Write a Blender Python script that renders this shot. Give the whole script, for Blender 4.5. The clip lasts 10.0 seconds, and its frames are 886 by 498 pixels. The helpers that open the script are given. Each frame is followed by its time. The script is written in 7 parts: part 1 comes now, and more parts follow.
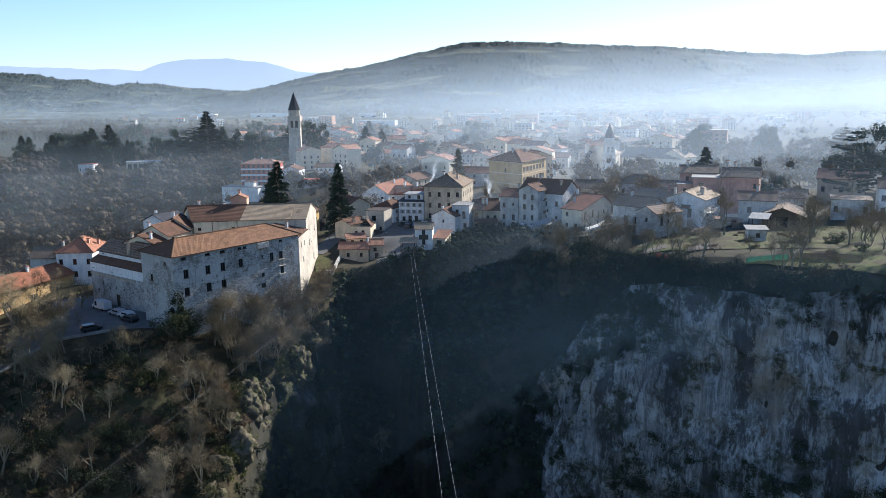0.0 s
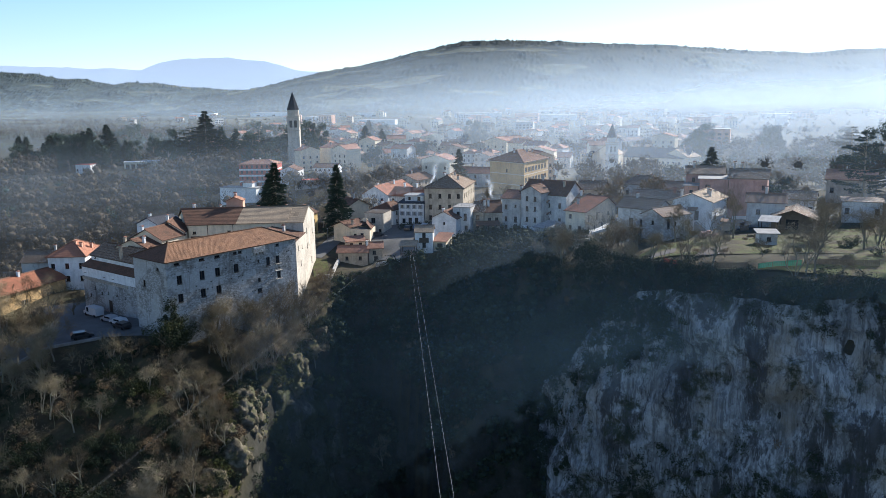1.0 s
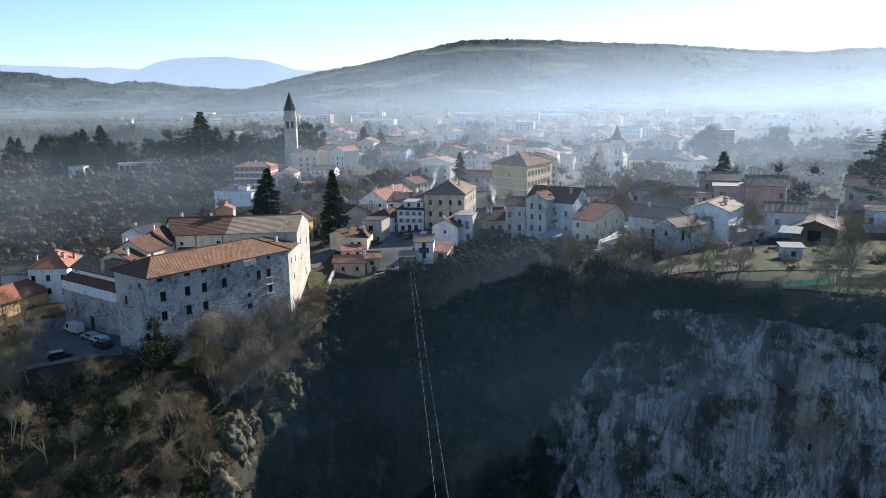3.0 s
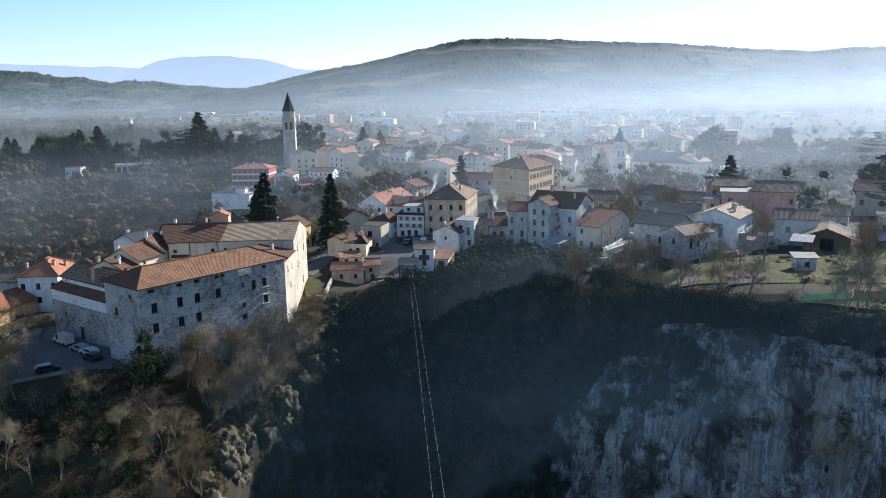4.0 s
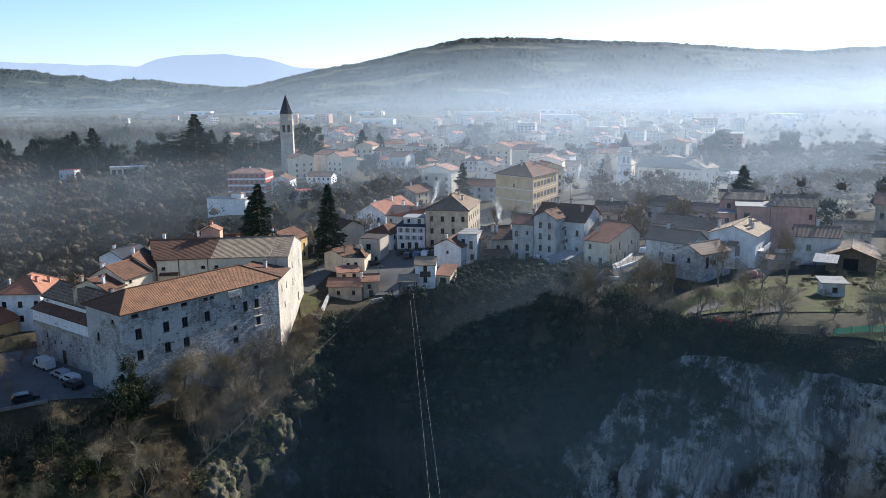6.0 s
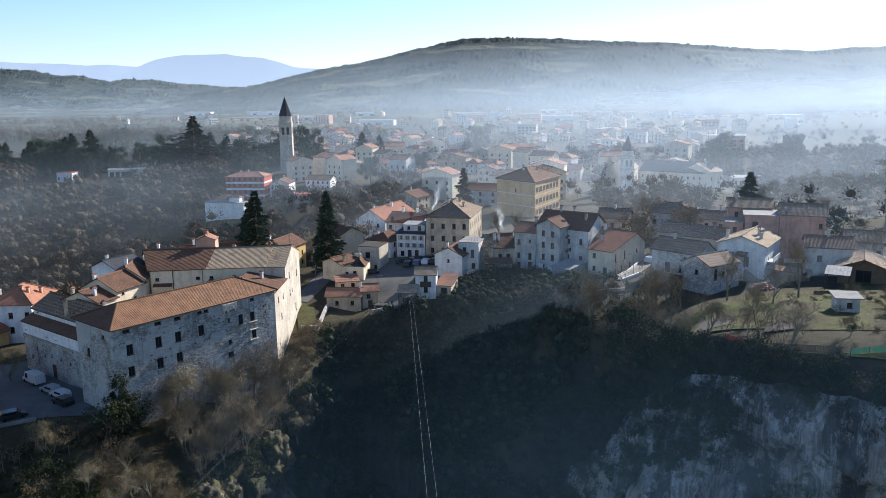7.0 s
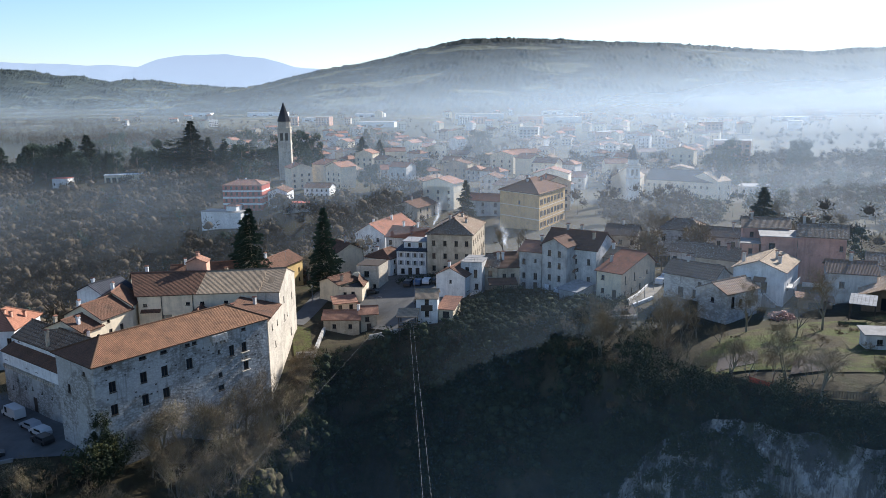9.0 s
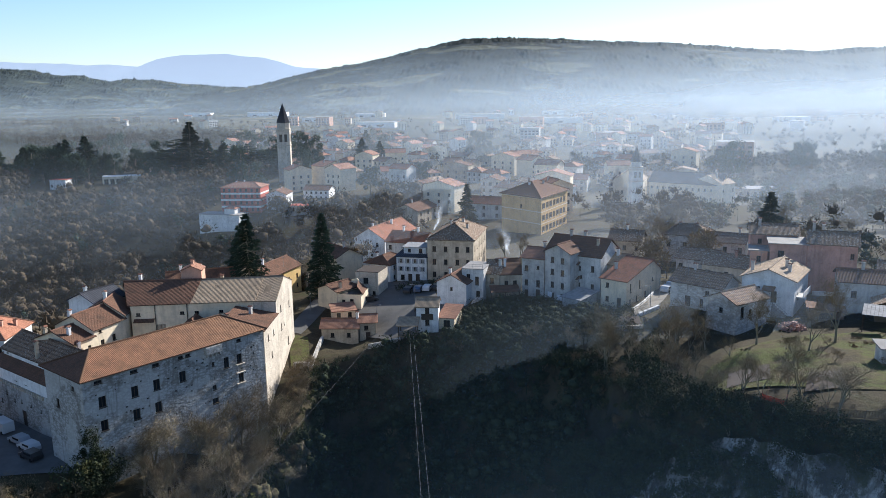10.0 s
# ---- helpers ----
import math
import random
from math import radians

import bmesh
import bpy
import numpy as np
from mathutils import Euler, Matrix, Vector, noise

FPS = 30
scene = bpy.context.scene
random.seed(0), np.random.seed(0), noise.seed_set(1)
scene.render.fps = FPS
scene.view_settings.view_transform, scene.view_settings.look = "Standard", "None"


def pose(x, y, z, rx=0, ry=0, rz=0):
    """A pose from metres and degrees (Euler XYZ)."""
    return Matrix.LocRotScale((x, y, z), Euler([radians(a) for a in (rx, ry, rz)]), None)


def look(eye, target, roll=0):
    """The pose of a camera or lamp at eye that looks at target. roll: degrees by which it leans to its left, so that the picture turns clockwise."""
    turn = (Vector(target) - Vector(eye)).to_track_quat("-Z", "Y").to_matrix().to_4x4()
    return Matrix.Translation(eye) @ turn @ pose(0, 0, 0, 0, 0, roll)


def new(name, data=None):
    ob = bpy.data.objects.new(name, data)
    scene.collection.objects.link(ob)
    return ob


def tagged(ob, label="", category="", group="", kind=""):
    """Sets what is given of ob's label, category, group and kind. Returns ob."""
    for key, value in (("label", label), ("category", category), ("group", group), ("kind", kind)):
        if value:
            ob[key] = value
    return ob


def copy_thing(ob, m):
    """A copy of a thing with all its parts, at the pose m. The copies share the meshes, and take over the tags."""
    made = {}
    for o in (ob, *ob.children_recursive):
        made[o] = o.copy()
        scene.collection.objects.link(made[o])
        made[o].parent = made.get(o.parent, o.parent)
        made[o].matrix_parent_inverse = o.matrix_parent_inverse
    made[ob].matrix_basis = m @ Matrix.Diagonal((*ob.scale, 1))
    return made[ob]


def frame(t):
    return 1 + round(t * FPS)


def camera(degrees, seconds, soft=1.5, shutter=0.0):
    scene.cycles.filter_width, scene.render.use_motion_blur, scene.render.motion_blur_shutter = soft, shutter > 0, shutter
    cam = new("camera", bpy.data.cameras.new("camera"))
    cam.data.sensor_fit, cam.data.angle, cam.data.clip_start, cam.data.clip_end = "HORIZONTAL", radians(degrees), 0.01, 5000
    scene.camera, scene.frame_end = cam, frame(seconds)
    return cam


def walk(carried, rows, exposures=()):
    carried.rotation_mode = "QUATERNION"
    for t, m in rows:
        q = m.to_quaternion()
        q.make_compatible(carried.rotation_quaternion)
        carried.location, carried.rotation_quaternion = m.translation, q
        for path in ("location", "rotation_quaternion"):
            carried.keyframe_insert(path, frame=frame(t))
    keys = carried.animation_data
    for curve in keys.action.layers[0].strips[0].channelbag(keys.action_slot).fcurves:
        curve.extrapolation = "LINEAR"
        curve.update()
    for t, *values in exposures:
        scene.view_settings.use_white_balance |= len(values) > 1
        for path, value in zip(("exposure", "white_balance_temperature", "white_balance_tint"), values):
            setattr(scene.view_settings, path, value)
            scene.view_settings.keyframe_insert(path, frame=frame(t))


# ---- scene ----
cam = camera(58.5, 10.0, soft=0.75)
PATH = [
    (0, (1.279, -3.996, 49.307), (1.15, -2.038, 48.924), -0.8),
    (0.5, (1.087, -1.77, 49.328), (0.957, 0.188, 48.943), -0.9),
    (1, (0.858, 0.804, 49.563), (0.728, 2.762, 49.177), -0.9),
    (1.5, (0.604, 3.13, 49.673), (0.475, 5.088, 49.287), -0.9),
    (2, (0.329, 5.815, 49.853), (0.2, 7.773, 49.465), -0.9),
    (2.5, (0.046, 8.396, 50.06), (-0.082, 10.354, 49.672), -0.9),
    (4, (-0.676, 16.207, 51.43), (-0.804, 18.164, 51.039), -0.9),
    (4.5, (-0.921, 18.516, 51.899), (-1.048, 20.473, 51.507), -0.9),
    (5, (-1.2, 20.923, 52.544), (-1.327, 22.88, 52.152), -0.8),
    (5.5, (-1.562, 23.162, 53.132), (-1.688, 25.119, 52.738), -0.8),
    (7, (-2.231, 29.946, 55.035), (-2.358, 31.903, 54.64), -0.8),
    (7.5, (-2.412, 32.084, 55.777), (-2.539, 34.04, 55.382), -0.8),
    (8, (-2.51, 34.287, 56.64), (-2.639, 36.243, 56.244), -0.8),
    (8.5, (-2.706, 36.351, 57.352), (-2.836, 38.308, 56.956), -0.8),
    (9, (-2.968, 38.496, 58.256), (-3.097, 40.452, 57.86), -0.8),
    (9.5, (-3.069, 40.636, 58.932), (-3.2, 42.592, 58.536), -0.9),
    (10, (-3.305, 42.681, 59.054), (-3.435, 44.637, 58.657), -0.8),
]
walk(cam, [(t, look(eye, target, roll)) for t, eye, target, roll in PATH], [(0, 1.02, 5560, 11), (10, 0.94, 5640, 12)])

# ---------------------------------------------------------------- light
SUN_AZ, SUN_EL = 38.0, 27.0          # degrees right of +y, above the horizon
world = bpy.data.worlds.new("sky")
scene.world = world
world.use_nodes = True
wn, wl = world.node_tree.nodes, world.node_tree.links
sky = wn.new("ShaderNodeTexSky")
sky.sky_type = 'NISHITA'
sky.sun_disc = False
sky.sun_elevation = radians(SUN_EL)
sky.sun_rotation = radians(SUN_AZ)
sky.air_density, sky.dust_density, sky.ozone_density, sky.altitude = 1.0, 0.2, 2.6, 300
wl.new(sky.outputs[0], wn["Background"].inputs[0])
wn["Background"].inputs[1].default_value = 0.079
sun_data = bpy.data.lights.new("sun", 'SUN')
sun_data.energy, sun_data.angle, sun_data.color = 5.0, radians(0.6), (1.0, 0.9, 0.74)
sun = new("sun", sun_data)
a, e = radians(SUN_AZ), radians(SUN_EL)
sun_way = Vector((math.sin(a) * math.cos(e), math.cos(a) * math.cos(e), math.sin(e)))
sun.matrix_world = look((0, 0, 300), Vector((0, 0, 300)) - sun_way)

# ---------------------------------------------------------------- materials
rng = random.Random(7)


class Nodes:
    """A node material with a Principled shader and short ways to wire it."""

    def __init__(self, name, rough=0.9, spec=0.3):
        self.m = bpy.data.materials.new(name)
        self.m.use_nodes = True
        self.t = self.m.node_tree
        self.b = self.t.nodes["Principled BSDF"]
        self.b.inputs["Roughness"].default_value = rough
        self.b.inputs["Specular IOR Level"].default_value = spec

    def add(self, kind, **values):
        n = self.t.nodes.new(kind)
        for k, v in values.items():
            n.inputs[k.replace("_", " ")].default_value = v
        return n

    def link(self, a, b):
        self.t.links.new(a, b)

    def coords(self, scale=(1, 1, 1), which="Object", shift=True):
        tc = self.add("ShaderNodeTexCoord")
        mp = self.add("ShaderNodeMapping")
        mp.inputs["Scale"].default_value = scale
        self.link(tc.outputs[which], mp.inputs[0])
        if shift:
            info = self.add("ShaderNodeObjectInfo")
            mul = self.add("ShaderNodeVectorMath")
            mul.operation = 'SCALE'
            mul.inputs[0].default_value = (37.0, 21.0, 11.0)
            self.link(info.outputs["Random"], mul.inputs["Scale"])
            self.link(mul.outputs[0], mp.inputs["Location"])
        return mp.outputs[0]

    def noise(self, vec, scale, detail=4, rough=0.6):
        n = self.add("ShaderNodeTexNoise")
        n.inputs["Scale"].default_value, n.inputs["Detail"].default_value, n.inputs["Roughness"].default_value = scale, detail, rough
        self.link(vec, n.inputs["Vector"])
        return n.outputs["Fac"]

    def ramp(self, fac, *stops):
        r = self.add("ShaderNodeValToRGB")
        el = r.color_ramp.elements
        while len(el) < len(stops):
            el.new(0.5)
        for x, (p, c) in zip(el, stops):
            x.position = p
            x.color = (*c, 1) if isinstance(c, tuple) else (c, c, c, 1)
        self.link(fac, r.inputs[0])
        return r.outputs[0]

    def mix(self, fac, a, b, how='MIX'):
        m = self.t.nodes.new("ShaderNodeMix")
        m.data_type, m.blend_type = 'RGBA', how
        for sock, v in ((m.inputs["Factor"], fac), (m.inputs[6], a), (m.inputs[7], b)):
            if isinstance(v, (int, float)):
                sock.default_value = v
            elif isinstance(v, tuple):
                sock.default_value = (*v, 1)
            else:
                self.link(v, sock)
        return m.outputs[2]

    def math(self, op, a, b=0.0):
        m = self.add("ShaderNodeMath")
        m.operation = op
        for sock, v in zip(m.inputs, (a, b)):
            if isinstance(v, (int, float)):
                sock.default_value = v
            else:
                self.link(v, sock)
        return m.outputs[0]

    def bump(self, height, strength, dist=0.05):
        b = self.add("ShaderNodeBump")
        b.inputs["Strength"].default_value, b.inputs["Distance"].default_value = strength, dist
        self.link(height, b.inputs["Height"])
        self.link(b.outputs[0], self.b.inputs["Normal"])

    def colour(self, c):
        if isinstance(c, tuple):
            self.b.inputs["Base Color"].default_value = (*c, 1)
        else:
            self.link(c, self.b.inputs["Base Color"])
        return self.m


def shade(c, k):
    return tuple(min(1.0, v * k) for v in c)


def mat_plaster(name, c, dirt=0.5):
    n = Nodes(name, 0.92, 0.2)
    v = n.coords()
    big = n.ramp(n.noise(v, 0.45, 6, 0.65), (0.36, shade(c, 1 - 0.42 * dirt)), (0.52, shade(c, 1 - 0.12 * dirt)), (0.66, c))
    streak = n.noise(n.coords((1.1, 1.1, 0.1)), 1.0, 6, 0.7)
    c2 = n.mix(n.math('MULTIPLY', n.ramp(streak, (0.48, 0.0), (0.68, 1.0)), 0.65 * dirt), big, shade(c, 0.4))
    fallen = n.ramp(n.noise(n.coords((1, 1, 1.3)), 0.7, 6, 0.75), (0.58, 0.0), (0.61, 1.0))
    c2 = n.mix(n.math('MULTIPLY', fallen, 0.5 * dirt), c2, (c[0] * 0.5, c[1] * 0.47, c[2] * 0.42))
    spots = n.ramp(n.noise(v, 2.6, 5, 0.75), (0.6, 0.0), (0.72, 1.0))
    c3 = n.mix(n.math('MULTIPLY', spots, 0.65 * dirt), c2, (0.2, 0.18, 0.15))
    n.bump(n.noise(v, 9, 3), 0.3, 0.03)
    return n.colour(c3)


def mat_stone(name, light, dark, rough=1.0):
    """Rough rubble masonry with remains of plaster."""
    n = Nodes(name, 0.95, 0.15)
    v = n.coords()
    vor = n.add("ShaderNodeTexVoronoi")
    vor.inputs["Scale"].default_value = 1.0
    n.link(n.coords((1.5, 1.5, 2.8)), vor.inputs["Vector"])
    stones = n.mix(0.55, n.ramp(vor.outputs["Color"], (0.1, shade(light, 0.62)), (0.9, light)), light)
    joint = n.ramp(vor.outputs["Distance"], (0.35, 0.0), (0.62, 1.0))
    base = n.mix(n.math('MULTIPLY', joint, 0.55 * rough), stones, dark)
    bare = n.ramp(n.noise(v, 0.42, 6, 0.72), (0.5, 0.0), (0.58, 1.0))
    base = n.mix(n.math('MULTIPLY', bare, 0.7 * rough), base, dark)
    fleck = n.ramp(n.noise(n.coords((1, 1, 2.2)), 1.7, 6, 0.8), (0.57, 0.0), (0.63, 1.0))
    base = n.mix(n.math('MULTIPLY', fleck, 0.8 * rough), base, shade(dark, 0.5))
    patch = n.ramp(n.noise(v, 0.2, 4, 0.6), (0.5, 0.0), (0.56, 1.0))
    base = n.mix(n.math('MULTIPLY', patch, 0.6), base, shade(light, 1.1))
    streak = n.ramp(n.noise(n.coords((1.6, 1.6, 0.1)), 1.0, 4), (0.55, 0.0), (0.75, 1.0))
    base = n.mix(n.math('MULTIPLY', streak, 0.6), base, shade(dark, 0.55))
    n.bump(n.math('ADD', n.noise(v, 3.0, 4), n.math('MULTIPLY', vor.outputs["Distance"], -1.0)), 0.7, 0.08)
    return n.colour(base)


def mat_tiles(name, c, worn, lichen_glint=0.0, across=0.24, rows=0.42, course=0.4):
    """Barrel tiles, in metres of the roof's own uv."""
    n = Nodes(name, 0.85, 0.12)
    tc = n.add("ShaderNodeTexCoord")
    sep = n.add("ShaderNodeSeparateXYZ")
    n.link(tc.outputs["UV"], sep.inputs[0])
    wave = n.math('SINE', n.math('MULTIPLY', sep.outputs[0], 6.283 / across))
    row = n.math('FRACT', n.math('DIVIDE', sep.outputs[1], rows))
    v = n.coords()
    base = n.ramp(n.noise(v, 0.5, 5, 0.65), (0.3, shade(worn, 0.75)), (0.5, c), (0.75, shade(c, 1.25)))
    cell = n.add("ShaderNodeTexWhiteNoise")
    cell.noise_dimensions = '2D'
    cv = n.add("ShaderNodeCombineXYZ")
    n.link(n.math('FLOOR', n.math('DIVIDE', sep.outputs[0], across)), cv.inputs[0])
    n.link(n.math('FLOOR', n.math('DIVIDE', sep.outputs[1], rows)), cv.inputs[1])
    n.link(cv.outputs[0], cell.inputs["Vector"])
    base = n.mix(n.math('MULTIPLY', cell.outputs["Value"], 0.55), base, worn)
    # Tile relief drawn in the colour: troughs and course edges are darkened.
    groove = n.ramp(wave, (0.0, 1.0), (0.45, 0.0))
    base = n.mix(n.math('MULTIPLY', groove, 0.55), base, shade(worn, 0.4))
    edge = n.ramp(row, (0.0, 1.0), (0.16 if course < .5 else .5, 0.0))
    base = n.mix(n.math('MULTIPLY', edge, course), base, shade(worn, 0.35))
    if lichen_glint:
        # Pale speckles serve as lichen and as painted sun glints on the tiles.
        sp = n.ramp(n.noise(n.coords((3.4, 3.4, 5.0)), 1.0, 4, 0.75), (0.55, 0.0), (0.59, 1.0))
        base = n.mix(n.math('MULTIPLY', sp, 1.5 * lichen_glint), base, (0.66, 0.6, 0.5))
        sp2 = n.ramp(n.noise(v, 0.5, 5, 0.7), (0.5, 0.0), (0.66, 0.8))
        base = n.mix(n.math('MULTIPLY', sp2, lichen_glint), base, (0.11, 0.09, 0.07))
    n.bump(n.math('ADD', n.math('MULTIPLY', wave, 0.5), row), 0.8, 0.07)
    return n.colour(base)


def mat_plain(name, c, rough=0.7, metal=0.0, var=0.25, scale=1.5):
    n = Nodes(name, rough, 0.35)
    n.b.inputs["Metallic"].default_value = metal
    v = n.coords()
    n.colour(n.ramp(n.noise(v, scale, 5, 0.65), (0.25, shade(c, 1 - var)), (0.75, shade(c, 1 + var * 0.6))))
    return n.m


def mat_glass(name):
    n = Nodes(name, 0.08, 0.5)
    n.colour((0.018, 0.02, 0.024))
    return n.m


def mat_bark(name, c, k=0.35):
    """Bark and twigs; the tone of each tree is carried in its attribute, with painted crown shading in woodland."""
    n = Nodes(name, 0.95, 0.1)
    at = n.add("ShaderNodeAttribute")
    at.attribute_name = "tone"
    info = n.add("ShaderNodeObjectInfo")
    f = n.math('ADD', n.math('MULTIPLY', at.outputs["Fac"], 0.6), n.math('MULTIPLY', info.outputs["Random"], 0.4))
    col = n.ramp(f, (0.0, shade(c, 1 - k)), (0.5, c), (1.0, shade(c, 1 + k)))
    col = n.mix(n.ramp(n.noise(n.coords(), 0.6, 3), (0.35, 0.0), (0.7, 0.6)), col, (c[0] * 0.8, c[1] * 0.98, c[2] * 0.7))
    n.colour(col)
    return n.m


def mat_leaf(name, c):
    n = Nodes(name, 0.9, 0.06)
    at = n.add("ShaderNodeAttribute")
    at.attribute_name = "tone"
    info = n.add("ShaderNodeObjectInfo")
    f = n.math('ADD', n.math('MULTIPLY', at.outputs["Fac"], 0.6), n.math('MULTIPLY', info.outputs["Random"], 0.4))
    n.colour(n.ramp(f, (0.0, shade(c, 0.5)), (0.5, c), (1.0, (c[0] * 1.7, c[1] * 1.45, c[2] * 1.2))))
    return n.m


WHITE = mat_plaster("white_plaster", (0.8, 0.79, 0.76), 0.6)
CREAM = mat_plaster("cream_plaster", (0.8, 0.68, 0.49), 0.5)
BEIGE = mat_plaster("beige_plaster", (0.56, 0.47, 0.35), 0.9)
GREY = mat_plaster("grey_plaster", (0.56, 0.535, 0.49), 1.0)
PALE = mat_plaster("pale_grey_plaster", (0.7, 0.68, 0.64), 0.9)
YELLOW = mat_plaster("yellow_plaster", (0.68, 0.47, 0.19), 0.5)
OCHRE = mat_plaster("ochre_plaster", (0.64, 0.43, 0.2), 0.5)
PINK = mat_plaster("pink_plaster", (0.5, 0.29, 0.225), 0.8)
SALMON = mat_plaster("salmon_plaster", (0.62, 0.36, 0.25), 0.5)
REDBAND = mat_plaster("brick_red_plaster", (0.42, 0.11, 0.075), 0.5)
STONE = mat_stone("castle_stone", (0.45, 0.437, 0.41), (0.17, 0.155, 0.13))
STONE_LIGHT = mat_stone("pale_stone", (0.58, 0.51, 0.41), (0.34, 0.29, 0.23), 0.5)
STONE_HOUSE = mat_stone("house_stone", (0.58, 0.55, 0.5), (0.29, 0.26, 0.22))
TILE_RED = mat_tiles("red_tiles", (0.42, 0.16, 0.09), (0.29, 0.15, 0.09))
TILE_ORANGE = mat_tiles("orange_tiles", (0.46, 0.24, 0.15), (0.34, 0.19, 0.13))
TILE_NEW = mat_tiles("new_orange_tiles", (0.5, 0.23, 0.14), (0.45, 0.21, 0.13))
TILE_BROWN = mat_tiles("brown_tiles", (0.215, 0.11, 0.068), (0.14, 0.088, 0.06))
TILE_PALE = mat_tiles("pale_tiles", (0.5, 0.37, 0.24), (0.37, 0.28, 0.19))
TILE_LICHEN_GLINT = mat_tiles("lichened_glinting_tiles", (0.33, 0.215, 0.13), (0.2, 0.135, 0.09), 0.5)
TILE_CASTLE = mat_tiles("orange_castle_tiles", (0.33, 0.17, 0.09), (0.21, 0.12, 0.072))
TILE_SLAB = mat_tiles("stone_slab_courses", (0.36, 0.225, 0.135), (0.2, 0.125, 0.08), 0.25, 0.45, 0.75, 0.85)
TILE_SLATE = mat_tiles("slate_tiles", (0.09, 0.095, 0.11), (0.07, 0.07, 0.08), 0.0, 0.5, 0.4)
GLASS = mat_glass("window_glass")
FRAME = mat_plain("window_frame", (0.55, 0.52, 0.46), 0.6)
DARKWOOD = mat_plain("dark_wood", (0.055, 0.04, 0.028), 0.7, 0, 0.4)
WOOD = mat_plain("weathered_wood", (0.2, 0.14, 0.085), 0.8, 0, 0.4)
SHUTTER = mat_plain("shutter_wood", (0.09, 0.075, 0.055), 0.7)
SHUTTER_GREY = mat_plain("grey_shutter", (0.38, 0.39, 0.4), 0.7)
CONCRETE = mat_plain("concrete", (0.27, 0.255, 0.235), 0.9, 0, 0.35, 0.7)
METAL = mat_plain("galvanised_steel", (0.2, 0.21, 0.22), 0.6, 0.5)
SHEET = mat_plain("pale_metal_sheet", (0.27, 0.27, 0.27), 0.85, 0.0, 0.5)
ASPHALT = mat_plain("asphalt", (0.13, 0.127, 0.12), 0.9, 0, 0.3, 0.35)
PAVING = mat_plain("pale_paving", (0.11, 0.103, 0.092), 0.9, 0, 0.3, 0.35)
GRAVEL = mat_plain("gravel", (0.22, 0.195, 0.155), 0.95, 0, 0.4, 0.4)
SOIL = mat_plain("tilled_soil", (0.05, 0.035, 0.026), 0.95, 0, 0.4, 1.2)


def mat_lawn():
    n = Nodes("winter_lawn", 0.95, 0.1)
    v = n.coords(shift=False)
    c = n.ramp(n.noise(v, 0.16, 5, 0.7), (0.36, (0.06, 0.045, 0.03)), (0.45, (0.11, 0.09, 0.045)), (0.52, (0.105, 0.115, 0.034)), (0.7, (0.085, 0.1, 0.027)))
    c = n.mix(n.ramp(n.noise(n.coords((1, 1.4, 1), shift=False), 0.4, 6, 0.75), (0.5, 0.0), (0.58, 0.8)), c, (0.075, 0.055, 0.032))
    c = n.mix(n.ramp(n.noise(v, 1.6, 6, 0.8), (0.45, 0.0), (0.65, 0.7)), c, (0.06, 0.06, 0.024))
    n.bump(n.noise(v, 2.5, 5, 0.8), 1.0, 0.25)
    return n.colour(c)


GRASS = mat_lawn()
BARK = mat_bark("bark", (0.27, 0.225, 0.175))
TWIG = mat_bark("twigs", (0.19, 0.14, 0.09))
WOODS = mat_bark("grey_woods", (0.085, 0.064, 0.045), 0.6)
PINE = mat_leaf("pine_needles", (0.055, 0.078, 0.052))
TWIG_PALE = mat_bark("pale_twigs", (0.25, 0.195, 0.13))
NEEDLE = mat_leaf("needles", (0.035, 0.052, 0.034))
CEDAR = mat_leaf("cedar_needles", (0.03, 0.045, 0.033))
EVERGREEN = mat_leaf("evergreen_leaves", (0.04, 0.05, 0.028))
MOSS = mat_leaf("moss_and_grass", (0.13, 0.13, 0.04))
IVY = mat_leaf("ivy_leaves", (0.07, 0.074, 0.03))
DRY = mat_leaf("dry_leaves", (0.15, 0.108, 0.062))
TYRE = mat_plain("tyre_rubber", (0.02, 0.02, 0.02), 0.9)
REDNET = mat_plain("red_plastic_net", (0.6, 0.07, 0.04), 0.6)
GREENNET = mat_plain("green_plastic_net", (0.08, 0.42, 0.22), 0.6)

# ---------------------------------------------------------------- mesh helpers


def mesh_from(name, verts, faces, mats=(), uvs=None, smooth=False, tones=None, slots=None):
    me = bpy.data.meshes.new(name)
    me.from_pydata(verts, [], faces)
    for m in mats:
        me.materials.append(m)
    if uvs is not None:
        lay = me.uv_layers.new(name="UVMap")
        lay.data.foreach_set("uv", np.asarray(uvs, dtype=np.float32).ravel())
    if smooth:
        me.polygons.foreach_set("use_smooth", [True] * len(me.polygons))
    if slots is not None:
        me.polygons.foreach_set("material_index", slots)
    if tones is not None:
        at = me.attributes.new("tone", 'FLOAT', 'POINT')
        at.data.foreach_set("value", np.asarray(tones, dtype=np.float32))
    me.update()
    return me


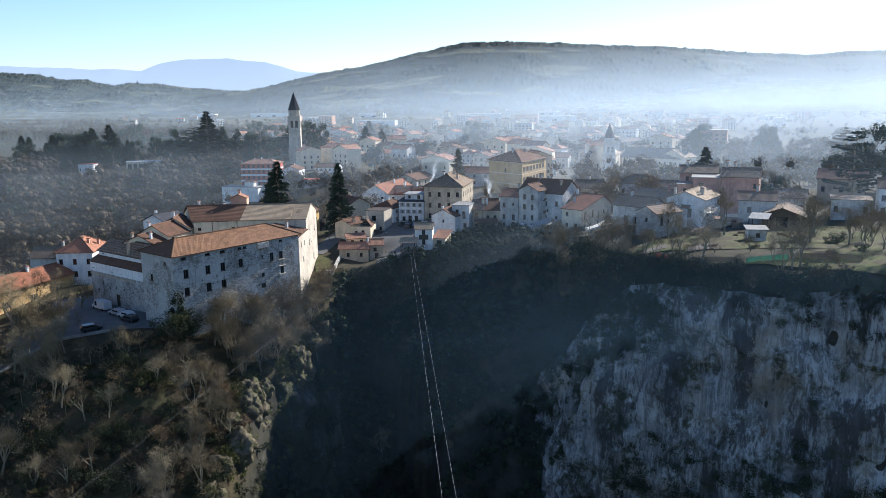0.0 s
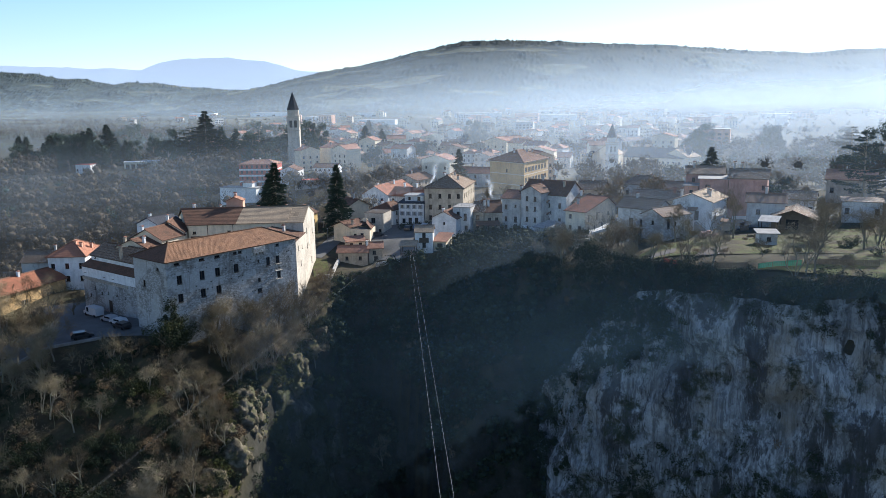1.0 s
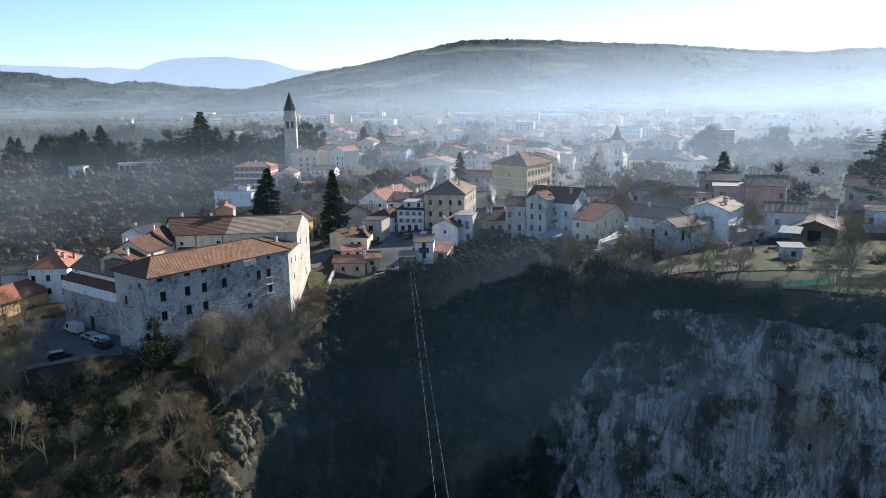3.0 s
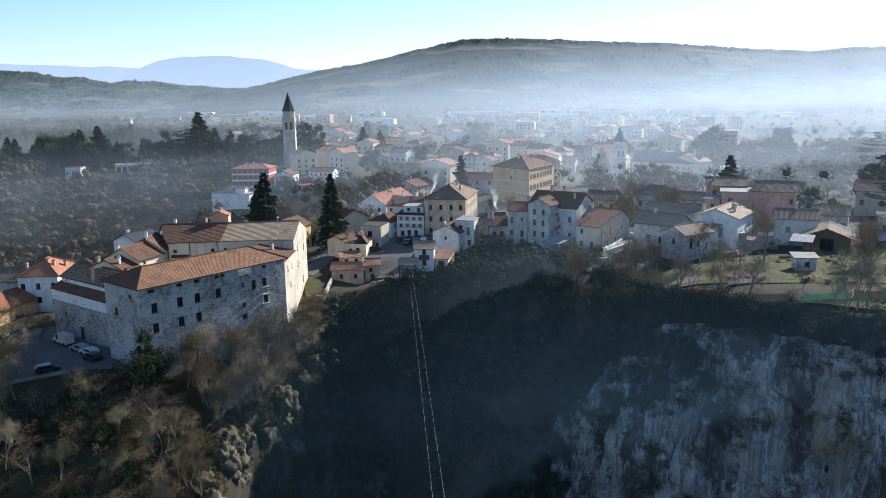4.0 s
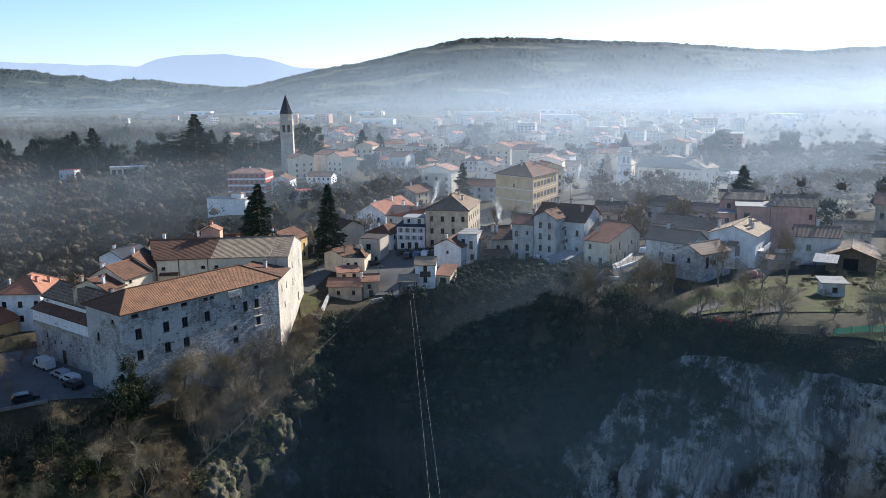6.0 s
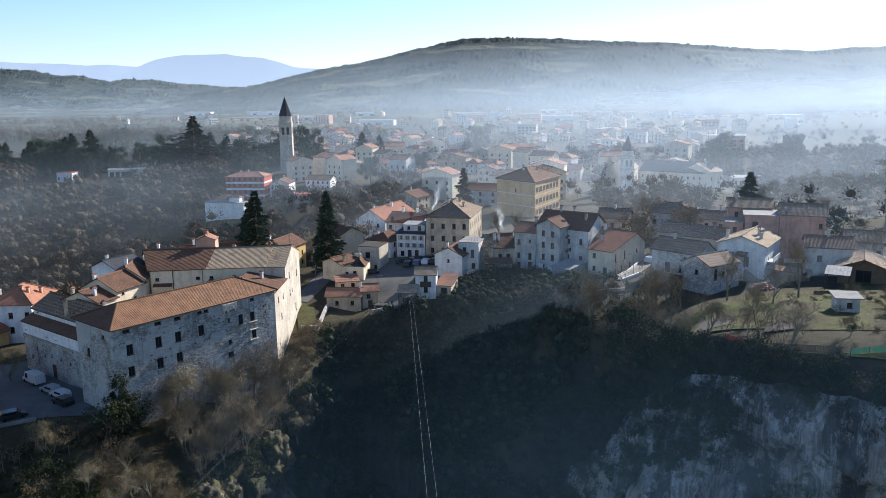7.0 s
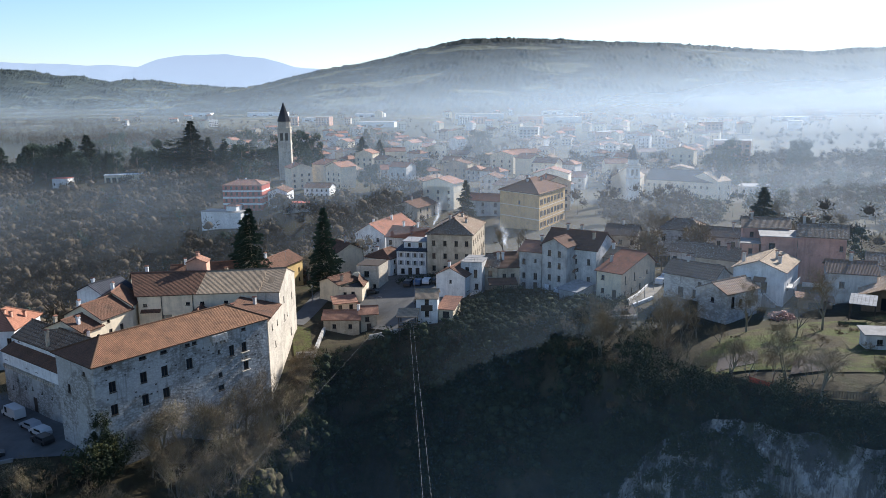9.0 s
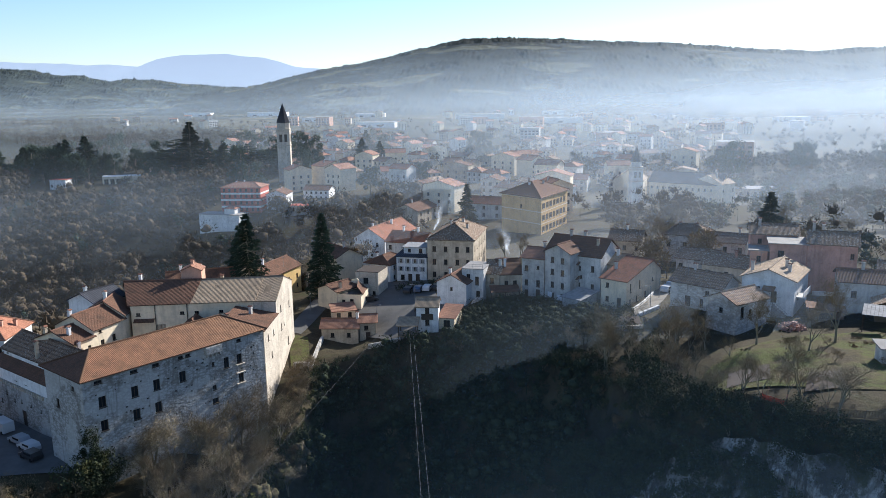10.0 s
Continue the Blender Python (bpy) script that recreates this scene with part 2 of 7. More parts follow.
class Builder:
    """Collects quads and boxes for one part."""

    def __init__(self):
        self.v, self.f, self.uv = [], [], []

    def face(self, pts, uvs=None):
        i = len(self.v)
        self.v += [tuple(p) for p in pts]
        self.f.append(tuple(range(i, i + len(pts))))
        self.uv += uvs if uvs else [(0, 0)] * len(pts)

    def box(self, x0, y0, z0, x1, y1, z1, m=None):
        c = [Vector((x, y, z)) for z in (z0, z1) for x, y in ((x0, y0), (x1, y0), (x1, y1), (x0, y1))]
        if m is not None:
            c = [m @ p for p in c]
        for q in ((0, 3, 2, 1), (4, 5, 6, 7), (0, 1, 5, 4), (1, 2, 6, 5), (2, 3, 7, 6), (3, 0, 4, 7)):
            self.face([c[k] for k in q])

    def slab(self, pts, thick):
        """A roof plane: uv in metres along the eave (first edge) and up the slope, with an underside and edges."""
        pts = [Vector(p) for p in pts]
        u = (pts[1] - pts[0]).normalized()
        nrm = u.cross(pts[2] - pts[0]).normalized()
        w = nrm.cross(u)
        self.face(pts, [((p - pts[0]).dot(u), (p - pts[0]).dot(w)) for p in pts])
        low = [p - Vector((0, 0, thick)) for p in pts]
        self.face(low[::-1])
        for k in range(len(pts)):
            j = (k + 1) % len(pts)
            self.face([pts[k], low[k], low[j], pts[j]])

    def prism(self, cx, cy, z0, z1, r0, r1, sides=8, turn=0.0):
        ring = lambda r, z: [(cx + r * math.cos(turn + 2 * math.pi * k / sides), cy + r * math.sin(turn + 2 * math.pi * k / sides), z) for k in range(sides)]
        a, b = ring(r0, z0), ring(r1, z1)
        for k in range(sides):
            j = (k + 1) % sides
            self.face([a[k], a[j], b[j], b[k]])
        self.face(a[::-1])
        self.face(b)

    def tube(self, pts, r, sides=5):
        pts = [Vector(p) for p in pts]
        rings = []
        for i, p in enumerate(pts):
            d = (pts[min(i + 1, len(pts) - 1)] - pts[max(i - 1, 0)]).normalized()
            s = d.orthogonal().normalized()
            t = d.cross(s)
            rr = r[i] if isinstance(r, (list, tuple)) else r
            rings.append([p + rr * (math.cos(2 * math.pi * k / sides) * s + math.sin(2 * math.pi * k / sides) * t) for k in range(sides)])
        for a, b in zip(rings, rings[1:]):
            for k in range(sides):
                j = (k + 1) % sides
                self.face([a[k], a[j], b[j], b[k]])

    def mesh(self, name, mat, smooth=False):
        return mesh_from(name, self.v, self.f, (mat,) if mat else (), self.uv, smooth)


def part(name, b, material, parent, label="", pos=(0, 0, 0), turn=0.0, smooth=False):
    me = b if isinstance(b, bpy.types.Mesh) else b.mesh(name, material, smooth)
    ob = new(name, me)
    ob.parent = parent
    ob.location = pos
    ob.rotation_euler = (0, 0, turn)
    if label:
        tagged(ob, label)
    return ob


def thing(name, pos, turn=0.0, label="", category="", group="", kind=""):
    ob = new(name)
    ob.empty_display_size = 0.2
    ob.location = pos
    ob.rotation_euler = (0, 0, turn)
    return tagged(ob, label, category, group, kind)


# ---------------------------------------------------------------- ground
# Known ground heights (x, y, z), by place.
SPOTS_CASTLE = [(-80, 162, 2.5), (-66, 142, 1), (-92, 172, 2.5), (-110, 185, 2.5), (-105, 150, 0), (-125, 140, -3), (-77, 126, -4), (-56, 160, 2), (-48, 176, 1.5)]
SPOTS_SLOPE = [(-100, 110, -12), (-62, 112, -17), (-80, 90, -25), (-55, 80, -34), (-120, 80, -28), (-54, 132, -9), (-48, 150, -8), (-45, 164, -6), (-41, 176, 0), (-42, 194, 4)]
SPOTS_SQUARE = [(-44, 204, 6), (-34, 209, 4.5), (-33, 219, 8), (-26, 226, 9.5), (-20, 203, 8.5), (-10, 206, 9.5), (4, 207, 10.5), (14, 206, 11.5), (23, 208, 12.3), (22, 192, 14.6), (19, 187, 14.4)]
SPOTS_GARDEN = [(33, 196, 16.6), (40, 177, 16.4), (50, 186, 17.2), (36, 162, 18.2), (54, 150, 20.4), (38, 150, 20), (29, 141, 19), (47, 131, 20.4), (62, 124, 21), (75, 172, 19), (70, 206, 18), (92, 150, 20), (115, 110, 22), (24, 160, 13)]
SPOTS_BACK = [(-20, 262, 10), (12, 262, 11.5), (44, 240, 14), (10, 330, 10), (60, 380, 10.5), (98, 392, 9.5), (-58, 242, 6.5), (-75, 222, 4), (-90, 205, 1), (-120, 215, -8)]
SPOTS_VALLEY = [(-105, 250, -18), (-100, 320, -24), (-70, 330, -9), (-35, 330, 6), (-170, 260, -33), (-210, 320, -36), (-260, 410, -22), (-170, 400, -14), (-280, 530, -1), (-205, 490, -6), (-242, 548, 0)]
SPOTS_FAR = [(-132, 408, 3.5), (-100, 412, 5.5), (-60, 402, 6), (-127, 506, 7), (0, 500, 7), (110, 500, 8), (200, 300, 16), (210, 500, 8), (320, 620, 6), (-420, 520, -4), (-360, 300, -33), (-400, 150, -25), (-250, 200, -30), (-170, 165, -16), (-180, 90, -32), (150, 60, 20), (-60, 20, -50), (60, 20, -20), (0, 640, 6), (-220, 700, 3), (220, 720, 4)]
SPOTS = np.array(SPOTS_CASTLE + SPOTS_SLOPE + SPOTS_SQUARE + SPOTS_GARDEN + SPOTS_BACK + SPOTS_VALLEY + SPOTS_FAR, float)
dist = np.hypot(SPOTS[:, None, 0] - SPOTS[None, :, 0], SPOTS[:, None, 1] - SPOTS[None, :, 1])
WEIGHTS = np.linalg.solve(dist + 1.5 * np.eye(len(SPOTS)), SPOTS[:, 2] - 3.0)
RIM = [(-60, -120), (-52, 40), (-45, 104), (-46, 128), (-47, 150), (-44, 158), (-42, 166), (-38.5, 172), (-40, 186), (-38.5, 196), (-30, 199.5), (-22, 198.5), (-12, 197), (-4, 193),
       (3, 187), (9, 180), (15, 172), (19, 161), (21, 151), (27, 143), (33, 136), (40, 131), (48, 124.5), (57, 121.5), (75, 108), (95, 92), (118, 60), (125, -120)]
# how quickly the ground falls away inside the rim, by rim corner
FALL = [26, 20, 14, 9, 6, 5, 5, 6, 10, 16, 20, 24, 26, 28, 28, 26, 18, 6, 2.2, 1.6, 1.6, 1.6, 1.6, 1.6, 2, 3, 8, 20]


def rise(a, b, v):
    k = np.clip((v - a) / (b - a), 0, 1)
    return k * k * (3 - 2 * k)


def canyon(x, y):
    """Depth inside the rim (metres, 0 outside) and the fall length there."""
    best, fall = np.full(x.shape, 1e9), np.full(x.shape, 10.0)
    inside = np.zeros(x.shape, bool)
    n = len(RIM)
    for i in range(n):
        (x0, y0), (x1, y1) = RIM[i], RIM[(i + 1) % n]
        dx, dy = x1 - x0, y1 - y0
        s = np.clip(((x - x0) * dx + (y - y0) * dy) / (dx * dx + dy * dy), 0, 1)
        d = np.hypot(x - x0 - s * dx, y - y0 - s * dy)
        near = d < best
        best = np.where(near, d, best)
        fall = np.where(near, FALL[i] * (1 - s) + FALL[(i + 1) % n] * s, fall)
        if y0 != y1:
            cross = ((y0 > y) != (y1 > y)) & (x < (x1 - x0) * (y - y0) / (y1 - y0) + x0)
            inside ^= cross
    return np.where(inside, best, 0.0), fall, np.where(inside, 0.0, best)


def ground(x, y):
    x, y = np.asarray(x, float), np.asarray(y, float)
    d = np.hypot(x[..., None] - SPOTS[:, 0], y[..., None] - SPOTS[:, 1])
    z = 3.0 + d @ WEIGHTS
    far = rise(620, 900, np.hypot(x, y - 100))
    z = np.clip(z, -60, 30) * (1 - far) + 3.0 * far
    depth, fall, _ = canyon(x, y)
    drop = 66 * (1 - np.exp(-depth / fall / 1.9)) * np.clip(depth / 1.5, 0, 1)
    rough = 0.9 * np.sin(x * 0.31 + 1.3 * np.sin(y * 0.17)) * np.sin(y * 0.27 + 1.1 * np.sin(x * 0.13))
    return z - drop + rough * np.clip(depth / 8, 0, 3)


def gz(x, y):
    return float(ground(np.array([x]), np.array([y]))[0])


def spread(lo, hi, step, out_lo, out_hi, grow):
    v = list(np.arange(lo, hi + step, step))
    s = step
    while v[-1] < out_hi:
        s *= grow
        v.append(v[-1] + s)
    s = step
    while v[0] > out_lo:
        s *= grow
        v.insert(0, v[0] - s)
    return np.array(v)


def mat_ground():
    n = Nodes("earth_and_litter", 0.95, 0.1)
    v = n.coords(shift=False)
    litter = n.ramp(n.noise(v, 0.12, 6, 0.7), (0.3, (0.025, 0.021, 0.014)), (0.5, (0.06, 0.048, 0.028)), (0.7, (0.055, 0.06, 0.026)))
    litter = n.mix(n.ramp(n.noise(v, 0.8, 5, 0.75), (0.4, 0.0), (0.7, 0.7)), litter, (0.08, 0.066, 0.036))
    field = n.add("ShaderNodeTexVoronoi")
    field.inputs["Scale"].default_value = 1.0
    n.link(n.coords((0.004, 0.009, 0.0), shift=False), field.inputs["Vector"])
    fields = n.ramp(field.outputs["Color"], (0.15, (0.05, 0.06, 0.03)), (0.45, (0.1, 0.09, 0.06)), (0.7, (0.035, 0.042, 0.025)), (0.95, (0.2, 0.18, 0.12)))
    wood = n.ramp(n.noise(v, 0.0035, 5, 0.6), (0.44, 0.0), (0.5, 1.0))
    fields = n.mix(wood, fields, (0.03, 0.033, 0.024))
    sep = n.add("ShaderNodeSeparateXYZ")
    geo = n.add("ShaderNodeNewGeometry")
    n.link(geo.outputs["Position"], sep.inputs[0])
    far = n.ramp(n.math('DIVIDE', sep.outputs[1], 2000.0), (0.3, 0.0), (0.4, 1.0))
    base = n.mix(far, litter, fields)
    nz = n.add("ShaderNodeSeparateXYZ")
    n.link(geo.outputs["Normal"], nz.inputs[0])
    steep = n.ramp(n.math('ADD', nz.outputs[2], n.math('MULTIPLY', n.noise(v, 0.15, 5, 0.7), 0.35)), (0.5, 1.0), (0.75, 0.0))
    rock = n.ramp(n.noise(v, 0.22, 6, 0.75), (0.38, (0.025, 0.025, 0.017)), (0.62, (0.05, 0.046, 0.036)), (0.82, (0.13, 0.12, 0.1)))
    base = n.mix(steep, base, rock)
    n.bump(n.noise(v, 0.9, 6, 0.7), 0.6, 0.4)
    return n.colour(base)


def grid_mesh(name, X, Y, Z, mats):
    ny, nx = X.shape
    verts = np.stack([X, Y, Z], -1).reshape(-1, 3)
    i = np.arange(ny * nx).reshape(ny, nx)
    faces = np.stack([i[:-1, :-1], i[:-1, 1:], i[1:, 1:], i[1:, :-1]], -1).reshape(-1, 4)
    return mesh_from(name, verts.tolist(), faces.tolist(), mats, smooth=True)


xs = spread(-140, 120, 2.2, -4700, 4700, 1.13)
ys = spread(60, 240, 2.0, -700, 4850, 1.09)
X, Y = np.meshgrid(xs, ys)
ground_ob = new("ground", grid_mesh("ground", X, Y, ground(X, Y), (mat_ground(),)))
tagged(ground_ob, "rough earth, leaf litter and winter fields with a deep gorge", "ground", kind="structure")


def mat_forest_hill(name, c):
    n = Nodes(name, 0.95, 0.05)
    v = n.coords(shift=False)
    base = n.ramp(n.noise(v, 0.05, 6, 0.85), (0.38, shade(c, 0.35)), (0.52, c), (0.66, shade(c, 2.2)))
    meadow = n.ramp(n.noise(n.coords((0.0035, 0.006, 0.0), shift=False), 1.0, 4, 0.6), (0.56, 0.0), (0.6, 0.8))
    base = n.mix(meadow, base, (0.1, 0.1, 0.062))
    return n.colour(base)


def ridge_hill(name, label, prof, dist_ridge, foot, mat, back=500.0, rough=4.0, seed=1, trees=11.0):
    """A long hill: its crest follows (x/y, height/y) stations at a set distance, and falls to the plain in front."""
    hr = random.Random(seed)
    u = np.linspace(prof[0][0], prof[-1][0], 1000)
    h = np.interp(u, [p[0] for p in prof], [p[1] for p in prof]) * dist_ridge + 42
    s = np.concatenate([np.linspace(0, 1, 90), 1 + np.linspace(0.05, 1, 6)])
    rows = []
    for k in s:
        yy = foot + (dist_ridge - foot) * min(k, 1.0) + back * max(0.0, k - 1)
        prof_k = (math.sin(math.pi / 2 * min(k, 1.0)) ** 1.5) * (1.0 - 0.9 * max(0.0, k - 1))
        rows.append([(U * dist_ridge * (0.55 + 0.45 * yy / dist_ridge), yy, -4 + (H + 4) * prof_k) for U, H in zip(u, h)])
    A = np.array(rows)
    for r in range(A.shape[0]):
        for q in range(A.shape[1]):
            p = Vector(A[r, q] * 0.006) + Vector((seed * 7.1, 0, 0))
            wood = max(0.0, noise.noise(p * 1.7 + Vector((0, 9, 0))) + .25) if r < 70 else 1.0
            A[r, q, 2] += rough * min(1, r / 12) * noise.fractal(p, 1.0, 2.0, 3) + min(1, r / 8) * wood * trees * (hr.random() ** 2 + .6 * noise.noise(Vector(A[r, q] * .035)))
    ob = new(name, grid_mesh(name, A[..., 0], A[..., 1], A[..., 2], (mat,)))
    return tagged(ob, label, "hill", kind="structure")


ridge_hill("hill", "long wooded hill behind the town in haze", [(-0.36, 0.001), (-0.3, 0.008), (-0.265, 0.0149), (-0.21, 0.027), (-0.157, 0.0353), (-0.1, 0.048), (-0.038, 0.0604), (0.018, 0.0608), (0.1, 0.057),
           (0.208, 0.0514), (0.3, 0.044), (0.355, 0.0402), (0.42, 0.0425), (0.5, 0.042), (0.7, 0.04), (1.1, 0.035)], 3000.0, 1750.0, mat_forest_hill("wooded_hill", (0.022, 0.028, 0.024)))
ridge_hill("hill", "low wooded hills far across the plain", [(-1.1, 0.035), (-0.8, 0.04), (-0.632, 0.0346), (-0.58, 0.031), (-0.543, 0.0247), (-0.515, 0.0245), (-0.48, 0.0165), (-0.455, 0.0192), (-0.42, 0.0165), (-0.36, 0.0105), (-0.3, 0.004), (-0.22, -0.004)],
           3900.0, 2900.0, mat_forest_hill("far_wooded_hills", (0.04, 0.05, 0.042)), 300.0, 9.0, 3, 14.0)


def mountain():
    """The far range: a plain backdrop that never shifts."""
    prof = [(-1.0, 0.036), (-0.8, 0.042), (-0.63, 0.0437), (-0.586, 0.0416), (-0.541, 0.0395), (-0.512, 0.0377), (-0.482, 0.0379), (-0.446, 0.0345), (-0.427, 0.0419), (-0.408, 0.0465), (-0.371, 0.0479), (-0.335, 0.0487), (-0.314, 0.0456), (-0.285, 0.0431), (-0.25, 0.0322), (-0.207, 0.0274), (-0.15, 0.031), (-0.08, 0.028), (0.1, 0.02)]
    u = np.linspace(-1.0, 0.1, 220)
    h = np.interp(u, [p[0] for p in prof], [p[1] for p in prof])
    R = 4800 / np.sqrt(1 + u * u) * 0.985
    rows = []
    for k in np.linspace(0, 1, 12):
        rows.append([(U * r, r + 5 - 250 * (1 - k) , -20 + (49 + H * r + 20) * k + 5 * k * noise.fractal(Vector((U * 40, k * 3, 5.0)), 1.0, 2.0, 4)) for U, H, r in zip(u, h, R)])
    A = np.array(rows)
    n = Nodes("mountain_haze_glow", 1.0, 0.0)
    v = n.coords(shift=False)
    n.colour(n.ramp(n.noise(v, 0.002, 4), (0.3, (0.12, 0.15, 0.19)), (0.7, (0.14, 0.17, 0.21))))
    # Haze over the range is painted in as a pale blue glow.
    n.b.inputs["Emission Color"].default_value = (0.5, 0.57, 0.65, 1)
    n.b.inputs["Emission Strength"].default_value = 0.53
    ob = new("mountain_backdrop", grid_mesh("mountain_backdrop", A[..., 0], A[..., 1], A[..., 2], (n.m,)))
    tagged(ob, "mountain range on the horizon, its pale blue haze painted as glow", "mountain", kind="structure")


mountain()


def drape(name, outline, mat, label, lift=0.06, step=1.5, category="pavement"):
    """A paved or planted patch that lies on the ground."""
    px, py = [p[0] for p in outline], [p[1] for p in outline]
    bm = bmesh.new()
    f = bm.faces.new([bm.verts.new((x, y, 0)) for x, y in outline])
    for axis, lo, hi in (((1, 0, 0), min(px), max(px)), ((0, 1, 0), min(py), max(py))):
        for c in np.arange(lo + step, hi, step):
            co = (c, 0, 0) if axis[0] else (0, c, 0)
            bmesh.ops.bisect_plane(bm, geom=bm.verts[:] + bm.edges[:] + bm.faces[:], plane_co=co, plane_no=axis)
    for v in bm.verts:
        v.co.z = max(gz(v.co.x + a, v.co.y + b) for a, b in ((0, 0), (1.0, 0), (-1.0, 0), (0, 1.0), (0, -1.0))) + lift
    bmesh.ops.recalc_face_normals(bm, faces=bm.faces[:])
    me = bpy.data.meshes.new(name)
    bm.to_mesh(me)
    bm.free()
    me.materials.append(mat)
    ob = new(name, me)
    if me.polygons and me.polygons[0].normal.z < 0:
        me.flip_normals()
    return tagged(ob, label, category, kind="structure")


drape("pavement", [(-103, 172), (-90, 178), (-72, 158), (-68, 150), (-78, 149), (-88, 146), (-92, 138), (-95, 128), (-101, 128), (-99, 140), (-98, 150), (-99, 162)], ASPHALT, "grey car park beside the castle wall with a lane leading down")
drape("pavement", [(-37, 216), (-24, 200), (-12, 203), (-11, 214), (-17, 226), (-20, 241), (-37, 244)], PAVING, "pale paved square above the gorge")
drape("road", [(-50, 209), (-46, 208), (-42, 232), (-38, 245), (-42, 247), (-48, 232)], PAVING, "narrow street running up behind the castle", category="road")
drape("pavement", [(24, 194), (28, 195), (31, 203), (38, 222), (35, 223), (27.5, 206), (25, 200)], GRAVEL, "pale gravel terrace and steps by a house")
drape("lawn", [(-49, 208), (-44, 206), (-41, 195), (-44.5, 193)], GRASS, "small green lawn under the castle wall", category="lawn")
drape("lawn", [(27, 146), (42, 141), (62, 138), (66, 150), (60, 172), (46, 172), (34, 166), (26, 156)], GRASS, "sunlit grassy garden terrace above the cliff", category="lawn")
drape("lawn", [(44, 131.5), (58, 124), (70, 116), (92, 106), (108, 112), (102, 160), (76, 178), (60, 174), (66, 150), (62, 138.2)], GRASS, "rough winter grass behind the cliff edge", 0.03, 3.0, category="lawn")
drape("garden_bed", [(18.6, 187.6), (23.9, 186.2), (24.6, 192.6), (20.4, 196.4)], SOIL, "bare earth terrace inside a low stone wall", 0.14, category="garden bed")
drape("garden_bed", [(30.8, 154.8), (36.3, 154.1), (34.1, 147.0), (28.4, 147.4)], SOIL, "dark tilled garden bed on the terrace", 0.14, category="garden bed")
drape("garden_bed", [(39.4, 147.7), (43.9, 147.8), (41.7, 141.6), (36.3, 141.0)], SOIL, "second dark tilled garden bed", 0.14, category="garden bed")

# ---------------------------------------------------------------- houses
MESHES = {}


def window_meshes(w, h, style):
    """Shared meshes for one window size: frame with glazing bars, pane, sill, shutter leaf. Origin: middle of the sill line, outer face at y = 0, y inwards."""
    key = (round(w, 2), round(h, 2), style)
    if key not in MESHES:
        f = Builder()
        d0, d1 = 0.12, 0.2
        for x0, x1, z0, z1 in ((-w / 2, -w / 2 + 0.07, 0, h), (w / 2 - 0.07, w / 2, 0, h), (-w / 2 + 0.07, w / 2 - 0.07, 0, 0.07), (-w / 2 + 0.07, w / 2 - 0.07, h - 0.07, h), (-0.035, 0.035, 0.07, h - 0.07)):
            f.box(x0, d0, z0, x1, d1, z1)
        g = Builder()
        g.box(-w / 2, d1 + 0.005, 0, w / 2, d1 + 0.03, h)
        f.box(-w / 2 - 0.08, -0.09, -0.1, w / 2 + 0.08, 0.1, 0.0)
        l = Builder()
        l.box(0, -0.07, -0.02, w / 2 + 0.02, -0.015, h + 0.02)
        for k in range(6):
            l.box(0.05, -0.085, h * (k + 0.3) / 6, w / 2 - 0.04, -0.071, h * (k + 0.7) / 6)
        MESHES[key] = (f.mesh("window_frame", FRAME if style != "dark" else DARKWOOD), g.mesh("pane", GLASS), None,
                       l.mesh("shutter", SHUTTER_GREY if style == "grey" else SHUTTER))
    return MESHES[key]


def place_window(parent, p, turn, w, h, style):
    if style == "hole":
        key = (round(w, 2), round(h, 2), "hole")
        if key not in MESHES:
            g = Builder()
            # A dark sheet at the back stands for the hole's unlit depth.
            g.box(-w / 2, 0.2, 0, w / 2, 0.24, h)
            MESHES[key] = g.mesh("putlog_hole", DARKWOOD)
        return part("putlog_hole", MESHES[key], None, parent, "", p, turn)
    if style == "far":
        key = (round(w, 2), round(h, 2), "far")
        if key not in MESHES:
            g = Builder()
            g.box(-w / 2, 0.16, 0, w / 2, 0.2, h)
            g.box(-w / 2 - .1, -.08, -.1, w / 2 + .1, .1, 0)
            MESHES[key] = g.mesh("window", GLASS)
        return part("window", MESHES[key], None, parent, "", p, turn)
    fr, pane, sill, leaf = window_meshes(w, h, style)
    win = part("window", fr, None, parent, "", p, turn)
    part("pane", pane, None, win)
    if style in ("shut", "grey"):
        a = part("shutter", leaf, None, win, "", (w / 2, 0, 0))
        b = part("shutter", leaf, None, win, "", (-w - 0.02, 0, 0))
    return win


def wall_face(b, p0, p1, z0, z1, holes, depth=0.24):
    """One wall with its openings: holes are (u0, z0, u1, z1) along p0 -> p1; the outside is to the right of that way."""
    p0, p1 = Vector((*p0, 0)), Vector((*p1, 0))
    L = (p1 - p0).length
    d = (p1 - p0) / L
    inn = Vector((-d.y, d.x, 0)) * depth
    us = sorted({0.0, L, *[h[0] for h in holes], *[h[2] for h in holes]})
    zs = sorted({z0, z1, *[h[1] for h in holes], *[h[3] for h in holes]})
    P = lambda u, z: p0 + d * u + Vector((0, 0, z))
    for a, c in zip(us, us[1:]):
        for e, f in zip(zs, zs[1:]):
            mu, mz = (a + c) / 2, (e + f) / 2
            if not any(h[0] < mu < h[2] and h[1] < mz < h[3] for h in holes):
                b.face([P(a, e), P(c, e), P(c, f), P(a, f)])
    for u0, a, u1, c in holes:
        q = [P(u0, a), P(u1, a), P(u1, c), P(u0, c)]
        for k in range(4):
            j = (k + 1) % 4
            b.face([q[k], q[k] + inn, q[j] + inn, q[j]][::-1])


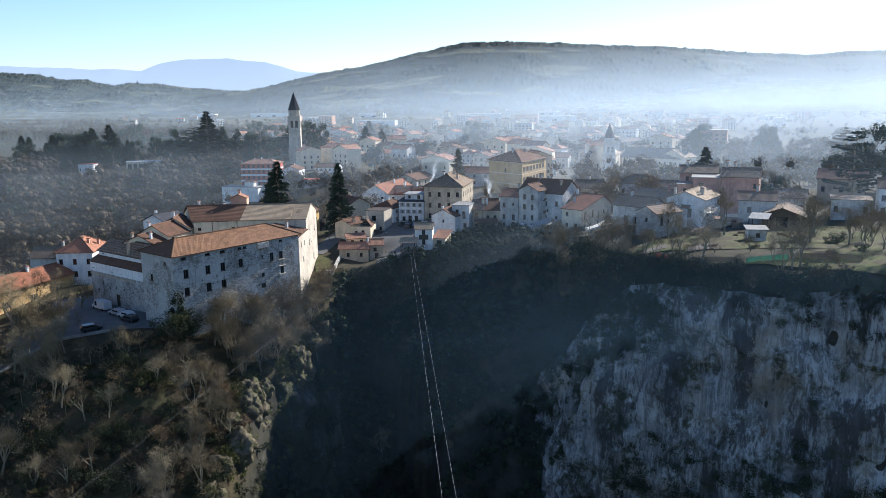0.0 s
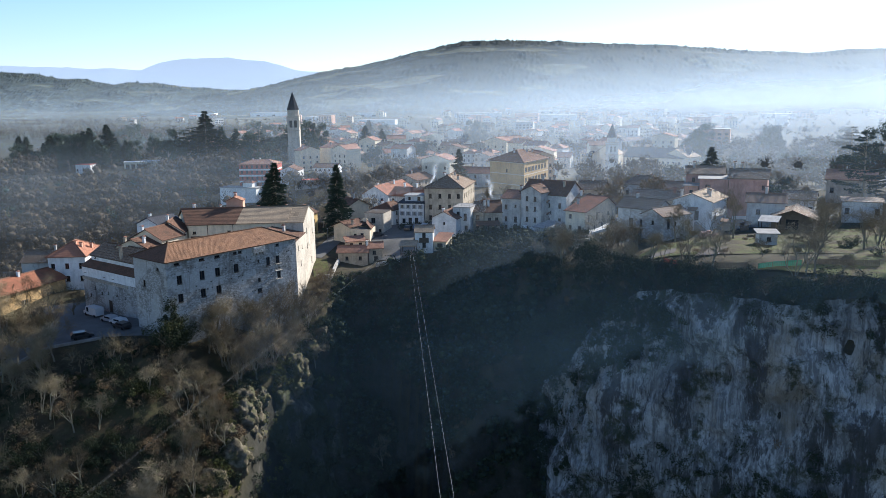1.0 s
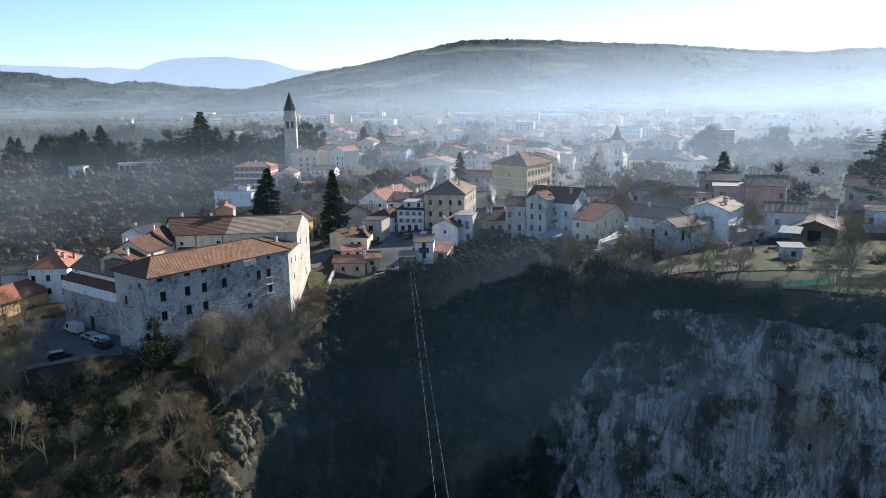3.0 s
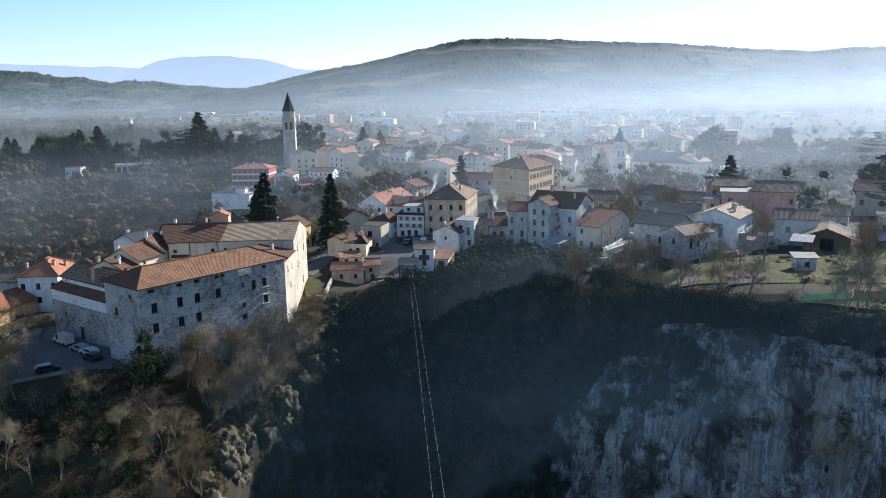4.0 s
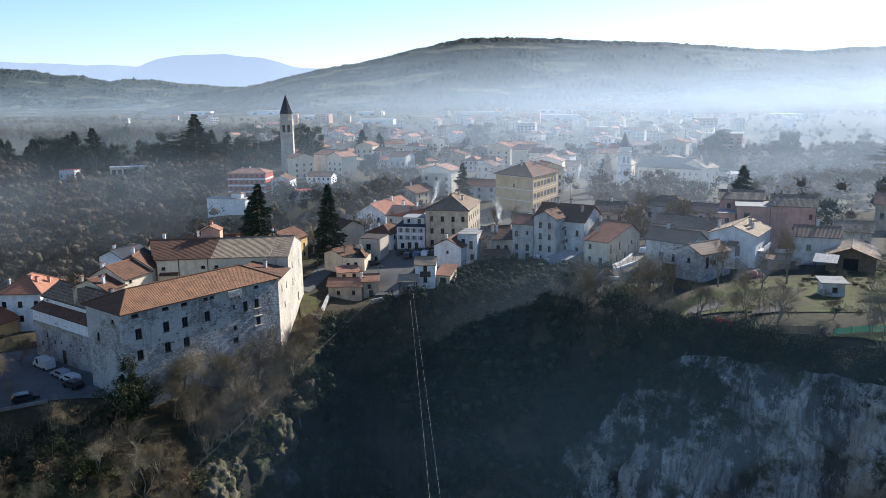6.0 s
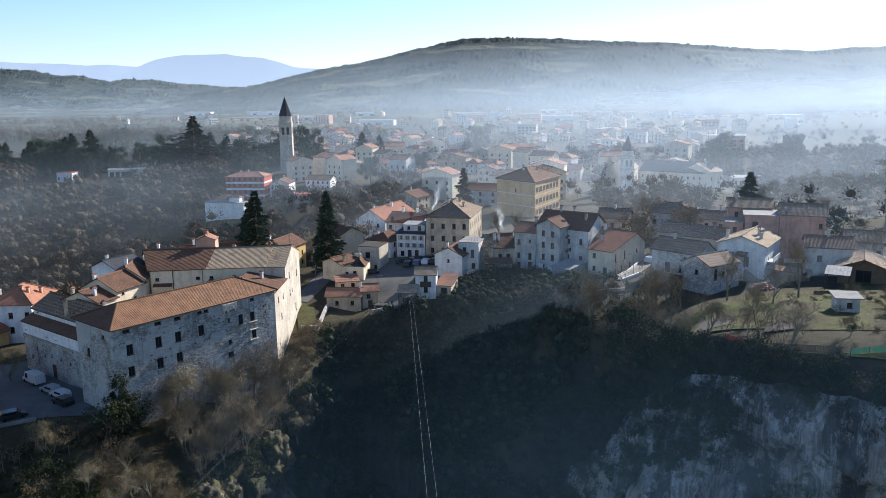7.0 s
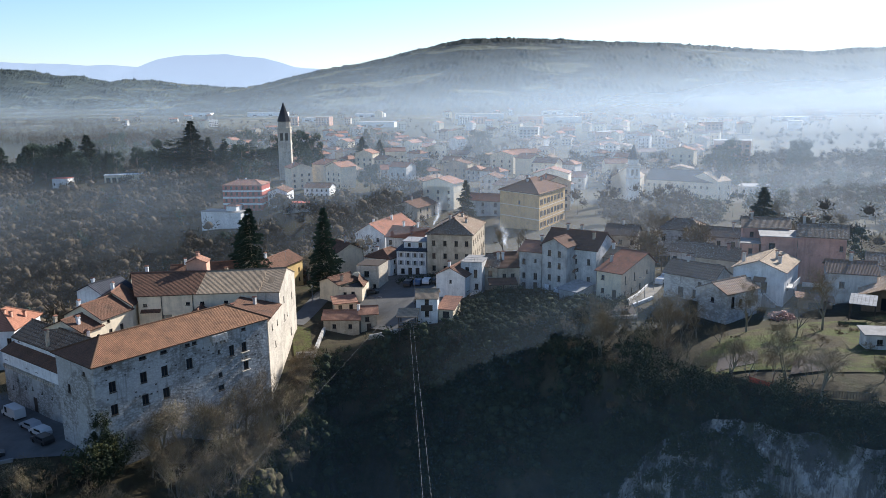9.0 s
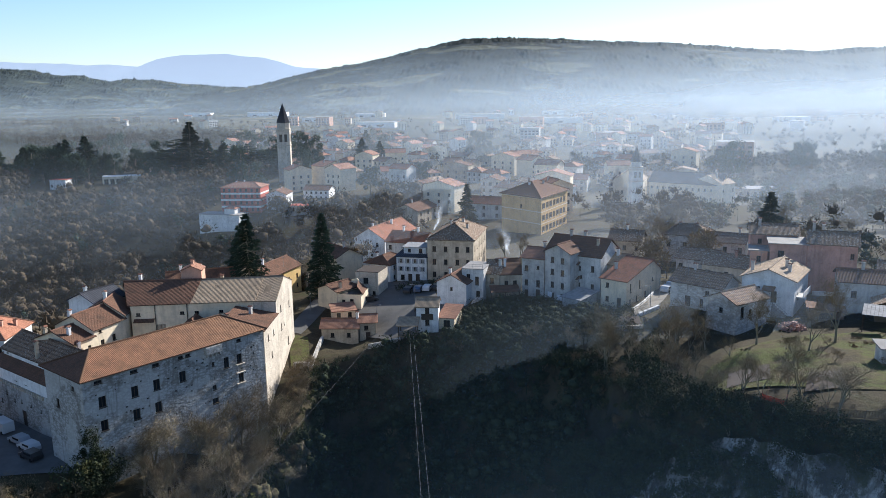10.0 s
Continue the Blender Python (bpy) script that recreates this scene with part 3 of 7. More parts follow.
CLAY = mat_plain("clay_chimney_cap", (0.2, 0.09, 0.055), 0.9, 0, 0.5)


def chimney_mesh(h, mat):
    b = Builder()
    b.box(-0.27, -0.27, -1.2, 0.27, 0.27, h)
    b.box(-0.35, -0.35, h, 0.35, 0.35, h + 0.1)
    for x in (-0.27, 0.17):
        b.box(x, -0.27, h + 0.1, x + 0.1, 0.27, h + 0.36)
    n = len(b.f)
    b.slab([(-0.4, -0.4, h + 0.36), (0.4, -0.4, h + 0.36), (0.4, 0, h + 0.55), (-0.4, 0, h + 0.55)], 0.06)
    b.slab([(0.4, 0.4, h + 0.36), (-0.4, 0.4, h + 0.36), (-0.4, 0, h + 0.55), (0.4, 0, h + 0.55)], 0.06)
    return mesh_from("chimney", b.v, b.f, (mat, CLAY), b.uv, slots=[int(k >= n) for k in range(len(b.f))])


def roof_planes(c, z, kind, up, over, pos=0.5, inset=0.3):
    """The planes of a roof over the corners c (front-left, front-right, back-right, back-left), each starting with its eave."""
    c = [Vector((p[0], p[1], 0)) for p in c]
    mid = sum(c, Vector()) / 4
    ex = (c[1] - c[0]).normalized()
    ey = Vector((-ex.y, ex.x, 0))
    e = [c[0] - ex * over - ey * over, c[1] + ex * over - ey * over, c[2] + ex * over + ey * over, c[3] - ex * over + ey * over]
    W, D = (e[1] - e[0]).length, (e[3] - e[0]).length
    Z = lambda p, zz: (p.x, p.y, zz)
    top = z + up
    if kind == "gable_u":
        r0, r1 = e[0].lerp(e[3], pos), e[1].lerp(e[2], pos)
        lf, lb = over * up / (D * pos), over * up / (D * (1 - pos))
        return [[Z(e[0], z - lf), Z(e[1], z - lf), Z(r1, top), Z(r0, top)], [Z(e[2], z - lb), Z(e[3], z - lb), Z(r0, top), Z(r1, top)]], [(Z(r0, top), Z(r1, top))]
    if kind == "gable_v":
        r0, r1 = e[0].lerp(e[1], pos), e[3].lerp(e[2], pos)
        lf = over * up / (W * 0.5)
        return [[Z(e[1], z - lf), Z(e[2], z - lf), Z(r1, top), Z(r0, top)], [Z(e[3], z - lf), Z(e[0], z - lf), Z(r0, top), Z(r1, top)]], [(Z(r0, top), Z(r1, top))]
    if kind == "hip":
        lo = z - over * 0.4
        if W >= D:
            k = inset if W > D * 1.15 else 0.46
            k = min(k, 0.5 * D / W + 0.02) if W > D * 1.15 else k
            r0 = e[0].lerp(e[3], 0.5).lerp(e[1].lerp(e[2], 0.5), k)
            r1 = e[0].lerp(e[3], 0.5).lerp(e[1].lerp(e[2], 0.5), 1 - k)
            pl = [[Z(e[0], lo), Z(e[1], lo), Z(r1, top), Z(r0, top)], [Z(e[1], lo), Z(e[2], lo), Z(r1, top)], [Z(e[2], lo), Z(e[3], lo), Z(r0, top), Z(r1, top)], [Z(e[3], lo), Z(e[0], lo), Z(r0, top)]]
            ends = [(0, r0), (3, r0), (1, r1), (2, r1)]
        else:
            k = min(inset, 0.5 * W / D + 0.02)
            r0 = e[0].lerp(e[1], 0.5).lerp(e[3].lerp(e[2], 0.5), k)
            r1 = e[0].lerp(e[1], 0.5).lerp(e[3].lerp(e[2], 0.5), 1 - k)
            pl = [[Z(e[0], lo), Z(e[1], lo), Z(r0, top)], [Z(e[1], lo), Z(e[2], lo), Z(r1, top), Z(r0, top)], [Z(e[2], lo), Z(e[3], lo), Z(r1, top)], [Z(e[3], lo), Z(e[0], lo), Z(r0, top), Z(r1, top)]]
            ends = [(0, r0), (1, r0), (2, r1), (3, r1)]
        return pl, [(Z(r0, top), Z(r1, top))] + [(Z(e[i], lo), Z(r, top)) for i, r in ends]
    if kind == "shed":      # low in front, high behind
        return [[Z(e[0], z), Z(e[1], z), Z(e[2], top), Z(e[3], top)]], []
    if kind == "shed_r":    # low on the right
        return [[Z(e[1], z), Z(e[2], z), Z(e[3], top), Z(e[0], top)]], []
    return [[Z(p, z + 0.05) for p in e]], []


def building(name, label, corners, z0, ze, roof="gable_u", up=2.5, wall=WHITE, tiles=TILE_BROWN, over=0.45, pos=0.5, inset=0.3, wins=(), chimneys=(), caps=True, category="house", parent=None,
             base=3.0, group="", band=None, side=None):
    """A house on four corners (front-left, front-right, back-right, back-left). wins: (edge, u share, sill height, width, height, style); edge 0 front, 1 right, 2 back, 3 left."""
    up *= 0.76 if up > 1.0 else 1.0
    cx, cy = sum(p[0] for p in corners) / 4, sum(p[1] for p in corners) / 4
    root = parent or thing(name, (cx, cy, z0), 0, label, category, group)
    ox, oy, oz = root.location
    c = [(p[0] - ox, p[1] - oy) for p in corners]
    zb, zt = z0 - base - oz, ze - oz
    b = Builder()
    for k in range(4):
        p0, p1 = c[k], c[(k + 1) % 4]
        L = math.dist(p0, p1)
        t = math.atan2(p1[1] - p0[1], p1[0] - p0[0])
        holes = []
        for edge, u, sill, w, h, style in wins:
            if edge != k or u * L - w / 2 < 0.1 or u * L + w / 2 > L - 0.1:
                continue
            zz = z0 + sill - oz
            top_here = zt
            if zz + h > top_here - 0.05:
                continue
            holes.append((u * L - w / 2, zz, u * L + w / 2, zz + h))
            q = (p0[0] + math.cos(t) * u * L, p0[1] + math.sin(t) * u * L, zz)
            if style == "door":
                d = Builder()
                d.box(-w / 2, 0.1, 0, w / 2, 0.17, h)
                for zz2 in (0.12, h / 2):
                    d.box(-w / 2 + 0.12, 0.08, zz2 + 0.08, w / 2 - 0.12, 0.099, zz2 + h / 2 - 0.2)
                part("door", d, DARKWOOD, root, "dark wooden door", q, t)
            else:
                place_window(root, q, t, w, h, style)
        wall_face(b, p0, p1, zb, zt, holes)
    planes, ridges = roof_planes(c, zt, roof, up, over, pos, inset)
    V = lambda p, zz: (p[0], p[1], zz)
    if roof == "gable_u":
        for i, j in ((1, 2), (3, 0)):
            s = pos if i == 1 else 1 - pos
            m = (c[i][0] + (c[j][0] - c[i][0]) * s, c[i][1] + (c[j][1] - c[i][1]) * s)
            b.face([V(c[i], zt), V(c[j], zt), V(m, zt + up * 0.985 - 0.14)])
    elif roof == "gable_v":
        for i, j in ((0, 1), (2, 3)):
            s = pos if i == 0 else 1 - pos
            m = (c[i][0] + (c[j][0] - c[i][0]) * s, c[i][1] + (c[j][1] - c[i][1]) * s)
            b.face([V(c[i], zt), V(c[j], zt), V(m, zt + up * 0.985 - 0.14)])
    elif roof == "shed":
        b.face([V(c[1], zt), V(c[2], zt), V(c[2], zt + up - 0.15)])
        b.face([V(c[3], zt), V(c[0], zt), V(c[3], zt + up - 0.15)])
        b.face([V(c[2], zt), V(c[3], zt), V(c[3], zt + up - 0.15), V(c[2], zt + up - 0.15)])
    elif roof == "shed_r":
        b.face([V(c[0], zt), V(c[1], zt), V(c[0], zt + up - 0.15)])
        b.face([V(c[2], zt), V(c[3], zt), V(c[3], zt + up - 0.15)])
        b.face([V(c[3], zt), V(c[0], zt), V(c[0], zt + up - 0.15), V(c[3], zt + up - 0.15)])
    part("wall", b, wall, root)
    if band:
        bb = Builder()
        for zz0, zz1 in band[1]:
            for k in range(4):
                p0, p1 = Vector((*c[k], 0)), Vector((*c[(k + 1) % 4], 0))
                d = (p1 - p0).normalized()
                n = Vector((d.y, -d.x, 0)) * 0.05
                bb.face([p0 + n + Vector((0, 0, z0 + zz0 - oz)), p1 + n + Vector((0, 0, z0 + zz0 - oz)), p1 + n + Vector((0, 0, z0 + zz1 - oz)), p0 + n + Vector((0, 0, z0 + zz1 - oz))])
        part("wall_band", bb, band[0], root, "coloured wall band")
    r = Builder()
    for i, p in enumerate(planes):
        # One hip plane takes a second, darker tile material.
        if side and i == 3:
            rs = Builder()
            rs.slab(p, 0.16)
            part("roof", rs, side, root, "hip of the roof in a second, darker tile")
        else:
            r.slab(p, 0.16)
    part("roof", r, tiles, root)
    if caps and ridges and tiles not in (SHEET, CONCRETE):
        k = Builder()
        for p, q in ridges:
            k.tube([Vector(p) + Vector((0, 0, 0.02)), Vector(q) + Vector((0, 0, 0.02))], 0.16, 6)
        part("ridge_tiles", k, TILE_ORANGE if tiles in (TILE_RED, TILE_ORANGE, TILE_NEW, TILE_BROWN) else tiles, root)
    for cu, cv, h, mat in chimneys:
        ex = (Vector(c[0]).lerp(Vector(c[1]), cu)).lerp(Vector(c[3]).lerp(Vector(c[2]), cu), cv)
        if roof == "gable_u":
            hz = zt + up * (cv / pos if cv < pos else (1 - cv) / (1 - pos))
        elif roof == "gable_v":
            hz = zt + up * (1 - abs(cu - 0.5) * 2)
        else:
            hz = zt + up * 0.7 * min(1, 2.4 * min(cu, cv, 1 - cu, 1 - cv)) if roof == "hip" else zt
        key = ("chimney", round(h, 1), mat.name)
        if key not in MESHES:
            MESHES[key] = chimney_mesh(h, mat)
        part("chimney", MESHES[key], None, root, "", (ex.x, ex.y, hz), math.atan2(c[1][1] - c[0][1], c[1][0] - c[0][0]))
    return root


def rect(P, Q, D):
    P, Q = Vector(P), Vector(Q)
    d = (Q - P).normalized()
    n = Vector((-d.y, d.x)) * D
    return [tuple(P), tuple(Q), tuple(Q + n), tuple(P + n)]


def rows_of(edge, count, sills, w=0.95, h=1.35, style="dark", margin=0.12):
    return [(edge, margin + (1 - 2 * margin) * (k / max(1, count - 1) if count > 1 else 0.5), s, w, h, style) for s in sills for k in range(count)]

# ---------------------------------------------------------------- castle
castle = thing("castle", (-68, 175, 2.5), 0, "old stone castle with tiled wings round a courtyard, above the gorge", "castle")
A, B, A2, E_ = (-63.3, 148.0), (-44.1, 174.4), (-77.4, 161.6), (-93.5, 172.3)
FRONT = math.dist(A, B)
front_wins = [(0, u / FRONT, z - 2.5, w, h, "dark") for u, z, w, h in (
    (2.8, 13.1, 1.15, 1.75), (8.0, 13.1, 1.15, 1.75), (11.7, 13.1, 1.15, 1.75), (16.3, 13.1, 1.15, 1.75), (24.7, 13.0, 1.0, 1.9), (27.3, 13.1, 1.0, 1.7), (27.5, 9.7, 1.0, 1.7),
    (2.8, 9.4, 1.15, 1.7), (8.0, 9.4, 1.15, 1.7), (11.7, 9.4, 1.15, 1.7), (22.1, 14.1, 0.45, 0.7), (22.1, 9.9, 0.7, 0.8), (22.1, 7.4, 1.2, 1.0),
    (2.4, 16.95, 1.2, 0.5), (8.1, 16.95, 1.2, 0.5), (11.8, 16.95, 1.2, 0.5), (16.2, 16.95, 0.9, 0.5), (17.5, 16.95, 0.9, 0.5), (27.4, 16.95, 0.9, 0.5))]
holes_rng = random.Random(5)
# small putlog holes scattered over the masonry
for k in range(60):
    front_wins.append((0, holes_rng.uniform(0.03, 0.97), holes_rng.choice((4.4, 5.6, 8.3, 9.4, 11.6, 12.6, 13.1)) + holes_rng.uniform(-0.2, 0.2), holes_rng.choice((0.22, 0.3, 0.4)), 0.28, "hole"))
keep = []
for w in front_wins:
    if all(abs(w[1] - k[1]) * FRONT > (w[3] + k[3]) / 2 + 0.15 or w[2] + w[4] < k[2] - 0.15 or w[2] > k[2] + k[4] + 0.15 for k in keep):
        keep.append(w)
B2 = (-53.8, 181.2)
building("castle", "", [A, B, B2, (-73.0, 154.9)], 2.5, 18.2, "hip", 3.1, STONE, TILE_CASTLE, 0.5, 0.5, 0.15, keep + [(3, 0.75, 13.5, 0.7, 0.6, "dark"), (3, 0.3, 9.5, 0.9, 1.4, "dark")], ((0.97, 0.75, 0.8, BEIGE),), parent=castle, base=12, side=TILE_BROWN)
# balcony slabs of the two end windows
for z in (9.6, 13.0, 11.5):
    b = Builder()
    d = (Vector(B) - Vector(A)).normalized()
    p = Vector(A) + d * 27.4
    m = Matrix.Translation((p.x + 68, p.y - 175, z - 2.5)) @ Matrix.Rotation(math.atan2(d.y, d.x), 4, 'Z')
    b.box(-0.9, -0.35, -0.1, 0.9, 0.0, 0.05, m)
    part("ledge", b, STONE_LIGHT, castle, "pale stone ledge")
# corbelled stone bay under the eave
b = Builder()
p = Vector(A) + d * 22.1
m = Matrix.Translation((p.x + 68, p.y - 175, 13.7)) @ Matrix.Rotation(math.atan2(d.y, d.x), 4, 'Z')
b.box(-1.5, -0.7, 0.3, 1.5, 0.02, 1.5, m)
for x in (-1.3, -0.5, 0.3, 1.1):
    b.box(x, -0.5, -0.3, x + 0.25, 0.0, 0.3, m)
part("bay", b, STONE_HOUSE, castle, "corbelled stone bay under the eave")
# west range: battlemented lower wall, white strip, skirt roof and a set-back upper storey
dw = (Vector(E_) - Vector(A2)).normalized()
nw = Vector((dw.y, -dw.x))          # into the castle
wl_ = lambda s, k: tuple(Vector(A2) + dw * s + nw * k)
wlen = (Vector(E_) - Vector(A2)).length
OVER = 9.0                           # the west range runs on into the front wing
low = [(0, (wlen - u) / (wlen + OVER), z - 2.5, w, h, st) for u, z, w, h, st in ((18.0, 10.7, .8, .9, "dark"), (10.1, 10.6, .8, .9, "dark"), (6.5, 10.6, .8, .9, "dark"), (14.4, 7.2, .5, .7, "dark"), (11.6, 6.4, .5, .6, "dark"), (9.0, 6.8, .4, .6, "dark"),
       (5.6, 6.8, .4, .5, "dark"), (2.2, 6.6, .4, .5, "dark"), (16.6, 5.2, .6, .8, "dark"), (8.5, 2.3, 1.5, 3.2, "door"))]
Wc = [wl_(wlen, 0), wl_(-OVER, 0), wl_(-OVER, 2.6), wl_(wlen, 2.6)]
building("castle", "", Wc, 2.5, 12.2, "shed", 1.9, STONE, TILE_BROWN, 0.25, wins=low, parent=castle, base=6, band=(WHITE, ((7.4, 9.68),)))
Wu = [wl_(wlen - 0.6, 2.1), wl_(-OVER, 2.1), wl_(-OVER, 9.7), wl_(wlen - 0.6, 9.7)]
building("castle", "", Wu, 2.5, 14.6, "gable_u", 2.9, WHITE, TILE_SLAB, 0.4, wins=[(0, .06, 11.2, .6, .6, "dark")], chimneys=((0.44, 0.04, 2.6, BEIGE), (0.55, 0.8, 0.9, WHITE)), parent=castle, base=0.5)
b = Builder()
b.box(-0.2, -0.3, -0.3, 0.2, 0.25, 0.25)
corbel = b.mesh("corbel", STONE_LIGHT)
for k in range(22):
    q = wl_(1.0 + k * (wlen - 1.5) / 21, -0.05)
    part("corbel", corbel, None, castle, "", (q[0] + 68, q[1] - 175, 7.0), math.atan2(dw.y, dw.x))
# inner west range
for corners, eave, up, wins_, chim in (
        ([(-76.4, 169.8), (-75.0, 174.3), (-83.6, 176.9), (-85.0, 172.4)], 16.6, 2.4, [(0, .3, 10.0, .9, 1.1, "dark"), (0, .75, 10.6, .7, .5, "dark")], ((.3, .25, 1.1, WHITE), (.2, .8, 1.0, BEIGE))),
        ([(-75.0, 174.3), (-72.8, 181.8), (-81.6, 184.4), (-83.6, 176.9)], 17.7, 3.0, [(0, .25, 10.0, .9, 1.2, "dark"), (0, .62, 10.2, .9, 1.2, "dark"), (0, .2, 12.6, .7, .5, "dark")], ((.2, .75, 1.1, WHITE),)),
        ([(-72.8, 181.8), (-73.6, 188.0), (-82.6, 190.4), (-81.6, 184.4)], 18.3, 3.0, [], ((.5, .6, 1.1, WHITE),))):
    building("castle", "", corners, 4, eave, "gable_u", up, CREAM, TILE_BROWN, 0.35, wins=wins_, chimneys=chim, parent=castle, base=3)
# north range with the long pale roof
building("castle", "", [(-72.6, 184.2), (-62.0, 186.0), (-62.5, 200.5), (-80.5, 198.5)], 4, 19.6, "gable_u", 3.7, CREAM, TILE_BROWN, 0.45, wins=rows_of(0, 2, (13.2,), 0.8, 0.6) + rows_of(0, 1, (9.5,), 1.7, 1.9), chimneys=((0.2, 0.6, 1.2, WHITE),), parent=castle, base=3)
building("castle", "", [(-62.0, 186.0), (-50.0, 188.0), (-50.6, 203.4), (-62.5, 200.5)], 4, 19.6, "gable_u", 3.6, CREAM, TILE_PALE, 0.45, wins=rows_of(0, 3, (13.2,), 0.8, 0.6) + rows_of(0, 2, (10.0,), 1.2, 1.5), chimneys=((0.25, 0.8, 1.0, BEIGE),), parent=castle, base=3)
# east gable, pale and sunlit
building("castle", "", [(-49.98, 188.0), (-45.5, 188.0), (-46.9, 205.8), (-50.58, 203.4)], 4, 19.4, "gable_u", 3.8, STONE_LIGHT, TILE_PALE, 0.12, wins=[(1, 0.25, 12, 0.8, 1.3, "dark"), (1, 0.25, 8.2, 0.8, 1.3, "dark"), (1, 0.4, 8.4, 0.5, 0.8, "dark"), (1, 0.75, 10.5, 0.8, 1.4, "dark"), (1, 0.6, 3.2, 0.9, 1.6, "dark"), (0, 0.5, 11.5, 0.7, 1.2, "dark")], parent=castle, base=7)
# small block between the front wing and the east gable
building("castle", "", [(-52.5, 178.5), (-44.7, 176.6), (-45.4, 187.9), (-53.0, 187.0)], 4, 16.9, "shed_r", 2.2, STONE_LIGHT, TILE_BROWN, 0.3, wins=[(1, 0.3, 10.0, 0.7, 1.1, "dark"), (1, 0.7, 9.6, 0.7, 1.1, "dark"), (1, 0.5, 6.0, 0.7, 1.1, "dark")], chimneys=((0.45, 0.7, 2.0, GREY),), parent=castle, base=8)
# dark slated end of the west range and the courtyard lean-to
building("castle", "", [(-88.0, 190.0), (-81.0, 187.0), (-78.0, 194.0), (-85.0, 197.0)], 4, 19.0, "gable_v", 2.2, WHITE, TILE_SLATE, 0.35, parent=castle, base=3, chimneys=((0.3, 0.3, 1.0, WHITE),))
building("castle", "", [(-61.5, 182.0), (-58.5, 182.5), (-59.2, 186.6), (-62.2, 186.1)], 4, 16.2, "gable_v", 1.4, WHITE, TILE_BROWN, 0.3, parent=castle, base=3)
# pink turret-like dormer and far chimneys
building("castle", "", [(-66.3, 194.0), (-62.3, 194.6), (-62.8, 198.0), (-66.8, 197.4)], 20.5, 24.0, "gable_v", 0.9, SALMON, TILE_ORANGE, 0.2, parent=castle, base=0.5, chimneys=((0.5, 0.5, 0.5, SALMON),))

# houses west of the castle
building("house", "house with a new orange hipped tile roof and white walls", rect((-110.5, 187.5), (-101.5, 188.5), 12), 3.5, 11.2, "hip", 3.8, WHITE, TILE_NEW, 0.5, inset=0.42, wins=rows_of(0, 3, (1.2, 4.4)) + rows_of(1, 3, (1.2, 4.4)), chimneys=((0.75, 0.35, 1.0, SALMON), (0.9, 0.6, 1.0, SALMON), (0.6, 0.35, 0.9, SALMON)))
building("house", "low house with a brown tiled roof and a dark chimney", rect((-121, 193), (-112.5, 193.5), 8), 3, 8.6, "gable_u", 3.0, GREY, TILE_LICHEN_GLINT, 0.4, wins=rows_of(0, 3, (1.2,)), chimneys=((0.9, 0.4, 1.6, GREY),))
building("house", "long low house with a weathered red tile roof and ochre walls", rect((-117.5, 148), (-106.3, 187), 8.5), 0.5, 6.0, "gable_u", 3.2, OCHRE, TILE_RED, 0.5, wins=rows_of(0, 5, (1.3,), 1.0, 1.5, "shut"), chimneys=((0.55, 0.5, 0.9, WHITE), (0.75, 0.45, 0.9, WHITE)))

# ---------------------------------------------------------------- houses along the gorge
def H(label, P, Q, D, z0, ze, roof, up, wall, tiles, wins=(), chimneys=(), name="house", **kw):
    return building(name, label, rect(P, Q, D), z0, ze, roof, up, wall, tiles, wins=list(wins), chimneys=chimneys, **kw)


D_ = "dark"
H("narrow grey house with an orange tiled roof", (3.1, 224.3), (8.2, 221.9), 9, 10.5, 20.4, "gable_u", 2.2, GREY, TILE_ORANGE, [(0, .2, 6.6, .8, 1.3, D_), (0, .2, 3.2, .8, 1.3, D_), (0, .2, .2, .9, 1.9, "door"), (0, .72, 3, .9, 1.6, D_), (0, .72, .2, 1.0, 2.2, "door"), (0, .72, 7.2, .6, .8, D_)], ((.7, .5, 1, GREY),))
H("tall grey plastered house with a front gable roof", (8.3, 221.2), (13.6, 217.2), 5, 10.5, 22.6, "gable_v", 2.2, GREY, TILE_BROWN, rows_of(0, 2, (1.0, 3.6, 6.6, 9.4), .85, 1.35, D_, .3))
H("broad grey plastered house with a brown tiled roof", (8.6, 224.4), (20.4, 217.4), 10.5, 11, 21.8, "gable_u", 4.2, PALE, TILE_BROWN, [(0, .86, 7, .8, 1.4, D_), (0, .86, 2.8, .8, 1.4, D_), (0, .62, 7, .9, 1.2, D_), (0, .62, 3, .7, 1.2, D_), (0, .66, 5.2, .5, .8, D_), (1, .4, 6.5, .8, 1.3, D_)], ((.85, .3, 1.2, BEIGE), (.3, .5, 1, GREY), (.55, .52, 1, GREY)))
H("small garden outbuilding with white plastered walls", (11.6, 212.5), (15.2, 209.2), 6, 9.5, 14.0, "shed", 0.9, PALE, SHEET, [(0, .4, 1.4, .7, .8, D_)], name="outbuilding", category="outbuilding")
H("white house with a red tiled roof and long gable side", (19.8, 211.4), (24.6, 207.6), 15.5, 12.3, 18.6, "gable_u", 3.7, CREAM, TILE_RED, [(0, .25, 4.2, .8, 1.1, D_), (0, .25, 1.2, .8, 1.1, D_), (0, .72, .1, 1.0, 2.2, "door"), (1, .12, 3.4, .6, 1.9, D_), (1, .38, 3.6, .6, 1.9, D_), (1, .12, .8, .7, 1.1, D_), (1, .3, .9, .7, 1.3, D_), (1, .55, .6, .8, 1.9, D_), (1, .75, 4.2, .7, .9, D_)], ((.15, .3, 1.2, GREY),), pos=0.72)
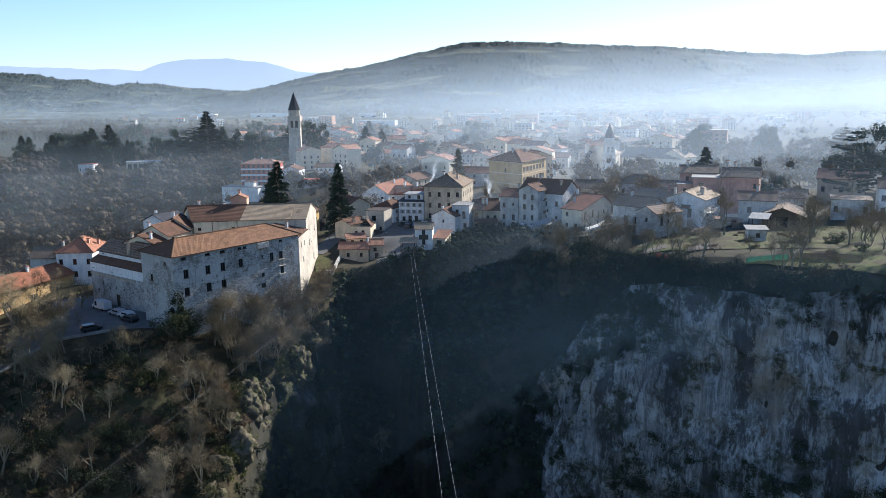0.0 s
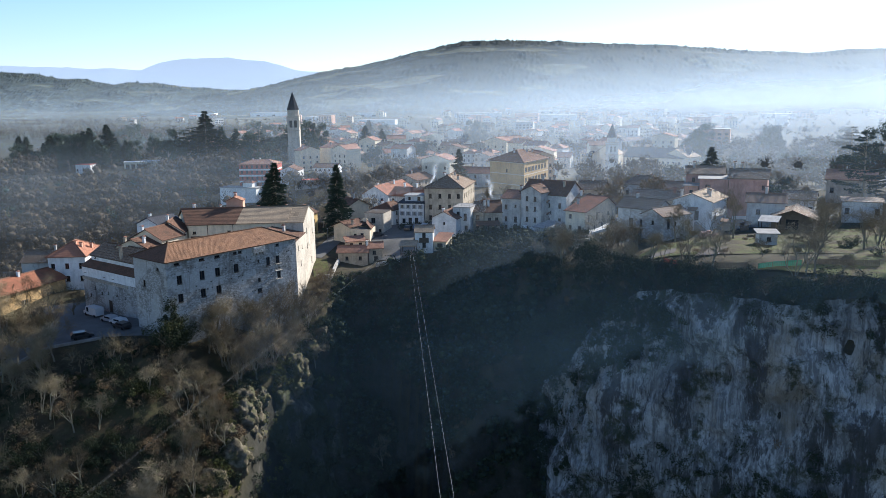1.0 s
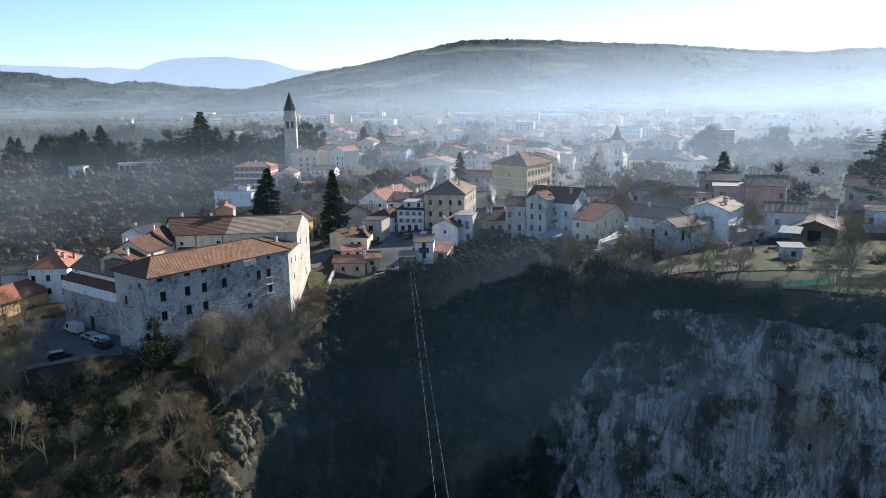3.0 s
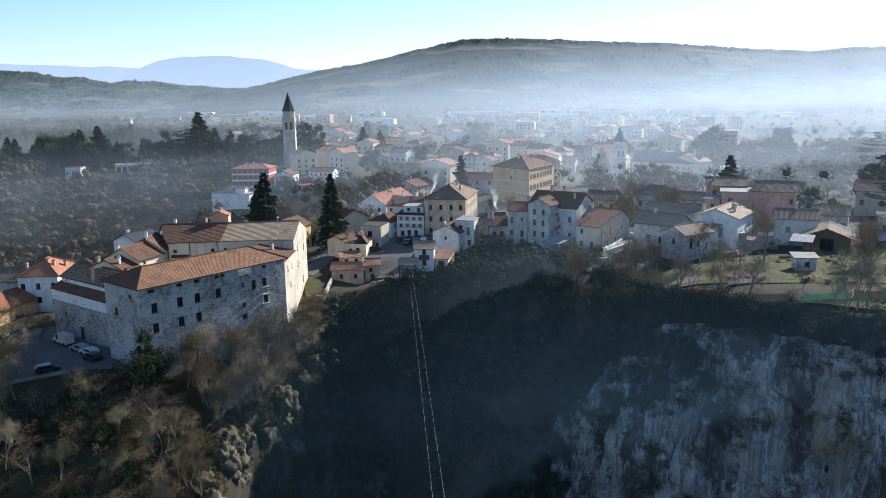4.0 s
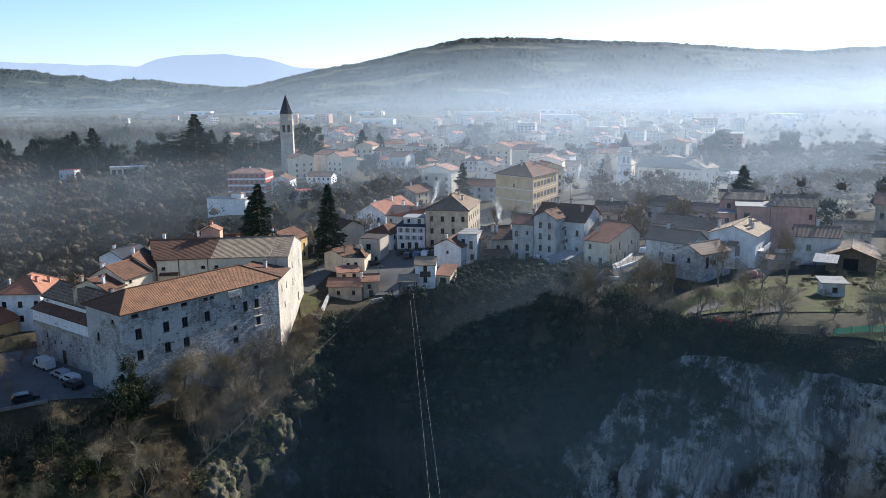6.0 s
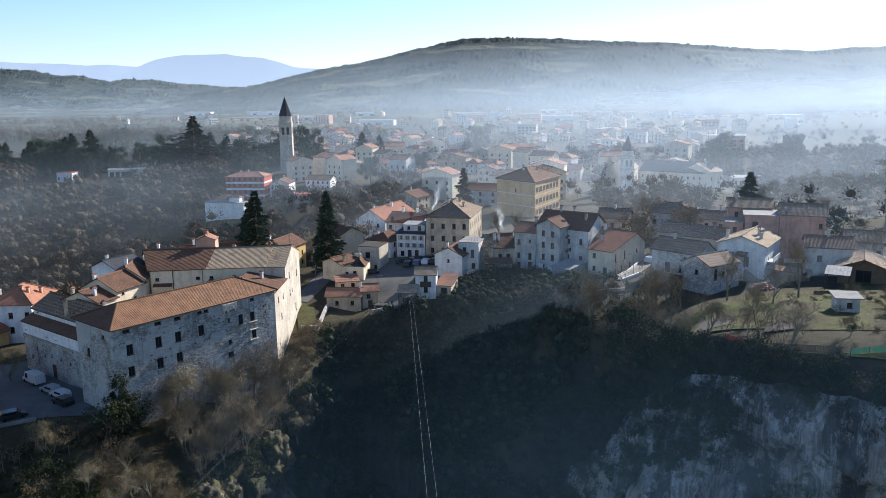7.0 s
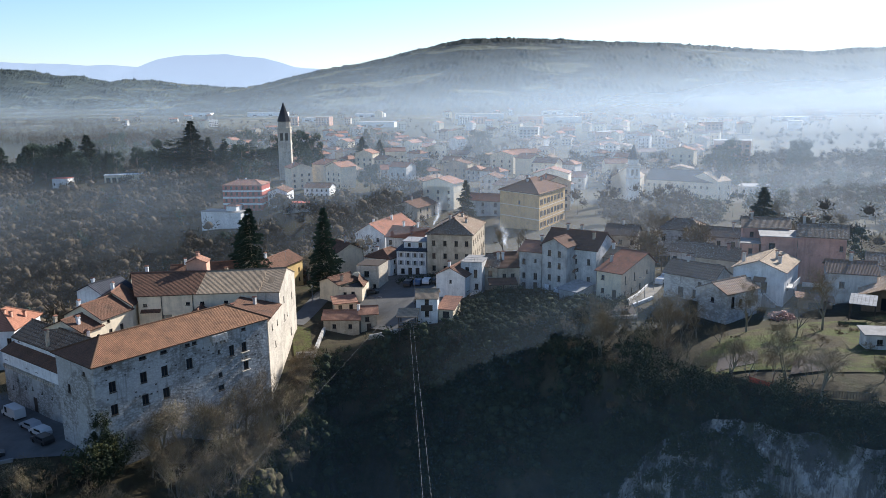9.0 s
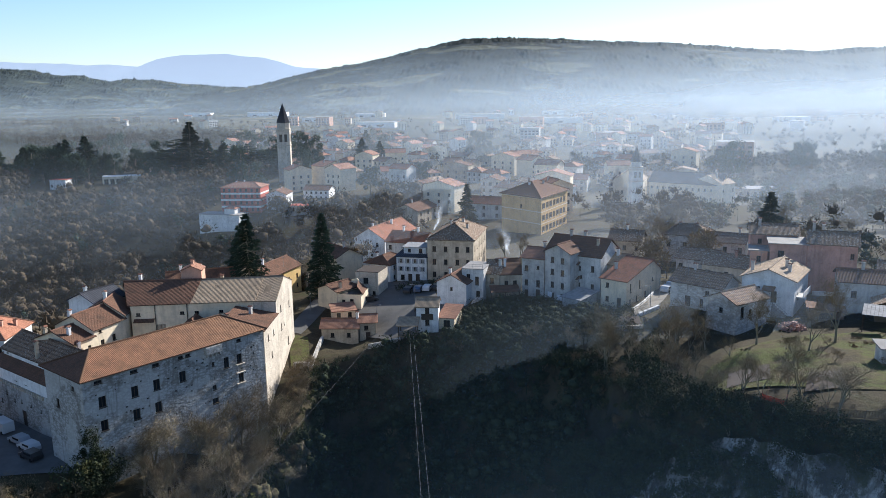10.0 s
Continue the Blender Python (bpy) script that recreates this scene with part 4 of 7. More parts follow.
H("house with a glazed veranda and pale tiled roof", (20.5, 222.0), (25.5, 218.4), 9, 12.5, 19.6, "gable_u", 2.2, BEIGE, TILE_PALE, [(0, .25, 5, 1.2, 1.0, D_), (0, .6, 5, 1.2, 1.0, D_), (0, .25, 3.4, 1.2, 1.0, D_), (0, .6, 3.4, 1.2, 1.0, D_)], ((.5, .4, 1.2, WHITE),))
H("white gabled house above the gorge", (-16.7, 220.6), (-9.8, 218.4), 8.5, 10, 15.4, "gable_v", 2.4, WHITE, TILE_BROWN, [(0, .5, 3.4, .6, .8, D_), (3, .5, 2.5, .8, 1.2, D_)], ((.2, .6, 1, WHITE),))
H("small white tower-like house at the gorge edge", (-19.7, 201.9), (-15.1, 201.9), 5.4, 8.4, 14.5, "gable_u", 1.7, WHITE, TILE_PALE, [(0, .5, 1.9, .9, 3.9, D_)], (), over=0.3, base=6)
H("lean-to with an orange tiled roof beside the white house", (-15.0, 203.3), (-11.8, 202.6), 6.2, 8.8, 11.8, "shed", 1.6, CREAM, TILE_ORANGE, [(0, .5, .8, 1.4, 1.6, D_)], name="annex", category="annex", base=6)
H("small house with a roof terrace and railing", (-10.9, 222.4), (-5.9, 221.2), 8, 11, 18.0, "flat", 0, PALE, CONCRETE, [(0, .3, 4.4, .9, 1.3, D_), (0, .7, 3.2, .9, 2.0, D_), (0, .3, .4, 1.0, 2.0, "door"), (0, .75, .4, .9, 1.4, D_), (0, .3, 2.6, .8, 1.0, D_)], over=.1)
H("small house with a patched brown roof", (-5.6, 224.0), (-2.2, 223.2), 9, 11.5, 16.6, "gable_u", 2.8, BEIGE, TILE_LICHEN_GLINT, [(0, .5, 2.6, 1.0, 1.3, D_), (0, .5, .2, .9, 1.9, "door")], ((.9, .3, 1.4, GREY),))
H("low dark-roofed house with a chimney", (-2.0, 223.8), (3.0, 224.6), 9, 11.5, 16.4, "gable_u", 3.4, BEIGE, TILE_BROWN, [(0, .3, 2.0, .9, 1.1, D_), (0, .7, 2.0, .9, 1.1, D_)], ((.3, .25, 1.6, WHITE),))
H("large beige townhouse with a hipped lichened roof", (-20.6, 242.0), (-8.7, 240.2), 20, 9.8, 21.3, "hip", 4.2, BEIGE, TILE_LICHEN_GLINT, [(0, u, s, .9, 1.4, D_) for u in (.15, .4, .65, .88) for s in (1.5, 4.8, 8.2)] + [(1, u, s, .9, 1.4, D_) for u in (.12, .28, .44, .6, .76, .9) for s in (1.5, 4.8, 8.2)], ((.5, .3, 1.3, GREY), (.35, .5, 1.3, GREY), (.6, .6, 1.3, GREY), (.75, .4, 1.2, GREY)))
H("pale blue-white house of three storeys with shutters", (-28.9, 243.6), (-20.9, 242.2), 8, 9.5, 16.4, "shed", 0.5, WHITE, TILE_SLATE, rows_of(0, 4, (3.0, 5.1), .75, 1.2, "grey", .14) + [(0, .2, .6, 1.0, 1.4, D_), (0, .45, .1, 1.1, 2.2, "door"), (0, .7, .1, 1.1, 2.2, "door")])
H("white top storey with a flat roof", (-27.2, 246.2), (-21.2, 245.2), 6, 16.4, 18.4, "flat", 0, WHITE, SHEET, [(0, .25, .6, .8, .9, D_), (0, .75, .4, 1.0, 1.2, D_)], name="penthouse", base=0.3)
H("small white house with a hipped brown roof and dark shutters", (-37.4, 245.8), (-30.6, 242.6), 9, 9.3, 14.4, "hip", 2.3, WHITE, TILE_BROWN, rows_of(0, 2, (.7, 3.2), .85, 1.15, "shut", .22) + rows_of(1, 2, (.7, 3.2), .8, 1.1, D_, .25), ((.25, .3, 1.1, WHITE),))
H("white gabled house with a red tiled roof", (-46.5, 280), (-36.5, 276.5), 22, 9, 14.6, "gable_v", 4.2, WHITE, TILE_RED, [(0, .45, 3.2, .9, 1.2, D_), (0, .75, 3.2, .9, 1.2, D_), (0, .3, .8, .9, 1.2, D_), (0, .75, .6, .9, 1.2, D_)], ((.3, .3, 1.3, WHITE), (.6, .6, 1.2, WHITE)))
H("red-roofed house with white walls", (-35, 268), (-24, 264), 10, 9.5, 15.8, "gable_u", 3, PALE, TILE_RED, rows_of(0, 3, (1.0, 3.8)), ((.3, .5, 1.2, WHITE), (.7, .5, 1.2, WHITE)))
H("old house with dark roof and cream side walls", (-55, 262), (-46.5, 252), 8, 7.5, 14.2, "gable_u", 2.6, CREAM, TILE_BROWN, rows_of(0, 3, (1.0, 3.8)), ((.8, .5, 1.4, GREY),))
H("half-ruined cream house with a broken roof", (-45.8, 225.2), (-40.4, 221.4), 7, 7.6, 12.6, "gable_v", 1.6, CREAM, TILE_BROWN, [(1, .4, 1.4, .8, 1.2, D_), (1, .75, 2.6, .8, 1.2, D_)], ((.85, .3, 1, BEIGE),))
# Its flat dark-wood top stands for the unlit inside of the ruin.
ruin = H("roofless cream house with a broken gable, a dark sheet for its open attic", (-40.3, 221.6), (-34.6, 221.0), 7, 7.6, 11.9, "flat", 0, CREAM, DARKWOOD, [(0, .6, 1.6, .9, 1.6, D_), (0, .25, 1.9, .8, 1.1, D_)], (), over=-.35)
b = Builder()
b.slab([(2.9, -3.4, 4.3), (2.9, 3.4, 4.3), (0.6, 3.4, 6.1), (1.2, -1.6, 5.8)], .14)
b.slab([(-3.0, 3.4, 4.3), (-3.0, 0.6, 4.3), (-1.2, 1.4, 5.4), (-0.4, 3.4, 5.9)], .14)
part("roof", b, TILE_BROWN, ruin, "broken remains of a tiled roof")
b = Builder()
for x0, x1, h0, h1 in ((-2.8, -1.7, .2, 1.0), (-1.7, -.8, 1.0, 1.9), (-.8, .5, 1.9, 2.2), (.5, 1.6, 2.2, 1.0), (1.6, 2.8, 1.0, .1)):
    for y0, y1 in ((3.1, 3.45),):
        b.face([(x0, y0, 4.3), (x1, y0, 4.3), (x1, y0, 4.3 + h1), (x0, y0, 4.3 + h0)])
        b.face([(x0, y0, 4.3 + h0), (x1, y0, 4.3 + h1), (x1, y1, 4.3 + h1), (x0, y1, 4.3 + h0)])
        b.face([(x1, y1, 4.3), (x0, y1, 4.3), (x0, y1, 4.3 + h0), (x1, y1, 4.3 + h1)])
part("gable_wall", b, CREAM, ruin, "jagged broken gable wall")
# A dark soil-coloured sheet on top stands for its hollow, unlit inside.
H("roofless ochre stone block with a walled-up window", (-37.6, 231.2), (-31.8, 230.0), 7, 8.8, 15.2, "flat", 0, STONE_LIGHT, SOIL, [(0, .45, 3.4, 1.3, 1.5, D_), (0, .8, .6, .8, 1.0, D_)], (), over=.02)
H("small cream annex with an orange tiled roof", (-40.2, 215.4), (-35.4, 217.2), 3.6, 6.4, 9.4, "shed", .9, CREAM, TILE_ORANGE, rows_of(0, 2, (1.3,), .9, 1.2, D_, .25), (), name="annex", category="annex")
H("low house with an orange tiled roof on the gorge rim", (-41.2, 207.1), (-33.2, 207.3), 5.2, 3.6, 8.2, "gable_u", 1.7, BEIGE, TILE_ORANGE, [(0, .3, 2.3, .8, 1.0, D_), (0, .75, 2.3, .8, 1.0, D_), (0, .25, 0, 1.8, 1.4, D_)], ((.95, .5, 1.1, WHITE),), base=5)
H("small orange-roofed house on the gorge rim", (-33.0, 208.6), (-29.4, 209.2), 5, 4.5, 9.0, "gable_u", 1.4, BEIGE, TILE_ORANGE, [(0, .4, 2.6, .9, 1.0, D_), (0, .5, .2, 1.0, 1.9, "door")], (), base=5)
H("yellow plastered house with a brown tiled roof", (-60.6, 233.6), (-56.2, 250.6), 8.5, 6, 12.8, "gable_u", 2.8, YELLOW, TILE_BROWN, rows_of(0, 4, (3.4, .8), .9, 1.2), ((.3, .5, 1.2, WHITE),))
H("stone house with dark roof behind the castle", (-78, 214), (-64, 219), 8, 3.5, 16.2, "gable_u", 2.6, STONE_HOUSE, TILE_BROWN, rows_of(0, 3, (8.8,)), ((.2, .5, 1.0, WHITE), (.5, .5, 1.0, WHITE)))

# ---------------------------------------------------------------- houses above the garden terrace
H("long low stone house with a stone-slab roof", (31.3, 196.4), (39.2, 189.2), 6.5, 16.4, 21.8, "gable_u", 2.6, STONE_HOUSE, TILE_SLAB, [(0, .35, .6, 1.2, 2.1, "door"), (0, .72, 3.4, .8, .9, D_), (0, .62, 1.0, .7, 1.6, D_)], ((.32, .5, .8, GREY),))
H("stone house extension with a slab roof", (34.7, 182.9), (38.4, 177.6), 8.4, 15.8, 22.0, "gable_v", 1.9, STONE_HOUSE, TILE_SLAB, [(0, .5, 3.9, .8, .9, D_), (1, .2, 3.2, .9, 2.1, D_), (1, .75, 2.6, .8, 1.4, D_), (1, .45, 3.6, .8, 1.0, D_), (1, .7, .6, .7, 1.0, D_)])
H("white gabled house with an outside stair", (43.2, 190.8), (51.2, 186.0), 12.5, 17, 24.0, "gable_v", 2.3, WHITE, TILE_PALE, [(0, .3, 4.0, 1.0, 1.2, D_), (0, .62, 2.4, 1.0, 2.2, "door"), (1, .25, 2.8, .9, 1.4, D_), (1, .6, 2.8, .9, 1.4, D_), (1, .8, .4, .9, 1.8, D_)], ((.1, .3, 1.6, GREY), (.7, .5, 1.2, GREY), (.8, .35, 1.1, GREY)))
H("pink plastered low house wing", (49.8, 207.6), (53.0, 206.6), 6, 17.5, 25.4, "flat", 0, SALMON, CONCRETE, [(0, .5, 5.5, .8, 1.2, D_)], name="house_wing", category="house")
H("pink plastered house with flat parapet", (52.8, 204.6), (59.4, 202.8), 8, 17.5, 27.4, "flat", 0, PINK, CONCRETE, [(0, .3, 6.9, 1.2, 1.5, D_)])
H("tall pink house with a stone-slab roof", (59.6, 203.0), (68.0, 199.8), 9, 17.5, 27.8, "gable_u", 2.4, PINK, TILE_LICHEN_GLINT, [(0, .9, 7.4, .7, 1.1, D_)], ((.1, .5, 1.4, GREY), (.3, .6, 1.4, GREY)))
H("pink house with an old tiled roof", (51.4, 213), (60.5, 210.6), 8, 17.5, 28.0, "gable_u", 2.0, PINK, TILE_LICHEN_GLINT, [(0, .2, 8.2, .8, 1.1, D_)], ((.2, .4, 1.2, GREY),))
H("dark-roofed house behind the garden", (59.2, 186.4), (67, 184.0), 8, 18, 24.0, "gable_u", 2.0, GREY, TILE_BROWN, [(0, .3, 3, .9, 1.2, D_)], ((.5, .5, 1.2, GREY),))
H("low open shed with a rusty roof", (52.9, 183.4), (58.4, 181.6), 4, 17.4, 19.4, "shed_r", 0.5, WOOD, TILE_BROWN, [(0, .5, .1, 2.2, 1.5, D_)], name="shed", category="shed")
H("barn with a shiny patched gable roof", (62.4, 179.2), (70.2, 175.6), 10, 18.6, 21.6, "gable_v", 2.2, WOOD, TILE_LICHEN_GLINT, [(0, .5, .2, 2.6, 2.3, D_)], name="barn", category="barn", over=0.8)
H("small white garden hut", (50.9, 151.9), (54.2, 151.5), 3, 20.2, 22.7, "shed", 0.3, PALE, CONCRETE, [(0, .55, .9, .8, .8, D_)], name="garden_hut", category="hut")
H("stone house with a lichened roof", (26.5, 248), (34.2, 245.4), 9, 12.8, 20.0, "gable_u", 2.6, BEIGE, TILE_LICHEN_GLINT, rows_of(0, 3, (4.6, 1.4), .9, 1.2), ((.5, .5, 1, GREY),))
H("old stone house with slab roof", (41, 250), (51, 245.5), 9, 14, 21.2, "hip", 2.8, STONE_HOUSE, TILE_LICHEN_GLINT, rows_of(0, 3, (3.8,)), ((.3, .5, 1, GREY), (.7, .5, 1, GREY)))
H("old stone house with broken roof", (50, 243), (58.5, 239), 8, 15, 20.6, "gable_u", 2.2, STONE_HOUSE, TILE_LICHEN_GLINT, rows_of(0, 3, (3.0,)), ((.8, .5, 1, GREY),))
H("low house with a patched tiled roof", (41.5, 213), (50.2, 207.4), 8, 16.5, 21.4, "gable_u", 2.4, BEIGE, TILE_LICHEN_GLINT, rows_of(0, 3, (2.2,)), ((.6, .4, 1, PINK),))
H("grey house with a patched old roof", (38.5, 224), (46, 219.5), 8, 15.5, 20.4, "gable_u", 2.2, GREY, TILE_LICHEN_GLINT, rows_of(0, 2, (2.2,)), ())
H("white house with a flat extension", (80.5, 186), (88, 183), 8, 18.5, 24, "gable", 1.6, PALE, TILE_LICHEN_GLINT, rows_of(0, 2, (2.6,)), ())
H("white house with dark windows", (94, 192), (102, 189), 9, 18.5, 26, "gable_u", 2.4, WHITE, TILE_BROWN, rows_of(0, 3, (1.2, 4.2)), ())
H("low house with a pale broken roof", (70.5, 196), (77, 193), 8, 18, 23.4, "gable_u", 2.0, GREY, TILE_LICHEN_GLINT, rows_of(0, 2, (2.2,)), ())
H("old orange-roofed house behind trees", (92, 224), (103, 219), 10, 17, 25, "gable_u", 2.8, BEIGE, TILE_ORANGE, rows_of(0, 3, (4.2,)), ())

# ---------------------------------------------------------------- larger buildings behind
building("house", "large yellow building of three storeys with a hipped brown roof", [(-0.8, 318), (12.2, 304), (22.8, 327), (9.4, 341)], 10, 23.4, "hip", 4.6, OCHRE, TILE_BROWN, 0.6, inset=0.4,
         wins=rows_of(0, 1, (9.0,), .9, 1.2, D_, .2) + [(1, .08 + .92 * k / 7, s, 1.1, 1.8, "shut") for k in range(7) for s in (1.6, 5.4, 9.4)], chimneys=((.5, .3, 1.4, WHITE), (.35, .5, 1.4, GREY), (.65, .6, 1.2, GREY)), group="", band=(CREAM, ((4.2, 4.5), (8.2, 8.5), (12.7, 13.2))))
H("long monastery wing with cream walls and a dark roof", (64.5, 394), (90.5, 377), 12, 9.5, 18.2, "gable_u", 5.2, CREAM, TILE_SLATE, [(0, .04 + .92 * k / 11, s, .9, 1.1, D_) for k in range(12) for s in (2.0, 5.6)], (), name="monastery", category="monastery")
H("gabled end block with an orange roof", (90.8, 375.5), (97.5, 381), 15, 9.5, 18.8, "gable_u", 4.4, CREAM, TILE_PALE, rows_of(0, 2, (2, 5.6)), ((.3, .3, 1.2, GREY), (.5, .4, 1.2, GREY), (.7, .5, 1.2, GREY)), name="monastery", category="monastery")
H("church nave with a pale gable roof", (48, 387), (60, 383.5), 14, 10.5, 19.8, "gable_v", 5.6, CREAM, TILE_PALE, [(0, .3, 3, .9, 1.6, D_)], (), name="church", category="church")
H("long low pale building beyond the monastery", (104, 402), (124, 399), 8, 9.5, 13.5, "shed", .4, PALE, SHEET, rows_of(0, 6, (1.2,)), (), name="low_building")
H("apartment house with brick-red and white bands and a hipped roof", (-131.5, 404.5), (-112.5, 404.0), 13, 3, 15.2, "hip", 2.6, REDBAND, TILE_ORANGE, [(0, .08 + .84 * k / 6, s, 1.1, 1.5, D_) for k in range(7) for s in (1.0, 4.1, 7.2, 10.0)], ((.3, .5, 1, WHITE), (.5, .5, 1, WHITE), (.8, .4, 1, SALMON)), name="apartment_house", category="apartment house", band=(WHITE, ((2.6, 3.5), (5.7, 6.6), (8.8, 9.6))))
H("white house with a brown tiled roof", (-110.5, 406.5), (-101, 406.5), 12, 5, 11.6, "gable_v", 2.4, WHITE, TILE_BROWN, rows_of(0, 3, (.8, 3.7), .9, 1.2) + rows_of(1, 4, (.8, 3.7), .9, 1.2), ((.5, .7, 1, GREY),))
H("long white house with brown roof", (-97.5, 426), (-84.5, 424.5), 10, 6, 11.2, "gable_u", 2.4, WHITE, TILE_BROWN, rows_of(0, 5, (.8, 3.2), .9, 1.1), ())
H("low building with a flat red roof", (-101, 398), (-86.5, 399.5), 6, 4, 7.2, "flat", 0, WHITE, REDBAND, rows_of(0, 4, (.9,)), (), name="low_building")
H("white terrace wall below the apartment house", (-138, 392), (-118, 387.5), 8, -3, 4.6, "flat", 0, WHITE, CONCRETE, [], (), name="terrace", category="terrace", base=6)
H("small pavilion with an orange roof on the terrace", (-126, 392), (-121, 391), 5, 4.4, 7.2, "hip", 1.2, WHITE, TILE_NEW, rows_of(0, 2, (.6,), 1.2, 1.4), (), name="pavilion", category="pavilion")
H("small white house with a red roof rim", (-289, 533), (-278.5, 533), 8, -1, 5, "flat", 0, WHITE, REDBAND, rows_of(0, 3, (1.2,), 1.0, 1.8), ())
H("low white pavilion with a pillared front", (-262, 549), (-240, 557), 9, -.5, 5, "flat", 0, CREAM, WHITE, [(0, .1 + .16 * k, .4, 2.6, 3.4, D_) for k in range(4)], (), name="pavilion", category="pavilion")


def bell_tower(x, y, z0, z_top, w, spire, label, mat):
    root = thing("bell_tower", (x, y, z0), radians(8), label, "bell tower")
    h = z_top - z0
    body = h - spire
    c = lambda k: [(-k, -k), (k, -k), (k, k), (-k, k)]
    b = Builder()
    hw = w / 2
    for k in range(4):
        q = c(hw)
        L = w
        holes = [(L * .18, body - w * 0.95, L * .42, body - w * 0.35), (L * .58, body - w * 0.95, L * .82, body - w * 0.35)]
        if k == 0:
            holes += [(L * .45, body * f, L * .55, body * f + 1.2) for f in (.25, .45, .62)]
        wall_face(b, q[k], q[(k + 1) % 4], -6, body, holes, 0.5)
    part("shaft", b, mat, root)
    for f, t in ((body - w * 1.25, 0.5), (body - 0.1, 0.6), (body - w * 0.2, 0.4)):
        r = Builder()
        r.box(-hw - 0.3, -hw - 0.3, f, hw + 0.3, hw + 0.3, f + t)
        part("cornice", r, STONE_LIGHT, root)
    # Solid dark core behind the openings stands for the chamber's darkness.
    core = Builder()
    core.box(-hw * .8, -hw * .8, body - w, hw * .8, hw * .8, body - 0.3)
    part("belfry", core, DARKWOOD, root, "dark core standing for the unlit bell chamber")
    d = Builder()
    d.prism(0, 0, body + 0.4, body + w * 0.55, hw * 1.02, hw * 1.02, 8, math.pi / 8)
    part("drum", d, mat, root)
    s = Builder()
    s.prism(0, 0, body + w * 0.55, h, hw * 1.12, 0.05, 8, math.pi / 8)
    part("spire", s, TILE_SLATE, root, "dark pointed spire")
    return root


bell_tower(-127.3, 506.5, 6.5, 52.2, 7.4, 15.5, "tall slender stone bell tower with a pointed spire", STONE_LIGHT)
bell_tower(56.0, 379, 10.5, 34.6, 4.6, 9.0, "small church bell tower with a pointed spire", PALE)

# ---------------------------------------------------------------- the rest of the town
def town_prototype(k):
    r = random.Random(100 + k)
    w, d, h = r.uniform(8, 16), r.uniform(8, 12), r.choice((5.6, 6.2, 8.5, 9.2, 11.5))
    wall = r.choice((PALE, CREAM, CREAM, BEIGE, BEIGE, GREY, OCHRE))
    tile = r.choice((TILE_RED, TILE_BROWN, TILE_BROWN, TILE_ORANGE, TILE_LICHEN_GLINT))
    kind = r.choice(("gable_u", "gable_u", "hip", "gable_v"))
    n = int(w / 3)
    floors = [1.0 + 2.9 * f for f in range(int(h // 2.9))]
    wins = rows_of(0, min(n, 3), floors[:3], 1.1, 1.4, "far", .16)
    return building("house", "town house with plastered walls and tiled roof", [(-w / 2, -d / 2), (w / 2, -d / 2), (w / 2, d / 2), (-w / 2, d / 2)], 0, h, kind, r.uniform(2, 3.2), wall, tile, 0.5, wins=wins, chimneys=((.3, .5, 1.1, GREY),), base=4, group="houses of the far town")


def block_prototype(k):
    r = random.Random(300 + k)
    w, d, h = r.uniform(18, 34), r.uniform(11, 15), r.choice((11.5, 14.4, 17))
    wall = r.choice((PALE, CREAM, BEIGE, SALMON))
    floors = [1.2 + 2.9 * f for f in range(int(h // 2.9))]
    return building("apartment_block", "flat-roofed apartment block with rows of windows", [(-w / 2, -d / 2), (w / 2, -d / 2), (w / 2, d / 2), (-w / 2, d / 2)], 0, h, "flat", 0, wall, CONCRETE, 0.3, wins=rows_of(0, 5, floors[:4], 2.4, 1.5, "far", .1), base=4, group="apartment blocks", category="apartment block")


def hall_prototype(k):
    r = random.Random(500 + k)
    w, d, h = (60, 90, 45)[k], 30, (8, 9, 7)[k]
    return building("warehouse", "long pale industrial hall with a flat roof", [(-w / 2, -d / 2), (w / 2, -d / 2), (w / 2, d / 2), (-w / 2, d / 2)], 0, h, "flat", 0, WHITE, SHEET, 0.3, wins=[(0, .2, 1, 8, 3, D_), (0, .6, 1, 8, 3, D_)], base=3, group="industrial halls", category="warehouse")


taken = []


def free(x, y, r):
    if any((x - a) ** 2 + (y - b) ** 2 < (r + c) ** 2 for a, b, c in taken):
        return False
    taken.append((x, y, r))
    return True


for x, y, r in ((-127, 506, 9), (8, 325, 22), (78, 388, 26), (54, 388, 14), (-120, 410, 16), (-105, 412, 10), (-90, 430, 10), (-285, 535, 9), (-250, 555, 13), (-40, 290, 14), (-12, 252, 14), (-30, 268, 9)):
    taken.append((x, y, r))
protos = [town_prototype(k) for k in range(14)]
first = list(protos)
made = 0
tr = random.Random(21)
tries = 0
while made < 200 and tries < 9000:
    tries += 1
    y = 300 + 862 * tr.random() ** 1.35
    half = 60 + (y - 250) * 0.42
    x = tr.uniform(-half * 0.75, half * 0.9) - 20 + (0 if y < 500 else -20)
    if y < 430 and (x < -38 - (y - 262) * 0.15 or x > 44):
        continue
    if y < 520 and x < -125 or y < 352 and -75 < x < 46:
        continue
    if not free(x, y, 8.0 if y < 600 else 8.5):
        continue
    m = pose(x, y, gz(x, y) + 0.1, 0, 0, tr.choice((-35, -30, -20, 10, 25, 55, 60)) + tr.uniform(-8, 8))
    if first:
        p = first.pop()
        p.matrix_basis = m
    else:
        copy_thing(tr.choice(protos), m)
    made += 1
blocks = [block_prototype(k) for k in range(5)]
first = list(blocks)
made = tries = 0
